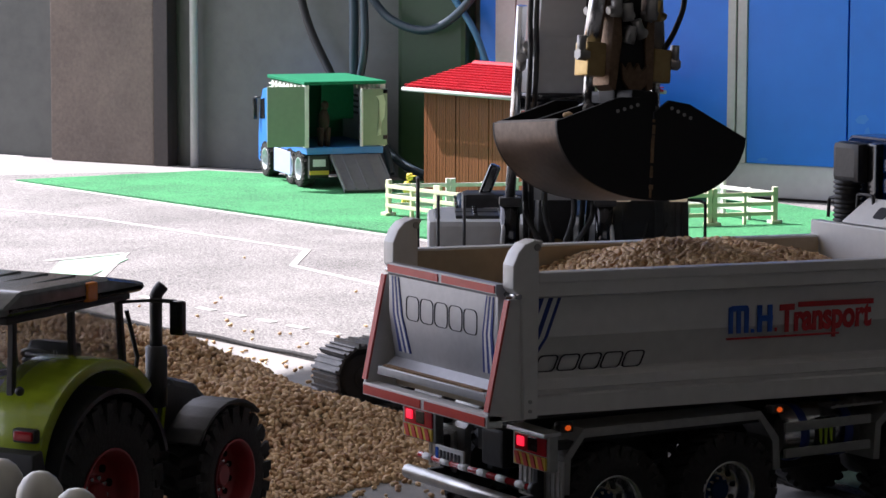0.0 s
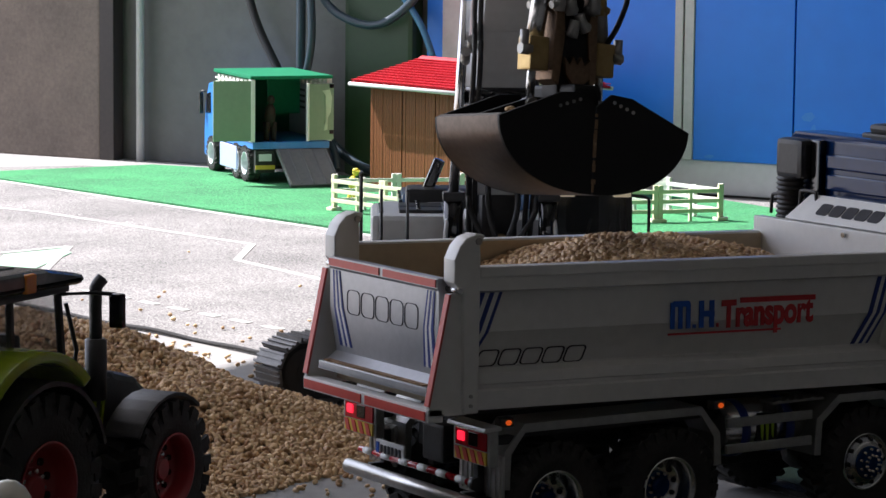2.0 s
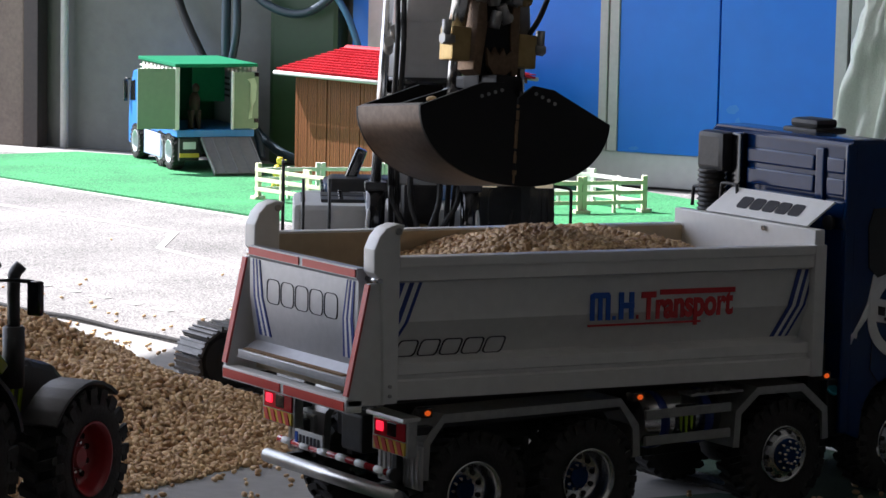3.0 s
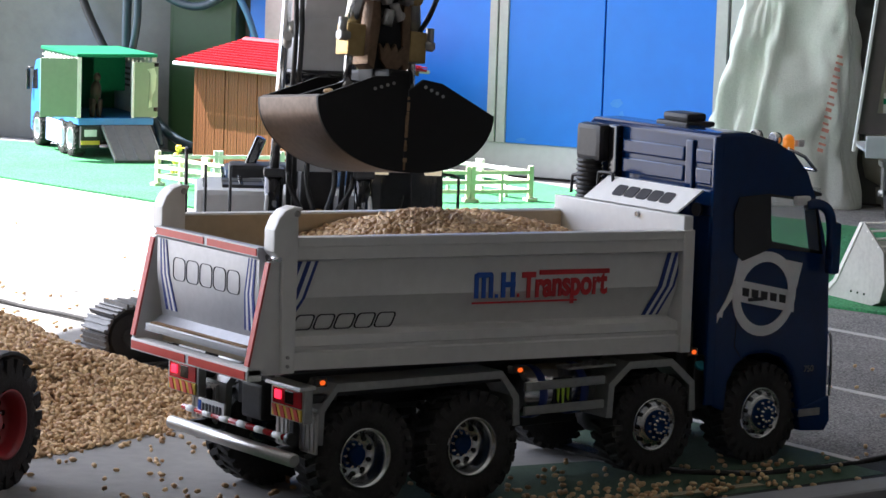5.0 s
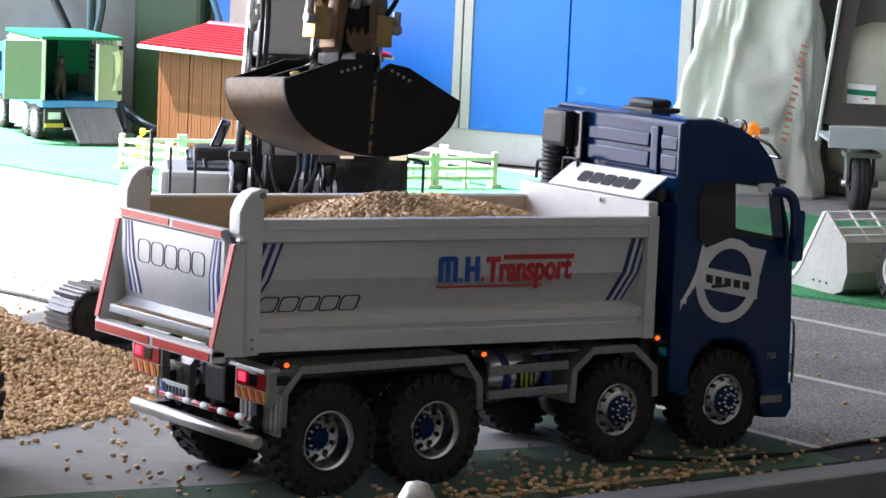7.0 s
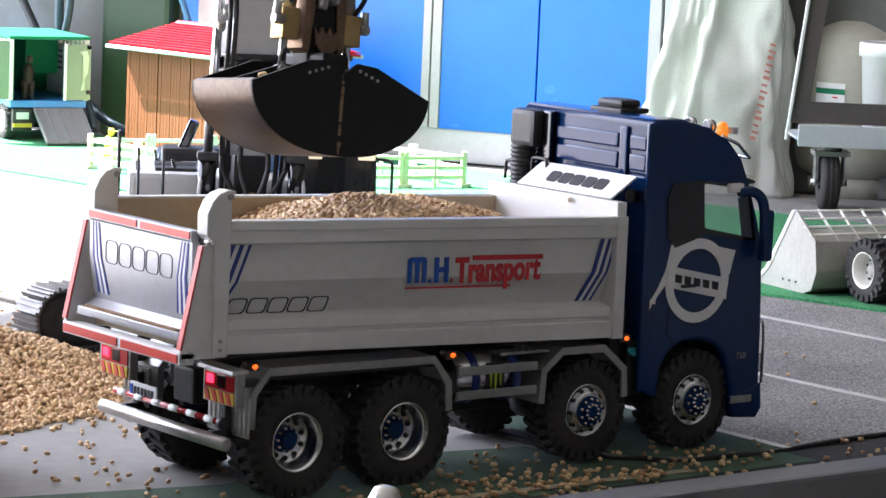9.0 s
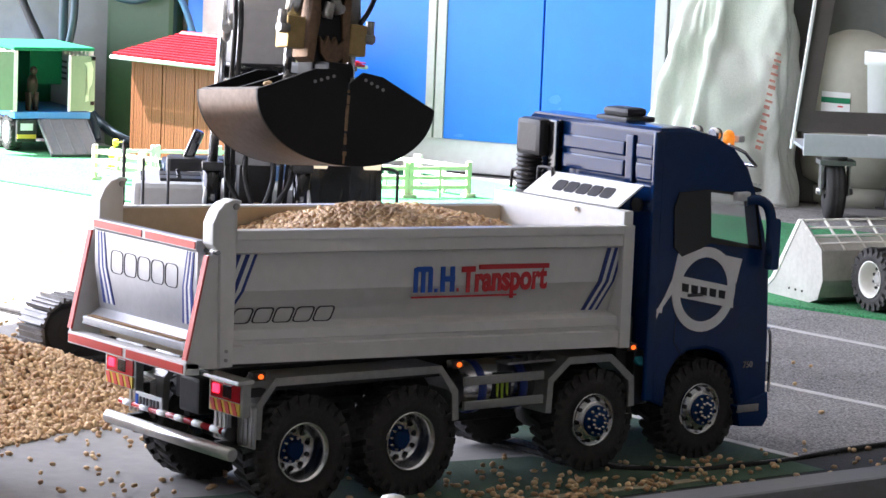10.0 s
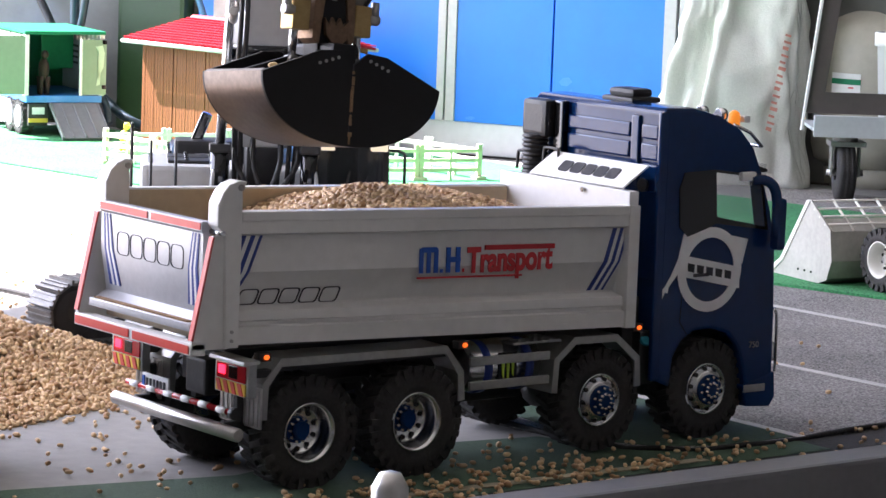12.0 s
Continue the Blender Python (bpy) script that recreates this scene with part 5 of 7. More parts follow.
    up("roof_hatch", bx((-0.005, y0 + 0.015, 0.2185), (0.050, y1 - 0.015, 0.2205), 0.001), M_DARKGLASS, "dark roof hatch", roof)
    for y in (y0 + 0.006, y1 - 0.022):
        up("work_lamp", bx((0.106, y, 0.199), (0.1155, y + 0.018, 0.209), 0.0015), glow("warm_lamp", (1.0, 0.85, 0.55), 0.08), "cream work lamp", cab)
    up("windscreen", prism([(0.1005, 0.127), (0.1015, 0.127), (0.0815, zt), (0.0805, zt)], y0 + 0.006, y1 - 0.006, "y"), M_DARKGLASS, "dark windscreen", cab)
    for y in (y0 + 0.002, y1 - 0.003):
        up("side_glass", prism([(-0.032, 0.127), (0.094, 0.127), (0.076, zt), (-0.030, zt)], y, y + 0.0008, "y"), M_DARKGLASS, "dark side window", cab)
    up("rear_wall", bx((-0.040, y0, 0.126), (-0.036, y1, zt), 0.001), M_EXWHITE, "", cab)
    up("seat", join(bx((-0.02, y0 + 0.025, 0.126), (0.02, y1 - 0.025, 0.150), 0.004), bx((-0.024, y0 + 0.025, 0.148), (-0.012, y1 - 0.025, 0.195), 0.004)), M_BLACK, "", cab)
    for y in (y0 + 0.03, y0 + 0.05):
        up("wiper", tube([(0.103, y, 0.129), (0.0905, y + 0.012, 0.175)], 0.0012, 6), M_BLACK, "", cab)
    up("beacon", join(cyl((-0.025, y1 - 0.016, 0.218), (-0.025, y1 - 0.016, 0.231), 0.0062, 16), ball((-0.025, y1 - 0.016, 0.231), 0.0062)), M_LITBEACON, "amber roof beacon", cab)
    up("antenna_box", bx((-0.030, y0 + 0.012, 0.221), (-0.010, y0 + 0.040, 0.232), 0.002), M_BLACK, "black roof box", cab)
    up("mirror_arm", tube(curve_pts([(0.098, y1, 0.135), (0.112, y1 + 0.012, 0.14), (0.114, y1 + 0.014, 0.19), (0.105, y1 + 0.012, 0.198), (0.085, y1, 0.198)], 4), 0.0016, 8), M_BLACK, "", cab)
    # boom: foot to kink, kink to tip
    lower = [(0.033, 0.200), (0.040, 0.240), (0.060, 0.330), (0.095, 0.400), (0.160, 0.420), (0.178, 0.372), (0.140, 0.320), (0.122, 0.240), (0.113, 0.200)]
    boom = up("boom", prism(lower, -0.026, 0.026, "y", 0.003), M_EXWHITE, "grey-white boom of welded plates")
    # foot of the grey boom, its shade put into a black colour
    up("boom_foot", prism([(0.030, 0.115), (0.020, 0.160), (0.033, 0.1995), (0.100, 0.1995), (0.084, 0.130), (0.070, 0.108)], -0.018, 0.018, "y", 0.003), M_BLACK, "boom foot in its bracket, black to show it shaded", boom)
    for y in (-0.034, 0.026):
        up("foot_bracket", prism([(0.020, 0.100), (0.028, 0.165), (0.050, 0.180), (0.074, 0.172), (0.092, 0.100)], y, y + 0.008, "y", 0.002), M_EXGREY, "grey boom bracket", boom)
    for k, (ya, yb) in enumerate(((-0.014, -0.030), (-0.004, -0.012), (0.006, 0.016), (0.015, 0.034))):
        up("foot_hose", tube(curve_pts([(0.118, ya, 0.142), (0.132, ya * 1.2, 0.158), (0.128, yb, 0.186), (0.112, yb, 0.215), (0.118, yb * 0.8, 0.250)], 5), 0.0030, 8), M_HOSE, "black hydraulic hose", boom)
        up("hose_nut", cyl((0.116, ya, 0.138), (0.122, ya * 1.05, 0.149), 0.0042, 6), M_STEEL, "", boom)
    up("boom_arm", prism([(0.095, 0.400), (0.160, 0.440), (0.350, 0.660), (0.505, 0.765), (0.545, 0.750), (0.525, 0.715), (0.385, 0.585), (0.175, 0.365), (0.130, 0.36)], -0.022, 0.022, "y", 0.003), M_EXWHITE, "grey-white upper boom", boom)
    up("boss", cyl((0.105, -0.036, 0.318), (0.105, 0.036, 0.318), 0.023, 28, bev=0.002), M_EXWHITE, "round white pin boss", boom)
    up("boss_pin", cyl((0.135, -0.042, 0.300), (0.135, 0.042, 0.300), 0.009, 16), M_GLOSSBLACK, "", boom)
    up("foot_pin", cyl((0.062, -0.038, 0.135), (0.062, 0.038, 0.135), 0.011, 18), M_EXGREY, "", boom)
    for y in (-0.047, 0.047):
        ram = up("ram", cyl((0.112, y, 0.112), (0.128, y, 0.205), 0.0095, 18, bev=0.0012), M_GLOSSBLACK, "black hydraulic ram with chrome rod")
        up("rod", cyl((0.128, y, 0.205), (0.158, y * 0.8, 0.395), 0.0052, 14), M_CHROME, "chrome ram rod", ram)
        up("ram_pipe", tube(curve_pts([(0.122, y * 1.0, 0.19), (0.130, y * 1.15, 0.17), (0.128, y * 1.1, 0.13), (0.105, y * 0.6, 0.112)], 4), 0.0022, 8), M_EXGREY, "", ram)
        up("clamp", bx((0.120, y - 0.011, 0.196), (0.138, y + 0.011, 0.205), 0.002), M_BLACK, "", ram)
    up("front_valve", bx((0.098, -0.018, 0.125), (0.118, 0.018, 0.155), 0.004), M_BLACK, "black valve block under the boom")
    up("valve_fitting", cyl((0.118, 0.0, 0.146), (0.124, 0.0, 0.160), 0.006, 12), M_BRASS)
    for k, y in enumerate((-0.030, -0.024, 0.024, 0.030)):
        up("boom_hose", tube(curve_pts([(0.10, y, 0.15), (0.135, y * 1.1, 0.24), (0.178, y, 0.34), (0.185, y, 0.40), (0.28, y * 0.8, 0.57), (0.44, y * 0.8, 0.73)], 6), 0.0026, 8), M_HOSE, "black hydraulic hose", boom)
    for k in range(3):
        up("fitting", cyl((0.168, -0.038 + 0.006 * k, 0.345 + 0.012 * k), (0.150, -0.038 + 0.006 * k, 0.335 + 0.012 * k), 0.005, 10), M_STEEL, "", boom)
    # stick with ram
    stick = up("stick", prism([(0.495, 0.775), (0.545, 0.790), (0.580, 0.720), (0.672, 0.470), (0.648, 0.462), (0.550, 0.640), (0.505, 0.715)], -0.018, 0.018, "y", 0.003), M_EXWHITE, "grey-white stick with red warning stripes")
    up("stick_ram", cyl((0.38, 0, 0.735), (0.515, 0, 0.795), 0.011, 16), M_GLOSSBLACK, "", stick)
    up("bucket_ram", cyl((0.585, 0.0, 0.735), (0.648, 0, 0.590), 0.0085, 16), M_GLOSSBLACK, "", stick)
    up("bucket_rod", cyl((0.648, 0.0, 0.590), (0.680, 0, 0.490), 0.005, 14), M_CHROME, "", stick)
    for k in range(3):
        up("warning_stripe", prism([(0.600, 0.600 + 0.020 * k), (0.618, 0.606 + 0.020 * k), (0.615, 0.615 + 0.020 * k), (0.597, 0.609 + 0.020 * k)], -0.0188, -0.0180, "y"), M_REDVINYL, "", stick)
    build_grab(ex)


def build_grab(ex):
    C = Matrix.Translation((0.152, 0.088, 0.305)) @ Matrix.Rotation(radians(-5), 4, "X") @ Matrix.Rotation(radians(6.5), 4, "Y")
    grab = part("grab", bx((-0.012, -0.030, 0.030), (0.012, 0.030, 0.047), 0.003), M_GRABBLACK, ex, "black clamshell grab with worn steel backs", C)
    for s in (-1, 1):
        arc = [(s * 0.0885, 0.0165)] + [(s * 0.0885 * math.cos(a) ** 0.9, 0.0165 - 0.0535 * math.sin(a)) for a in [math.pi / 2 * k / 20 for k in range(1, 20)]] + [(s * 0.0008, -0.0370)]
        inner = [(x * 0.955, z + 0.0022) for x, z in arc]
        shell = part("shell", prism(arc + inner[::-1], -0.0415, 0.0415, "y"), M_GRABSTEEL, grab, "curved worn steel grab shell")
        plate = arc + [(s * 0.0008, 0.030), (s * 0.014, 0.0400), (s * 0.0330, 0.0385)]
        for y in (-0.0440, 0.0410):
            part("side_plate", prism(plate, y, y + 0.003, "y", 0.0004), M_GRABBLACK, shell, "black side plate")
        part("rib", prism([(s * 0.010, 0.036), (s * 0.030, 0.036), (s * 0.0840, 0.0170), (s * 0.0800, 0.0120), (s * 0.02, 0.018)], -0.002, 0.002, "y"), M_GRABBLACK, shell)
        for k in range(4):
            part("bolt", cyl((s * (0.016 + 0.006 * k), -0.0450, 0.034 - 0.002 * k), (s * (0.016 + 0.006 * k), -0.0430, 0.034 - 0.002 * k), 0.0014, 8), M_STEEL, shell)
        x = s * 0.031
        ram = part("shell_ram", cyl((x, 0.0, 0.078), (x * 0.72, 0.0, 0.150), 0.0070, 18, bev=0.001), M_CHROME if s < 0 else M_STEEL, grab, "grab closing ram")
        part("ram_rod", cyl((x * 1.04, 0.0, 0.028), (x, 0.0, 0.080), 0.0036, 14), M_CHROME, ram, "chrome ram rod")
        part("ram_block", bx((x - 0.0085, -0.009, 0.056), (x + 0.0085, 0.009, 0.082), 0.0015), M_BRASS, ram, "brass ram gland block")
        part("ram_nut", join(cyl((x + s * 0.007, -0.006, 0.0715), (x + s * 0.0165, -0.006, 0.0715), 0.0046, 6), cyl((x + s * 0.013, -0.006, 0.072), (x + s * 0.013, -0.006, 0.086), 0.0036, 6)), M_STEEL, ram)
        part("ram_eye", cyl((x * 1.05, -0.006, 0.030), (x * 1.05, 0.006, 0.030), 0.0050, 14), M_STEEL, ram)
    rng = random.Random(8)
    for k in range(9):
        z = -0.034 + 0.0068 * k + rng.uniform(-0.002, 0.002)
        part("seam_grit", bx((-0.0012 + rng.uniform(-0.0006, 0.0004), -0.0447, z), (0.0012 + rng.uniform(-0.0004, 0.0010), -0.0435, z + rng.uniform(0.002, 0.010)), 0.0004), M_GRAINBED, grab, "dusty seam between the shells")
    for k in range(5):
        part("caught_grain", ball((-0.070 + 0.011 * (k % 3) * 0.5, -0.034 + 0.005 * (k // 2), 0.0195 + 0.001 * k), 0.0028, 2, (1.2, 0.9, 0.8)), M_GRAIN, grab)
    yoke = part("yoke", prism([(-0.013, 0.034), (-0.015, 0.056), (-0.011, 0.088), (0.011, 0.088), (0.016, 0.056), (0.014, 0.034)], -0.010, 0.012, "y", 0.002), M_GRABBLACK, grab, "black yoke with brown wear plates")
    part("side_cheek", prism([(-0.021, 0.050), (-0.014, 0.046), (-0.010, 0.086), (-0.014, 0.120), (-0.019, 0.120)], -0.012, 0.010, "y", 0.001), M_BRONZE, yoke, "brown steel cheek")
    part("side_cheek", prism([(0.021, 0.050), (0.015, 0.046), (0.011, 0.086), (0.014, 0.120), (0.019, 0.120)], -0.012, 0.010, "y", 0.001), M_BRONZE, yoke, "brown steel cheek")
    part("wear_plate", prism([(-0.011, 0.068), (-0.009, 0.054), (0.002, 0.043), (0.013, 0.052), (0.014, 0.068), (0.008, 0.0625), (0.0045, 0.069), (0.001, 0.0625), (-0.003, 0.069), (-0.006, 0.062)], -0.0140, -0.0100, "y", 0.0006), M_BRONZE, yoke, "worn brown plate with notched top")
    rot = part("rotator", join(cyl((0, 0, 0.086), (0, 0, 0.100), 0.0150, 24, bev=0.002), cyl((0, 0, 0.098), (0, 0, 0.128), 0.0115, 20)), M_GRABBLACK, grab, "black rotator")
    part("link", bx((-0.010, -0.009, 0.122), (0.010, 0.009, 0.165), 0.003), M_GRABBLACK, rot)
    for x, z, lean in ((-0.006, 0.083, 0.002), (0.006, 0.088, -0.007), (-0.007, 0.100, -0.003), (0.010, 0.102, 0.004)):
        part("fitting", join(cyl((x, -0.014, z), (x + lean, -0.015, z + 0.013), 0.0046, 6), cyl((x, -0.018, z + 0.004), (x, -0.008, z + 0.004), 0.0034, 8)), M_STEEL, rot, "steel hose fitting")
    for k, (x, y) in enumerate(((-0.019, -0.014), (0.019, -0.014), (-0.024, 0.006), (0.026, 0.004), (0.010, -0.020))):
        part("fitting", join(cyl((x, y, 0.102), (x, y, 0.118), 0.0044, 6), cyl((x * 1.4, y, 0.106), (x * 0.8, y, 0.109), 0.0034, 6)), M_BRASS if k % 2 else M_STEEL, rot)
        part("hose", tube(curve_pts([(x, y, 0.112), (x * 1.2, y, 0.130), (x * 2.0, y * 1.4, 0.170), (x * 1.2, y + 0.02, 0.23), (0.0, 0.06, 0.29)], 5), 0.0023, 8), M_HOSE, rot, "black hydraulic hose")
    part("long_hose", tube(curve_pts([(0.030, -0.004, 0.075), (0.040, -0.012, 0.100), (0.046, -0.012, 0.130), (0.040, 0.0, 0.20)], 5), 0.0022, 8), M_HOSE, grab)


build_excavator()


# ---- the tractor ----
def build_tractor():
    tr = thing("tractor", "lime green model tractor with black cab and red rims", "tractor", pose(-0.324, 0.197, 0, 0, 0, 31))
    rear = wheel_meshes(0.0660, 0.042, 0.036, True, M_REDRIM, M_REDRIM, 22, M_RUBBER, 0.5, 0.006)
    front = wheel_meshes(0.0505, 0.034, 0.0285, True, M_REDRIM, M_REDRIM, 20, M_RUBBER, 0.5, 0.005)
    for ms, x, y, z in ((rear, 0.014, -0.092, 0.0705), (front, 0.200, -0.084, 0.0540)):
        put_wheel(tr, ms, pose(x, y, z))
        put_wheel(tr, ms, pose(x, -y, z, 0, 0, 180))
    part("rear_axle", cyl((0.014, -0.06, 0.0705), (0.014, 0.06, 0.0705), 0.014, 14), M_BLACK, tr)
    part("front_axle", cyl((0.2, -0.06, 0.054), (0.2, 0.06, 0.054), 0.009, 12), M_BLACK, tr)
    part("transmission", bx((-0.045, -0.030, 0.040), (0.22, 0.030, 0.085), 0.006), M_BLACK, tr)
    hood = prism([(0.095, 0.080), (0.095, 0.132), (0.140, 0.134), (0.160, 0.132), (0.160, 0.075)], -0.034, 0.034, "y", 0.006, 3)
    ho = part("hood", hood, M_LIMEPAINT, tr, "lime green hood with a black nose")
    part("nose", prism([(0.158, 0.074), (0.158, 0.132), (0.190, 0.130), (0.225, 0.121), (0.248, 0.104), (0.258, 0.080), (0.252, 0.068)], -0.036, 0.036, "y", 0.012, 4), M_BLACK, ho, "black rounded nose")
    for s in (-1, 1):
        grid = part("side_grille", bx((0.105, s * 0.0345 - 0.001, 0.085), (0.185, s * 0.0345 + 0.001, 0.125), 0.0008), M_BLACK, ho)
        for k in range(6):
            part("grille_slat", prism([(0.108 + 0.012 * k, 0.09), (0.112 + 0.012 * k, 0.09), (0.118 + 0.012 * k, 0.12), (0.114 + 0.012 * k, 0.12)], s * 0.0365 - 0.0008, s * 0.0365 + 0.0008, "y"), M_LIMEPAINT, grid)
        pts = []
        for r in (0.0745, 0.0710):
            arc = [(r * math.cos(a), 0.068 + r * math.sin(a)) for a in [radians(15 + 7.5 * k) for k in range(22)]]
            pts += arc if r > 0.072 else arc[::-1]
        part("rear_fender", prism(pts, s * 0.096 if s < 0 else 0.045, -0.045 if s < 0 else 0.096, "y"), M_BLACK, tr, "black rear mudguard", pose(0.014, 0, 0.008))
        pts = []
        for r in (1.0, 0.86):
            arc = [((0.088 if r == 1.0 else 0.0755) * math.cos(a), 0.068 + (0.084 if r == 1.0 else 0.0755) * math.sin(a)) for a in [radians(42 + 6.5 * k) for k in range(21)]]
            pts += arc if r == 1.0 else arc[::-1]
        sh = part("fender_panel", prism(pts, -0.090 if s < 0 else 0.036, -0.036 if s < 0 else 0.090, "y", 0.0022), M_LIMEPAINT, tr, "lime green fender panel", pose(0.010, 0, 0.020))
        part("fender_skirt", prism([(-0.0905, 0.098), (-0.0790, 0.100), (-0.0735, 0.078), (-0.0745, 0.060), (-0.0900, 0.060), (-0.0930, 0.075)], -0.092 if s < 0 else 0.034, -0.034 if s < 0 else 0.092, "y", 0.002), M_BLACK, sh, "black rubber fender skirt")
        part("tail_lamp", bx((-0.0865, s * 0.080 - 0.0080, 0.106), (-0.079, s * 0.080 + 0.0080, 0.113), 0.002), M_DARKRED, sh)
        part("lamp_frame", bx((-0.0850, s * 0.080 - 0.0095, 0.1045), (-0.078, s * 0.080 + 0.0095, 0.1145), 0.002), M_BLACK, sh)
        part("knob", ball((-0.066, s * 0.064, 0.137), 0.0035, 2), M_BLACK, sh)
        arc = []
        for r in (0.0625, 0.0595):
            a_ = [(0.2 + r * math.cos(a), 0.052 + r * math.sin(a)) for a in [radians(50 + 12 * k) for k in range(9)]]
            arc += a_ if r > 0.06 else a_[::-1]
        part("front_fender", prism(arc, s * 0.084 if s < 0 else 0.052, -0.052 if s < 0 else 0.084, "y", 0.0012), M_BLACK, tr, "black front mudguard")
        # mirror
        mi = part("mirror_arm", tube([(0.090, s * 0.05, 0.189), (0.105, s * 0.072, 0.190), (0.112, s * 0.086, 0.189)], 0.0016, 8), M_BLACK, tr, "", pose(0.002, 0, 0.012))
        part("mirror", bx((0.108, s * 0.088 - 0.006, 0.164), (0.114, s * 0.088 + 0.006, 0.190), 0.002), M_GLOSSBLACK, mi, "black side mirror")
        part("step", bx((0.035, s * 0.06 - 0.015, 0.035), (0.085, s * 0.06 + 0.015, 0.085), 0.003), M_BLACK, tr)
        part("handrail", tube([(0.098, s * 0.052, 0.105), (0.104, s * 0.056, 0.15), (0.096, s * 0.052, 0.186)], 0.0018, 8), M_BLACK, tr, "", pose(0.003, 0, 0.008))
    # cab posts, glass, roof
    zt = 0.196
    cab = part("cab_floor", bx((-0.050, -0.048, 0.085), (0.100, 0.048, 0.125), 0.004), M_BLACK, tr, "black cab base", pose(0.004, 0, 0.011))
    for s in (-1, 1):
        for xa, xb, t in ((-0.050, -0.046, 0.005), (0.028, 0.026, 0.0045), (0.096, 0.088, 0.0045)):
            part("post", prism([(xa - t / 2, 0.12), (xa + t / 2, 0.12), (xb + t / 2, zt), (xb - t / 2, zt)], s * 0.049 - 0.0025, s * 0.049 + 0.0025, "y", 0.0008), M_BLACK, cab)
        part("side_glass", prism([(-0.046, 0.122), (0.094, 0.122), (0.086, zt), (-0.044, zt)], s * 0.0495 - 0.0004, s * 0.0495 + 0.0004, "y"), M_SMOKE, cab, "clear cab glass")
    part("rear_glass", bx((-0.050, -0.046, 0.122), (-0.0492, 0.046, zt)), M_SMOKE, cab)
    part("front_glass", prism([(0.0945, 0.122), (0.0953, 0.122), (0.0873, zt), (0.0865, zt)], -0.046, 0.046, "y"), M_SMOKE, cab)
    roof = part("roof", prism([(-0.070, 0.198), (-0.072, 0.204), (-0.050, 0.2145), (0.060, 0.2125), (0.108, 0.204), (0.112, 0.199), (0.105, 0.196)], -0.060, 0.060, "y", 0.0055, 3), M_ROOFGREY, cab, "grey glossy cab roof")
    part("roof_lining", bx((-0.060, -0.054, 0.191), (0.098, 0.054, 0.1968), 0.002), M_BLACK, cab)
    for y in (-0.036, -0.012, 0.012, 0.036):
        part("roof_ridge", bx((-0.045, y - 0.002, 0.2105), (0.05, y + 0.002, 0.2140), 0.001), M_ROOFGREY, roof)
    for x in (-0.01, 0.045):
        part("beacon", bx((0.030, -0.062, 0.197), (0.043, -0.050, 0.2115), 0.002) if x > 0 else bx((-0.062, 0.046, 0.203), (-0.052, 0.056, 0.216), 0.002), M_AMBER, roof, "amber beacon lamp")
    for k in range(3):
        part("work_lamp", cyl((-0.066, -0.04 + k * 0.010, 0.193), (-0.061, -0.04 + k * 0.010, 0.193), 0.003, 10), M_GLOSSBLACK, roof)
    seat = part("seat", join(bx((-0.030, -0.020, 0.125), (0.010, 0.020, 0.140), 0.004), bx((-0.034, -0.020, 0.138), (-0.024, 0.020, 0.178), 0.004)), M_BLACK, cab, "black tractor seat")
    part("headrest", bx((-0.036, -0.011, 0.178), (-0.028, 0.011, 0.190), 0.003), M_BLACK, seat)
    for y in (-0.024, 0.021):
        part("armrest", bx((-0.026, y, 0.148), (0.012, y + 0.004, 0.153), 0.0014), M_BLACK, seat)
    part("console", prism([(0.062, 0.120), (0.058, 0.146), (0.070, 0.160), (0.086, 0.158), (0.090, 0.120)], -0.018, 0.018, "y", 0.003), M_BLACK, cab, "black dashboard")
    part("side_console", bx((-0.030, -0.044, 0.122), (0.030, -0.030, 0.146), 0.003), M_BLACK, cab)
    for k, x in enumerate((0.0, 0.010, 0.020)):
        part("lever", cyl((x, -0.037, 0.145), (x + 0.003, -0.037, 0.156 + 0.003 * k), 0.0011, 6), M_REDVINYL if k == 1 else M_STEEL, cab)
    for s in (-1, 1):
        part("blue_strap", bx((-0.0475, s * 0.020 - 0.003, 0.150), (-0.0465, s * 0.020 + 0.003, 0.192), 0.0003), M_NAVY, cab)
    part("steering_wheel", join(tube([(0.058 - 0.010 * math.sin(a), 0.015 * math.cos(a), 0.150 + 0.006 * math.sin(a)) for a in [2 * math.pi * k / 18 for k in range(18)]], 0.0014, 6, True), cyl((0.07, 0, 0.125), (0.058, 0, 0.150), 0.0024, 8), cyl((0.058, -0.014, 0.150), (0.058, 0.014, 0.150), 0.0012, 6)), M_STEEL, cab, "grey steering wheel")
    ex = part("exhaust", cyl((0.150, -0.044, 0.105), (0.150, -0.044, 0.152), 0.0085, 16, bev=0.001), M_BLACK, tr, "black exhaust stack", pose(0.002, 0, 0.008))
    part("exhaust_pipe", tube(curve_pts([(0.150, -0.044, 0.150), (0.150, -0.044, 0.184), (0.150, -0.045, 0.192), (0.154, -0.048, 0.198)], 4), 0.0050, 10), M_BLACK, ex)
    part("rear_hitch", bx((-0.075, -0.025, 0.055), (-0.045, 0.025, 0.095), 0.004), M_BLACK, tr)


build_tractor()


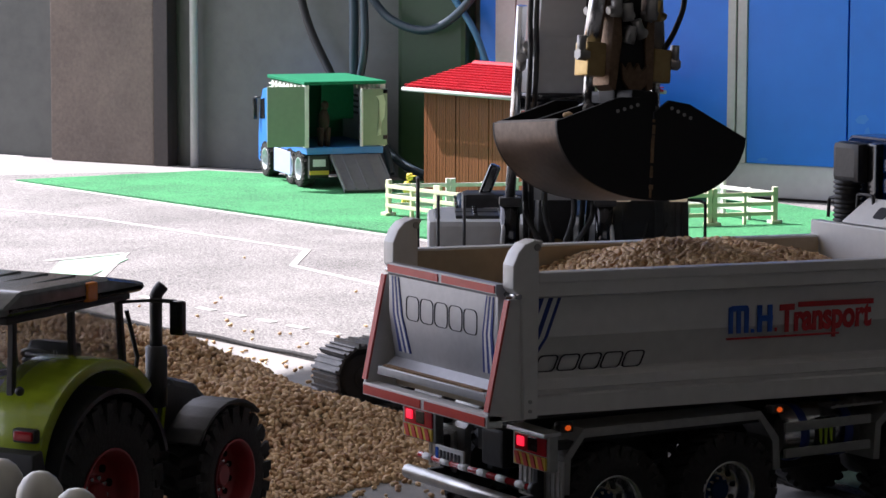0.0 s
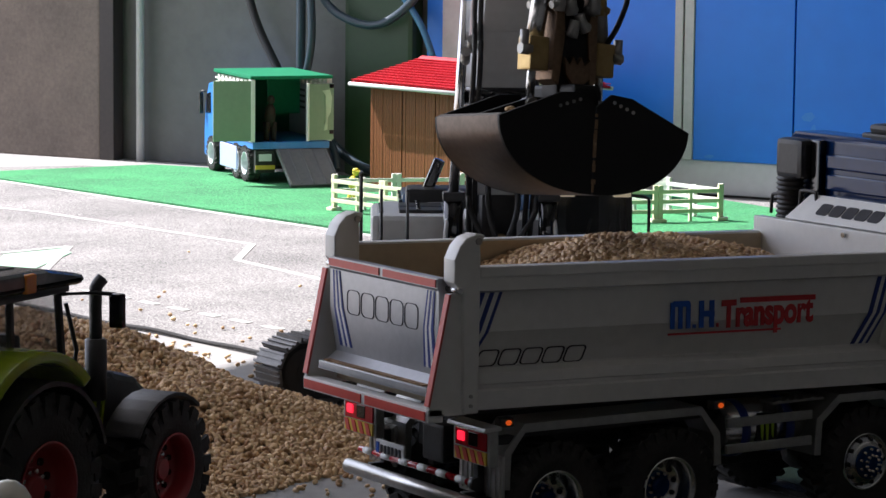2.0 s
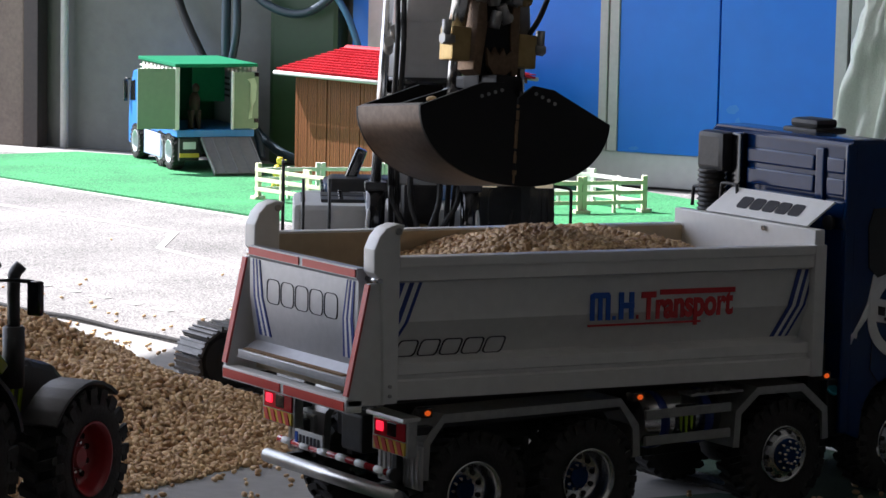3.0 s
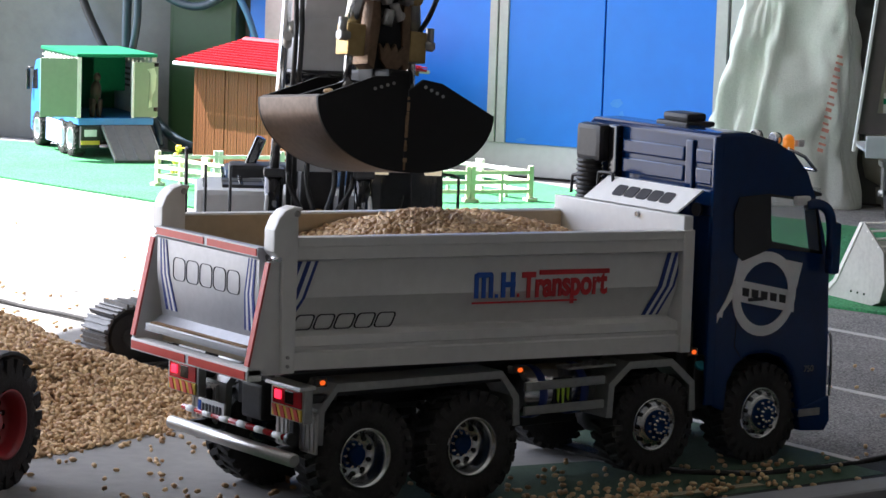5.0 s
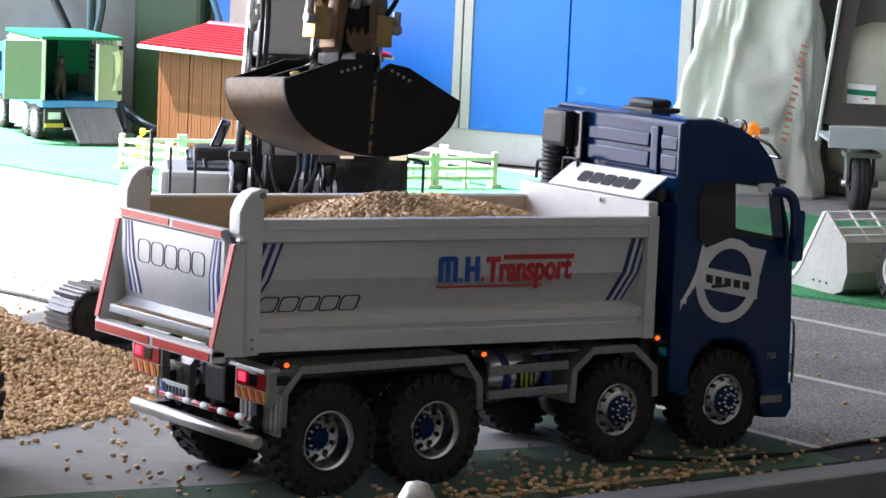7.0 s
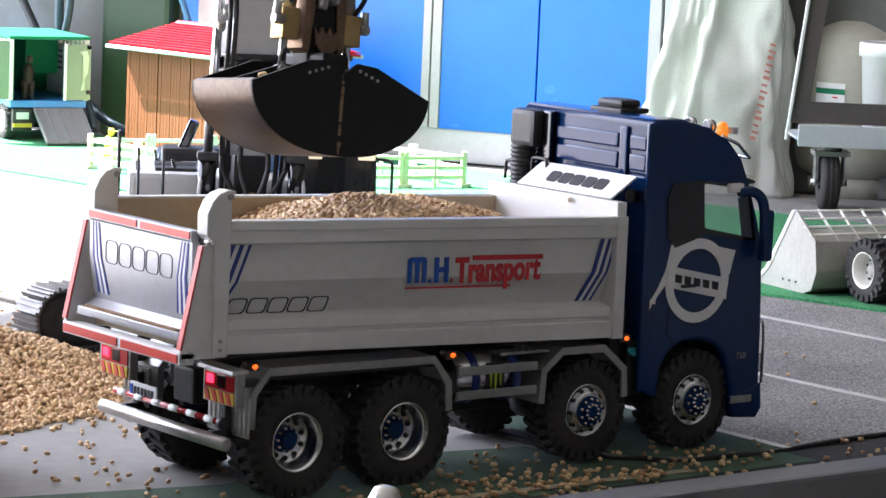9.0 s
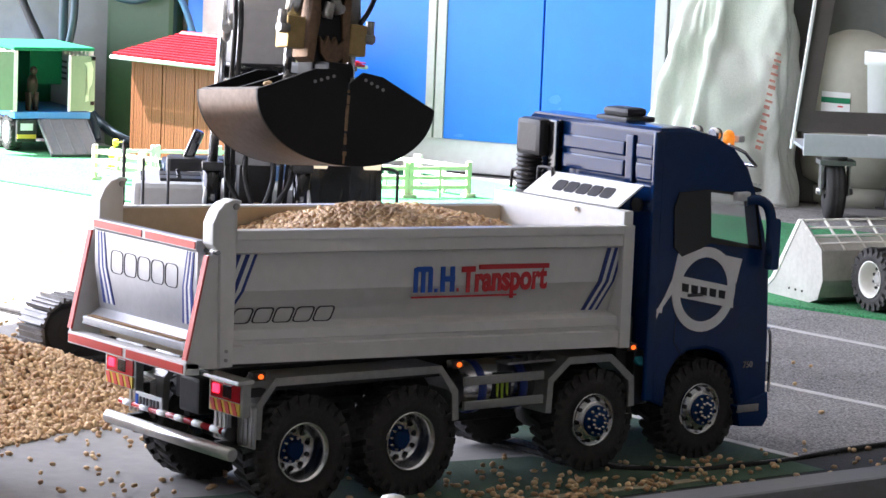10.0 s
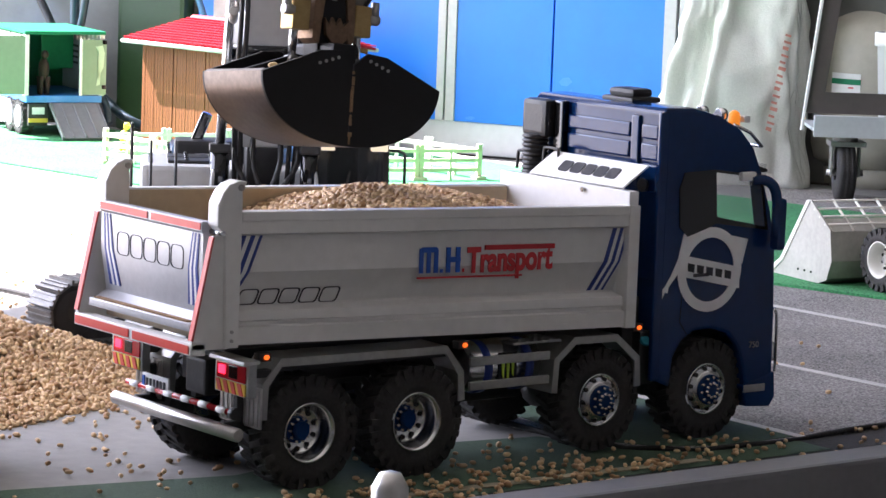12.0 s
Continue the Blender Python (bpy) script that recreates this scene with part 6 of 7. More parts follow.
# ---- the farm: hut, fence, livestock truck, figures ----
def build_hut():
    L, D = 0.252, 0.275          # gable side, long side
    hut = thing("farm_hut", "model wooden hut with a red tiled roof", "hut", pose(1.452, 2.165, 0.0075, 0, 0, 6))
    he, hr = 0.178, 0.207
    part("plinth", bx((0.0, 0.0, 0.0), (L, D, 0.006), 0.001), M_CREAM, hut)
    part("gable_wall", prism([(0.012, 0.006), (L - 0.012, 0.006), (L - 0.012, he), (L / 2, hr - 0.006), (0.012, he)], 0.004, 0.010, "y"), M_CREAM, hut, "beige gable wall")
    part("gable_wall", prism([(0.012, 0.006), (L - 0.012, 0.006), (L - 0.012, he), (L / 2, hr - 0.006), (0.012, he)], D - 0.010, D - 0.004, "y"), M_CREAM, hut, "beige gable wall")
    part("gable_trim", prism([(-0.02, he - 0.012), (L / 2, hr - 0.012), (L + 0.02, he - 0.012), (L + 0.02, he - 0.004), (L / 2, hr - 0.003), (-0.02, he - 0.004)], -0.002, 0.003, "y"), M_WOOD, hut)
    for x in (0.0, L - 0.014):
        for y in ((0.0,) if x == 0.0 else (0.0, D - 0.014)):
            part("corner_post", bx((x, y, 0.006), (x + 0.014, y + 0.014, he), 0.001), M_REDPOST, hut, "dark red corner post")
    wall = part("board_wall", bx((0.006, 0.014, 0.006), (0.011, D, he)), M_DARK, hut, "brown boarded wall")
    for k in range(3):
        y0 = 0.0150 + k * 0.0866
        for j in range(10):
            part("board", bx((0.0012 + 0.0002 * (j % 3), y0 + j * 0.00845, 0.008), (0.0060, y0 + j * 0.00845 + 0.0081, he - 0.002), 0.0006), M_WOOD, wall)
    part("board_wall", bx((L - 0.011, 0.014, 0.006), (L - 0.006, D - 0.014, he)), M_WOOD, hut, "brown boarded wall")
    slope = math.atan2(hr - he + 0.004, L / 2 + 0.022)
    for s in (0, 1):
        run = (L / 2 + 0.022) / math.cos(slope)
        m = Matrix.Translation((L / 2, 0, hr + 0.002)) @ (Matrix.Rotation(slope, 4, "Y") if s else Matrix.Rotation(math.pi - slope, 4, "Y"))
        sign = 1 if s else -1
        base = bx((0, -0.020, -0.002), (run, D + 0.020, 0.002))
        base.transform(m)
        ro = part("roof_slope", base, M_ROOFRED, hut, "red tiled roof slope")
        rows, cols = 11, 30
        bms = []
        for i in range(rows):
            for j in range(cols):
                y = -0.020 + (D + 0.040) * j / cols
                xx = run * i / rows
                t = bx((xx, y + 0.0013, 0.0), (xx + run / rows + 0.001, y + (D + 0.04) / cols - 0.0013, 0.0035))
                for v in t.verts:
                    up_face = v.co.z > 0.001
                    v.co.z = (0.0020 + (v.co.x - xx) / (run / rows) * 0.0025 + (0.0018 if up_face else 0)) * sign if not s else (0.0020 + (v.co.x - xx) / (run / rows) * 0.0025 + (0.0018 if up_face else 0))
                bms.append(t)
        tiles = join(*bms)
        tiles.transform(m)
        bmesh.ops.recalc_face_normals(tiles, faces=tiles.faces[:])
        tt = part("tiles", tiles, M_ROOFRED, ro)
        tt["kind"] = "stuff"
        gut = cyl((-0.026 if not s else L + 0.026, -0.020, he - 0.004), (-0.026 if not s else L + 0.026, D + 0.02, he - 0.004), 0.0035, 8)
        part("eave_edge", gut, M_FRAME, hut, "pale eave strip")
    part("ridge_cap", prism([(L / 2 - 0.010, hr + 0.003), (L / 2, hr + 0.010), (L / 2 + 0.010, hr + 0.003)], -0.020, D + 0.020, "y", 0.0008), M_ROOFRED, hut)


build_hut()


def build_fence():
    def run(points, mat, label):
        for a, b in zip(points, points[1:]):
            a, b = Vector((*a, 0)), Vector((*b, 0))
            d = b - a
            length = d.length
            panel = thing("fence_panel", label, "fence", Matrix.Translation((a.x, a.y, 0.0075)) @ Matrix.Rotation(math.atan2(d.y, d.x), 4, "Z"), "fence round the paddock")
            for x in (0.004, length / 2, length - 0.004):
                big = x != length / 2
                part("post", bx((x - (0.0035 if big else 0.0022), -0.003, 0.0), (x + (0.0035 if big else 0.0022), 0.003, 0.056 if big else 0.050), 0.0006), mat, panel)
                if big:
                    part("foot", bx((x - 0.007, -0.010, 0.0), (x + 0.007, 0.010, 0.005), 0.001), mat, panel)
            for z in (0.016, 0.031, 0.046):
                part("rail", bx((0.0, -0.0035, z - 0.003), (length, -0.001, z + 0.003), 0.0005), mat, panel)
    run([(1.190, 2.165), (1.285, 2.130), (1.378, 2.092), (1.480, 2.075), (1.590, 2.005), (1.632, 1.890), (1.642, 1.765)], M_FENCE, "white plastic post and rail fence panel")
    run([(1.190, 2.165), (1.205, 2.040), (1.225, 1.920), (1.330, 1.878), (1.432, 1.830), (1.538, 1.790), (1.642, 1.765)], M_FENCEY, "cream plastic post and rail fence panel")


build_fence()


def build_figures():
    def cow(m, label):
        body = join(ball((0, 0, 0.036), 0.016, 2, (1.75, 0.85, 0.95)), ball((0.030, 0, 0.045), 0.008, 2, (1.0, 0.9, 1.2)), ball((0.041, 0, 0.047), 0.0062, 2, (1.6, 0.8, 0.85)),
                    *[cyl((x, y, 0), (x, y, 0.03), 0.0032, 8, 0.0045) for x in (-0.019, 0.018) for y in (-0.007, 0.007)], cyl((-0.028, 0, 0.042), (-0.031, 0, 0.018), 0.0014, 6),
                    cyl((0.037, -0.004, 0.052), (0.036, -0.010, 0.055), 0.0016, 6), cyl((0.037, 0.004, 0.052), (0.036, 0.010, 0.055), 0.0016, 6))
        solo("toy_cow", body, M_HIDE, label, "toy cow", m)
    cow(pose(1.50, 1.94, 0.0075, 0, 0, 160), "dark brown toy cow in the paddock")
    cow(pose(1.40, 1.97, 0.0075, 0, 0, 35), "dark brown toy cow in the paddock")
    fig = join(cyl((0.004, 0.004, 0), (0.0, 0.003, 0.024), 0.0036, 10), cyl((-0.006, -0.004, 0), (0.0, -0.003, 0.024), 0.0036, 10), ball((0.001, 0, 0.034), 0.0085, 2, (0.8, 1.0, 1.35)), ball((0.006, 0, 0.0505), 0.0056, 2),
               cyl((0.003, -0.008, 0.040), (0.012, -0.009, 0.026), 0.0026, 8), cyl((0.003, 0.008, 0.040), (0.012, 0.009, 0.026), 0.0026, 8), cyl((0.006, 0, 0.052), (0.006, 0, 0.0575), 0.0058, 12, 0.004), bx((0.008, -0.005, 0.0525), (0.016, 0.005, 0.0540), 0.0008))
    solo("toy_figure", fig, M_FIGYEL, "small yellow toy figure beside the fence", "toy figure", pose(1.262, 2.225, 0.0075, 0, 0, -60))


build_figures()


def build_far_truck():
    # x forward, y left; the rear corner is the origin
    ft = thing("livestock_truck", "model livestock truck, blue cab, green box, open rear doors and ramp", "truck", pose(1.352, 2.575, 0.0075, 0, 0, 77.5))
    hw, L = 0.068, 0.215
    zb, zt = 0.070, 0.176
    part("bed", bx((-0.004, -hw, zb - 0.012), (L, hw, zb), 0.001), M_FARBLUE, ft, "blue load bed edge")
    for s in (-1, 1):
        y = s * hw
        sd = part("side_wall", bx((0.0, y - 0.002, zb), (L, y + 0.002, zt - 0.016), 0.0008), M_FARGREEN, ft, "green slatted side wall")
        for k in range(9):
            part("upper_slat", bx((0.004 + 0.023 * k, y - 0.0025, zt - 0.016), (0.016 + 0.023 * k, y + 0.0025, zt - 0.002), 0.0006), M_FENCE, sd)
        for z in (zt - 0.0165, zt - 0.009):
            part("slat_rail", bx((0.0, y - 0.003, z - 0.0012), (L, y + 0.003, z + 0.0012)), M_FENCE, sd)
        for k in range(6):
            part("vent_slat", bx((0.165, y - 0.0035, zb + 0.02 + 0.012 * k), (0.205, y + 0.0035, zb + 0.026 + 0.012 * k), 0.0005), M_FENCE, sd)
        part("frame_post", bx((-0.002, y - 0.0045, zb), (0.006, y + 0.0045, zt), 0.0008), M_FENCE, ft)
        part("skirt", bx((0.085, y - 0.003, 0.016), (0.185, y + 0.003, zb - 0.014), 0.001), M_SKIRT, ft, "pale blue side skirt")
    part("front_wall", bx((L - 0.004, -hw, zb), (L, hw, zt)), M_FARGREEN, ft)
    lin = part("inner_lining", bx((0.006, -hw + 0.0022, zb + 0.001), (L - 0.005, -hw + 0.0045, zt - 0.018), 0.0004), M_PALEGREY, ft, "pale inner lining with slots")
    for k in range(3):
        for j in range(4):
            part("slot", bx((0.030 + 0.045 * k, -hw + 0.0044, zb + 0.046 + 0.010 * j), (0.058 + 0.045 * k, -hw + 0.0052, zb + 0.050 + 0.010 * j)), M_BLACK, lin)
    part("inner_partition", bx((0.10, -hw + 0.02, zb + 0.04), (0.104, 0.01, zt - 0.002)), M_FARGREEN, ft)
    part("roof", bx((-0.006, -hw - 0.005, zt), (L + 0.004, hw + 0.005, zt + 0.006), 0.0015), M_FARGREEN, ft, "green roof with pale edge")
    # doors folded back along the sides
    d1 = part("rear_door", turn(bx((-0.0020, 0.0, zb + 0.002), (0.0020, 0.068, zt - 0.002), 0.0008), Matrix.Translation((-0.004, hw, 0)) @ Matrix.Rotation(radians(-6), 4, "Z")), M_OLIVE, ft, "olive open rear door with white edge")
    part("door_edge", turn(bx((-0.003, -0.003, zb + 0.001), (0.003, 0.004, zt - 0.001), 0.0006), Matrix.Translation((-0.004, hw, 0))), M_FENCE, d1)
    d2 = part("rear_door", turn(bx((-0.0020, -0.006, zb + 0.002), (0.0020, 0.040, zt - 0.008), 0.0008), Matrix.Translation((-0.006, -hw, 0)) @ Matrix.Rotation(radians(8), 4, "Z")), M_OLIVE, ft, "olive open rear door with a pale plain shape")
    part("door_edge", turn(bx((-0.003, 0.040, zb + 0.001), (0.003, 0.0435, zt - 0.007), 0.0006), Matrix.Translation((-0.006, -hw, 0)) @ Matrix.Rotation(radians(8), 4, "Z")), M_FENCE, d2)
    shape = [(0.006, 0.090), (0.010, 0.148), (0.016, 0.156), (0.002, 0.158), (-0.002, 0.145), (0.0, 0.120), (0.012, 0.098), (0.013, 0.088)]
    part("plain_shape", turn(prism(shape, -0.0030, -0.0022, "x"), Matrix.Translation((-0.006, -hw, 0)) @ Matrix.Rotation(radians(8), 4, "Z")), M_PALEGREEN, d2)
    for z in (0.082, 0.160):
        part("hinge", bx((-0.0095, -hw - 0.006, z), (-0.002, -hw + 0.002, z + 0.007), 0.0008), M_GLOSSBLACK, d2)
    rp = part("ramp", turn(bx((-0.098, -0.044, -0.0025), (0.0, 0.044, 0.0025), 0.001), Matrix.Translation((-0.006, -0.016, zb - 0.014)) @ Matrix.Rotation(radians(-33), 4, "Y")), M_RAMP, ft, "grey folding loading ramp")
    for y in (-0.044, -0.022, 0.0, 0.022, 0.041):
        part("ramp_rib", turn(bx((-0.096, y, 0.0025), (-0.002, y + 0.003, 0.0045), 0.0005), Matrix.Translation((-0.006, -0.016, zb - 0.014)) @ Matrix.Rotation(radians(-33), 4, "Y")), M_STEEL if y == 0.041 else M_RAMP, rp)
    part("chassis", bx((0.0, -0.025, 0.030), (0.29, 0.025, zb - 0.012), 0.002), M_BLACK, ft)
    rl = part("rear_panel", bx((-0.006, 0.030, 0.018), (0.004, 0.064, 0.056), 0.001), M_BLACK, ft, "dark rear light panel with plain plate")
    part("plate", bx((-0.0075, 0.036, 0.038), (-0.006, 0.058, 0.050)), M_WHITETAPE, rl)
    part("hazard_plate", bx((-0.0078, 0.030, 0.024), (-0.006, 0.064, 0.031)), M_YELLOW, rl)
    ws = wheel_meshes(0.0300, 0.022, 0.0190, True, M_PALEGREY, M_PALEGREY, 20, None, 0.5, 0.0012)
    for x in (0.040, 0.092, 0.245):
        put_wheel(ft, ws, pose(x, -hw - 0.001, 0.0312))
        put_wheel(ft, ws, pose(x, hw + 0.001, 0.0312, 0, 0, 180))
    cab = part("cab", prism([(0.226, 0.030), (0.226, 0.150), (0.240, 0.158), (0.268, 0.154), (0.288, 0.120), (0.296, 0.070), (0.296, 0.025), (0.270, 0.022), (0.262, 0.055), (0.230, 0.055)], -hw, hw, "y", 0.004), M_FARBLUE, ft, "bright blue truck cab")
    for s in (-1, 1):
        part("window", prism([(0.250, 0.102), (0.282, 0.100), (0.276, 0.134), (0.252, 0.138)], s * (hw + 0.0004) - 0.0006, s * (hw + 0.0004) + 0.0006, "y"), M_GLOSSBLACK, cab)
        part("mirror", bx((0.284, s * (hw + 0.008) - 0.004, 0.098), (0.290, s * (hw + 0.008) + 0.004, 0.136), 0.002), M_GLOSSBLACK, cab)
        part("mirror_arm", tube([(0.282, s * hw, 0.137), (0.287, s * (hw + 0.008), 0.138)], 0.0015, 6), M_BLACK, cab)
    bm = join(ball((0.0, 0, 0.044), 0.014, 2, (0.9, 0.7, 1.5)), ball((0.006, 0, 0.070), 0.008, 2, (1.2, 0.8, 1)), *[cyl((x, y, 0), (x, y, 0.032), 0.003, 8, 0.005) for x in (-0.006, 0.006) for y in (-0.006, 0.006)])
    solo("toy_calf", bm, M_HIDE, "brown toy animal standing in the livestock box", "toy animal", pose(1.352, 2.575, 0.0075, 0, 0, 77.5) @ pose(0.022, 0.030, zb, 0, 0, 180))


build_far_truck()


# ---- along the wall ----
def build_bag():
    bm, rings = bmesh.new(), []
    rng = random.Random(3)
    for i in range(70):
        z = 0.62 * i / 69
        t = i / 69
        row = []
        for k in range(110):
            a = 2 * math.pi * k / 110
            c, s = math.cos(a), math.sin(a)
            sx = math.copysign(abs(c) ** 0.55, c) * (0.135 - 0.035 * t + 0.012 * math.sin(5 * t + 1))
            sy = math.copysign(abs(s) ** 0.55, s) * (0.085 - 0.02 * t)
            f = noise.noise(Vector((a * 1.3, z * 5.0, 2.0))) * 0.024 + noise.noise(Vector((c * 3.0 + z * 2.0, s * 3.0, z * 9.0))) * 0.022 + noise.noise(Vector((c * 9, s * 9, z * 24))) * 0.008
            crease = 0.009 * (0.5 - abs(noise.noise(Vector((a * 2.2 + 1.5 * z, z * 9.0, 7.0))))) + 0.006 * (0.5 - abs(noise.noise(Vector((a * 5.0 - 6 * z, z * 15.0, 3.0)))))
            fold = crease - 0.012 + 0.012 * math.exp(-((a - 4.5 - 0.9 * (t - 0.4)) / 0.10) ** 2) - 0.010 * math.exp(-((a - 5.0 + 0.6 * t) / 0.12) ** 2)
            k2 = 1 + (f + fold) / 0.10 * (0.3 + 0.7 * min(1, t * 6))
            row.append(bm.verts.new((sx * k2, sy * k2, z)))
        rings.append(row)
    for a, b in zip(rings, rings[1:]):
        for k in range(110):
            bm.faces.new((a[k], a[(k + 1) % 110], b[(k + 1) % 110], b[k])).smooth = True
    bm.faces.new(rings[0][::-1])
    bm.faces.new(rings[-1])
    bag = thing("big_bag", "creased white woven plastic bag standing against the wall", "bag", pose(2.065, 1.635, 0.0, 0, 0, -33) @ Matrix.Diagonal((0.85, 0.85, 1, 1)))
    part("sack", bm, M_BAG, bag)
    # faded print, as plain strokes
    for k in range(15):
        z = 0.096 + 0.0108 * k
        x = 0.046 + 0.0022 * k
        part("print_stroke", turn(bx((-0.0070, -0.0006, -0.0012), (0.0040 + 0.003 * (k % 2), 0.0006, 0.0026 + 0.002 * (k % 3 == 0))), Matrix.Translation((x, -0.1015 + 0.0007 * k, z)) @ Matrix.Rotation(radians(14), 4, "Y")), M_BAGTEXT, bag)


build_bag()


def build_trolley():
    # x to the side, y away
    tr = thing("service_trolley", "brown-grey sheet metal trolley frame on a rubber castor", "trolley", pose(2.030, 1.342, 0.0, 0, 0, -36.9))
    tray = part("tray", join(bx((-0.056, -0.004, 0.112), (0.34, 0.150, 0.117), 0.001), bx((-0.056, -0.010, 0.104), (0.34, -0.004, 0.138), 0.0015)), M_PALEGREY, tr, "pale grey tray with front lip")
    outer = [(-0.070, 0.139), (-0.045, 0.345), (-0.010, 0.62), (0.33, 0.62), (0.33, 0.139)]
    inner = [(-0.038, 0.172), (-0.006, 0.43), (0.012, 0.56), (0.29, 0.56), (0.29, 0.172)]
    part("frame_panel", cut(prism(outer, 0.012, 0.018, "y"), prism(inner, 0.0, 0.03, "y")), M_TROLLEY, tr, "brown-grey metal frame with a large opening")
    part("edge_strip", prism([(-0.0735, 0.112), (-0.0700, 0.112), (-0.0450, 0.345), (-0.0100, 0.62), (-0.0140, 0.62), (-0.0490, 0.345)], 0.008, 0.020, "y"), M_WHITETAPE, tr, "white edge strip")
    fork = part("castor", join(bx((-0.026, 0.010, 0.088), (0.030, 0.060, 0.096), 0.001), cyl((0.0, 0.034, 0.094), (0.0, 0.034, 0.113), 0.020, 20), bx((-0.022, 0.022, 0.040), (-0.019, 0.048, 0.092), 0.0008), bx((0.021, 0.022, 0.040), (0.024, 0.048, 0.092), 0.0008), cyl((-0.027, 0.034, 0.046), (0.030, 0.034, 0.046), 0.005, 12)), M_STEEL, tr, "steel castor fork")
    spin = Matrix.Translation((0.001, 0.034, 0.046)) @ Matrix.Rotation(radians(90), 4, "Y")
    part("castor_wheel", lathe([(0.012, -0.014), (0.034, -0.015), (0.042, -0.013), (0.0455, -0.006), (0.0440, -0.004), (0.0455, -0.002), (0.0455, 0.002), (0.0440, 0.004), (0.0455, 0.006), (0.042, 0.013), (0.034, 0.015), (0.012, 0.014)], 36, spin), M_RUBBER, fork, "grooved black rubber wheel")
    solo_m = pose(2.030, 1.342, 0.0, 0, 0, -36.9)
    bucket = thing("plastic_bucket", "white plastic bucket standing on the trolley tray", "bucket", solo_m @ pose(0.103, 0.075, 0.117))
    part("shell", lathe([(0, 0), (0.046, 0), (0.054, 0.125), (0.0585, 0.126), (0.0590, 0.146), (0.056, 0.148), (0.053, 0.146), (0.052, 0.128), (0.044, 0.006), (0, 0.006)], 32), M_WHITE, bucket)
    # gas bottles
    for k, (x, y) in enumerate(((2.292, 1.545), (2.49, 1.30))):
        gb = thing("gas_bottle", "grey-green steel gas bottle standing by the wall", "gas bottle", pose(x, y, 0.0), group="gas bottles by the wall")
        part("foot_ring", lathe([(0.085, 0.0), (0.090, 0.0), (0.092, 0.030), (0.086, 0.032)], 32), M_CYL, gb)
        part("body", lathe([(0, 0.022), (0.07, 0.022), (0.105, 0.045), (0.110, 0.07), (0.110, 0.225), (0.100, 0.262), (0.07, 0.288), (0.03, 0.300), (0, 0.302)], 40), M_CYL, gb)
        part("collar", lathe([(0.050, 0.285), (0.054, 0.285), (0.054, 0.375), (0.050, 0.375)], 28), M_CYL, gb)
        part("valve", join(cyl((0, 0, 0.30), (0, 0, 0.335), 0.010, 12), cyl((0, -0.02, 0.325), (0, 0.012, 0.325), 0.008, 12), cyl((0, 0, 0.335), (0, 0, 0.35), 0.016, 14)), M_BRASS, gb)
        if k == 0:
            def wrap(x0, x1, z0, z1, off):
                b = bmesh.new()
                n = 8
                c0 = math.atan2(-0.80, -0.60)
                rows = []
                for j in range(n + 1):
                    a = c0 + (x0 + (x1 - x0) * j / n) / 0.110
                    rows.append([b.verts.new(((0.110 + o) * math.cos(a), (0.110 + o) * math.sin(a), z)) for o, z in ((0.0002, z0), (off, z0), (off, z1), (0.0002, z1))])
                for p, q in zip(rows, rows[1:]):
                    for i in range(4):
                        b.faces.new((p[i], p[(i + 1) % 4], q[(i + 1) % 4], q[i]))
                b.faces.new(rows[0][::-1])
                b.faces.new(rows[-1])
                bmesh.ops.recalc_face_normals(b, faces=b.faces[:])
                return b
            tag = part("sticker", wrap(-0.094, -0.042, 0.130, 0.188, 0.0008), M_WHITETAPE, gb, "white warning sticker with a green band")
            part("green_band", wrap(-0.094, -0.042, 0.170, 0.179, 0.0013), M_FARGREEN, tag)
            for a, b_ in ((-0.068, 0.155), (-0.058, 0.145), (-0.048, 0.155), (-0.058, 0.165)):
                part("diamond_edge", wrap(a - 0.0045, a + 0.0045, b_ - 0.0012, b_ + 0.0012, 0.0013), M_REDVINYL, tag)
            part("pictogram", wrap(-0.062, -0.054, 0.153, 0.157, 0.0013), M_GLOSSBLACK, tag)
            for j in range(3):
                part("text_bar", wrap(-0.090, -0.074, 0.137 + 0.004 * j, 0.1385 + 0.004 * j, 0.0012), M_GREYVINYL, tag)


build_trolley()


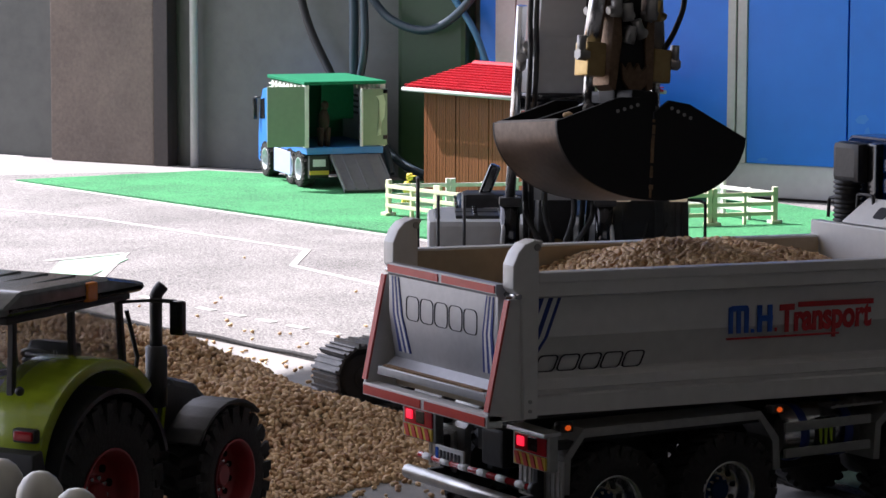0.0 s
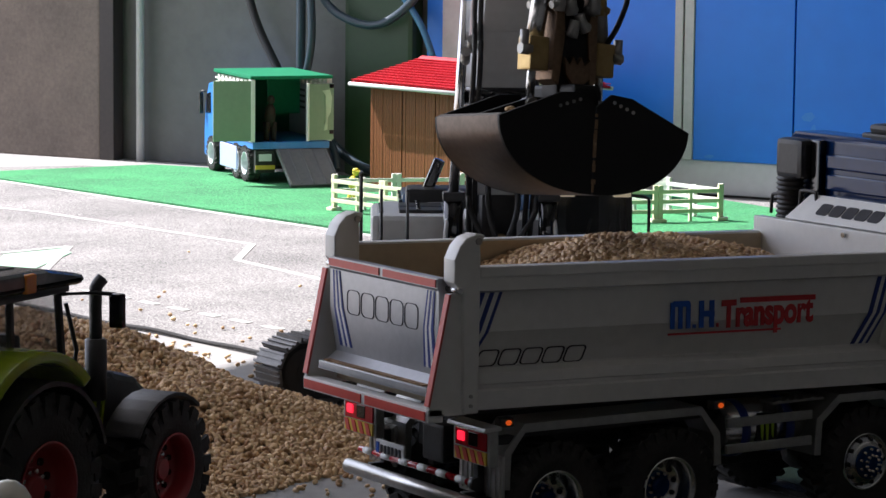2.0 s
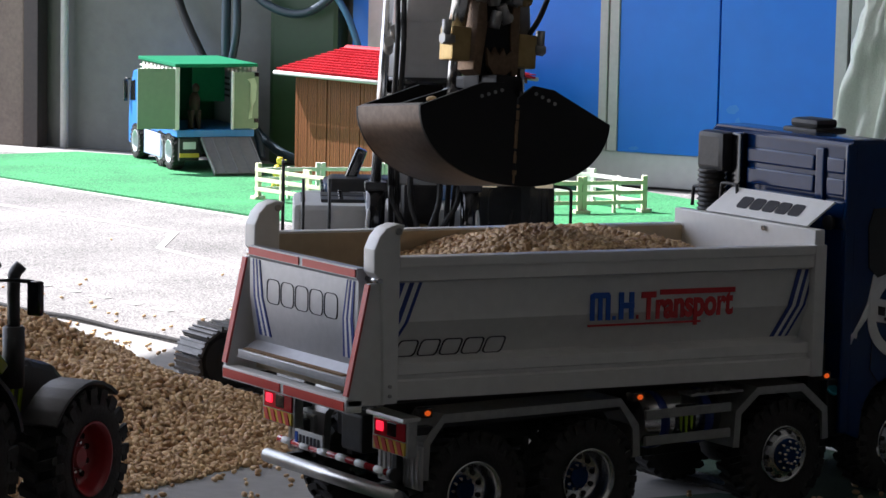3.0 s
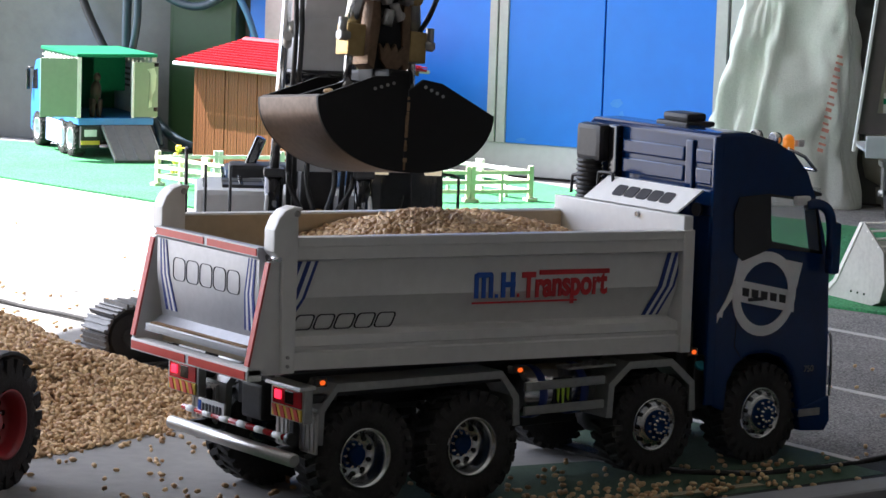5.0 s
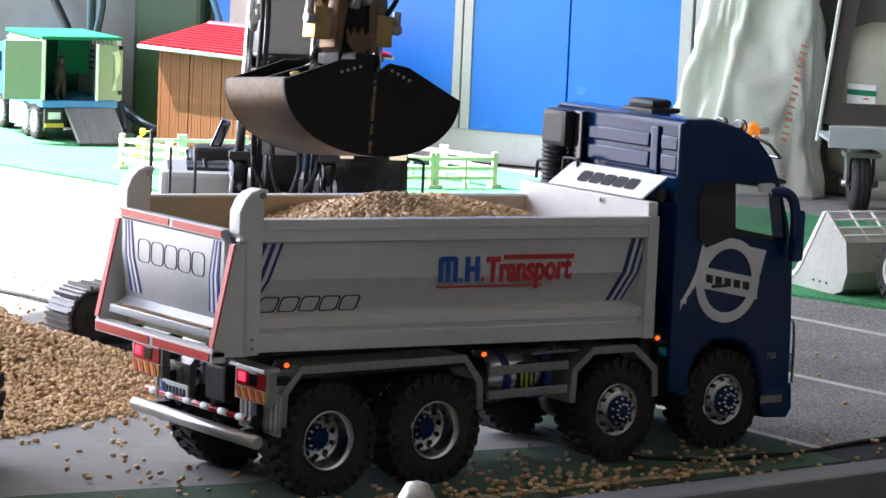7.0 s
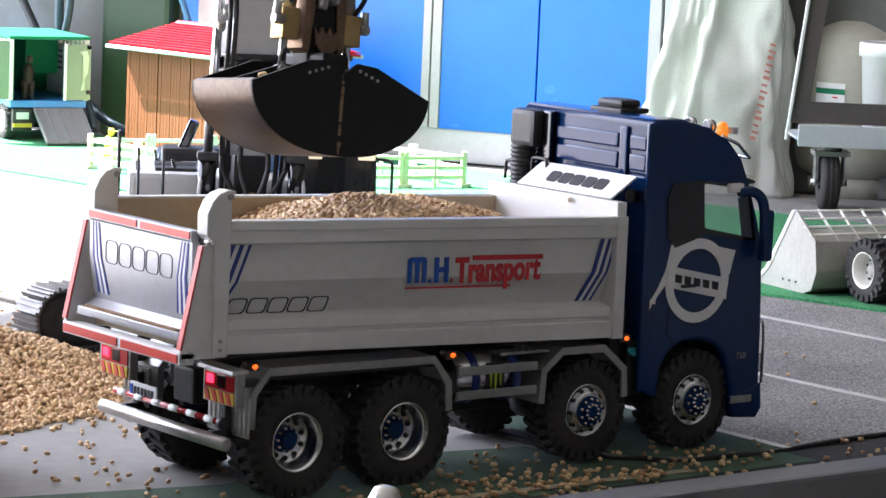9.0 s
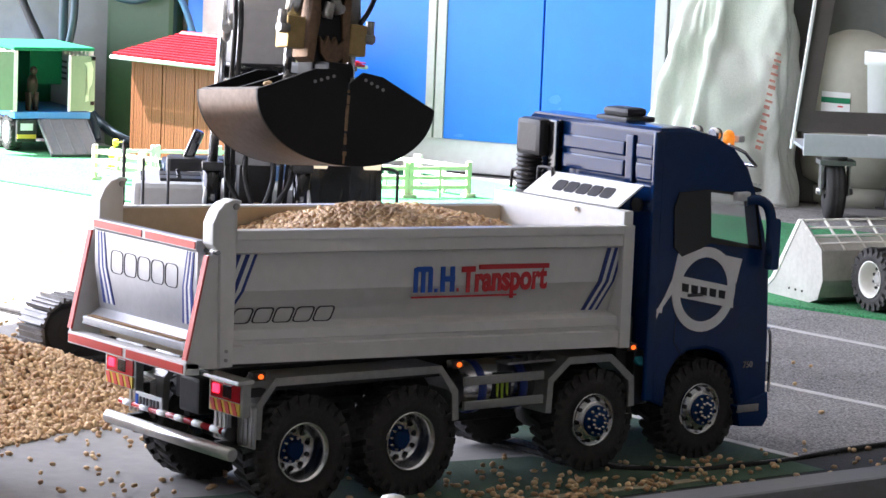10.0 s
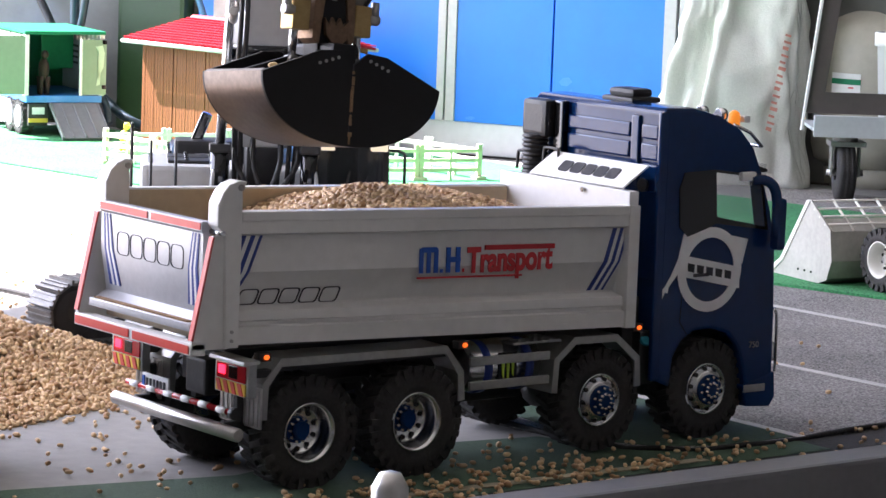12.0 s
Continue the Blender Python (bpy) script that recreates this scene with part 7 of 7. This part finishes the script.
def build_loader():
    # x along the bucket, y towards its cutting edge
    ld = thing("wheel_loader", "pale model wheel loader with a scuffed bucket on green carpet", "loader", pose(1.314, 0.655, 0.0075, 0, 0, -10))
    W = 0.17
    back = [(0.128, 0.0), (0.020, 0.0), (0.004, 0.008), (-0.004, 0.030), (0.002, 0.066), (0.020, 0.080), (0.022, 0.077), (0.006, 0.064), (0.0, 0.030), (0.007, 0.011), (0.021, 0.003), (0.128, 0.0025)]
    bk = part("bucket", prism(back, 0.003, W - 0.003, "x"), M_LOADER, ld, "scuffed pale loader bucket")
    plate = [(0.022, -0.0008), (0.003, 0.006), (-0.006, 0.030), (0.0, 0.068), (0.044, 0.100), (0.052, 0.100), (0.060, 0.078), (0.100, 0.020), (0.134, 0.003), (0.130, -0.0008)]
    for x in (0.0, W - 0.003):
        part("bucket_side", prism(plate, x, x + 0.003, "x", 0.0005), M_LOADER, bk, "pale bucket side plate")
    part("wear_strip", prism([(0.046, 0.0985), (0.052, 0.099), (0.104, 0.021), (0.130, 0.004), (0.118, 0.004), (0.097, 0.020)], -0.0012, 0.0, "x"), M_FENCE, bk)
    for k in range(6):
        x = 0.004 + k * (W - 0.008) / 5
        part("guard_bar", cyl((x, 0.002, 0.066), (x, 0.050, 0.099), 0.0017, 8), M_FENCE, bk, "white guard bar")
    for k in range(4):
        part("cross_bar", cyl((0.0, 0.012 + 0.012 * k, 0.0735 + 0.0082 * k), (W, 0.012 + 0.012 * k, 0.0735 + 0.0082 * k), 0.0015, 8), M_FENCE, bk)
    for k in range(3):
        part("side_bolt", cyl((-0.001, 0.036 + 0.014 * k, 0.012), (0.001, 0.036 + 0.014 * k, 0.012), 0.0015, 8), M_GLOSSBLACK, bk)
    ws = wheel_meshes(0.036, 0.034, 0.022, True, M_FENCE, M_STEEL, 20, None, 0.5, 0.003)
    put_wheel(ld, ws, pose(0.030, -0.062, 0.039, 0, 0, -90))
    put_wheel(ld, ws, pose(0.165, -0.062, 0.039, 0, 0, 90))
    part("axle", cyl((0.05, -0.062, 0.039), (0.145, -0.062, 0.039), 0.007, 12), M_BLACK, ld)
    part("front_frame", bx((0.066, -0.20, 0.030), (0.128, -0.03, 0.075), 0.006), M_LOADER, ld)
    for x in (0.070, 0.114):
        part("lift_arm", prism([(-0.002, 0.030), (0.0, 0.044), (-0.06, 0.090), (-0.16, 0.105), (-0.165, 0.092), (-0.07, 0.076)], x, x + 0.010, "x", 0.002), M_LOADER, ld)


build_loader()


def build_hoses():
    def on_wall(pts, r, mat, label):
        solo("hose", tube(curve_pts([tuple(WALL @ Vector(p)) for p in pts], 8), r, 10), mat, label, "hose")
    on_wall([(-0.90, -0.03, 0.50), (-0.86, -0.03, 0.30), (-0.80, -0.03, 0.18), (-0.76, -0.035, 0.12)], 0.008, M_HOSE, "dark hose hanging down the grey wall")
    on_wall([(-0.74, -0.06, 0.50), (-0.735, -0.06, 0.30), (-0.73, -0.06, 0.16), (-0.68, -0.06, 0.07), (-0.60, -0.07, 0.02), (-0.50, -0.09, 0.012)], 0.0085, M_HOSEBLUE, "dark blue garden hose hanging by the wall")
    on_wall([(-0.72, -0.05, 0.34), (-0.66, -0.055, 0.285), (-0.58, -0.05, 0.27), (-0.50, -0.05, 0.33), (-0.47, -0.05, 0.42)], 0.0075, M_HOSEBLUE, "looped dark blue garden hose by the wall")
    on_wall([(-0.60, -0.045, 0.50), (-0.56, -0.045, 0.36), (-0.50, -0.045, 0.27), (-0.47, -0.045, 0.20)], 0.006, mk("blue_cable", (0.05, 0.18, 0.32)), "blue cable hanging by the wall")
    on_wall([(-0.71, -0.08, 0.42), (-0.70, -0.08, 0.25), (-0.715, -0.08, 0.13), (-0.66, -0.08, 0.06), (-0.64, -0.09, 0.015)], 0.007, M_HOSEBLUE, "dark blue garden hose hanging by the wall")


build_hoses()


# ---- the barrier in front ----
def build_barrier():
    rail = thing("barrier_rail", "grey metal barrier rail in front of the play area", "barrier")
    part("rail", bx((0.05, -0.29, 0.012), (1.9, -0.25, 0.0495), 0.004), M_RAIL, rail)
    for x in (0.12, 0.8, 1.5):
        part("foot", bx((x, -0.30, 0.0), (x + 0.05, -0.24, 0.013), 0.002), M_BLACK, rail)
    rack = thing("knob_rack", "row of cream round knobs on a dark upright board", "knob rack")
    pts = [(-0.611, -0.479), (-0.615, -0.533), (-0.625, -0.594), (-0.631, -0.657), (-0.638, -0.720)]
    part("board", prism([(-0.584, -0.41), (-0.619, -0.41), (-0.658, -0.79), (-0.626, -0.79)], 0.0, 0.204, "z", 0.002), M_BLACK, rack, "dark upright board")
    for k, (x, y) in enumerate(pts):
        kn = part("knob", lathe([(0.0, 0.0225), (0.0040, 0.0216), (0.0077, 0.0188), (0.0103, 0.0145), (0.0112, 0.0100), (0.0105, 0.0055), (0.0080, 0.0010), (0.0058, -0.002), (0.0052, -0.009), (0.0, -0.009)], 28, Matrix.Translation((x, y, 0.211 + 0.0035 * k))), M_KNOB, rack, "cream round knob")
    bolt = thing("round_post", "short rounded metal post in front of the play area", "post", pose(-0.470, -0.862, 0))
    part("shaft", cyl((0, 0, 0), (0, 0, 0.205), 0.006, 16), M_STEEL, bolt)
    part("cap", lathe([(0.0, 0.234), (0.005, 0.2325), (0.0085, 0.226), (0.0085, 0.212), (0.006, 0.204), (0, 0.204)], 24), M_SATIN, bolt)


build_barrier()
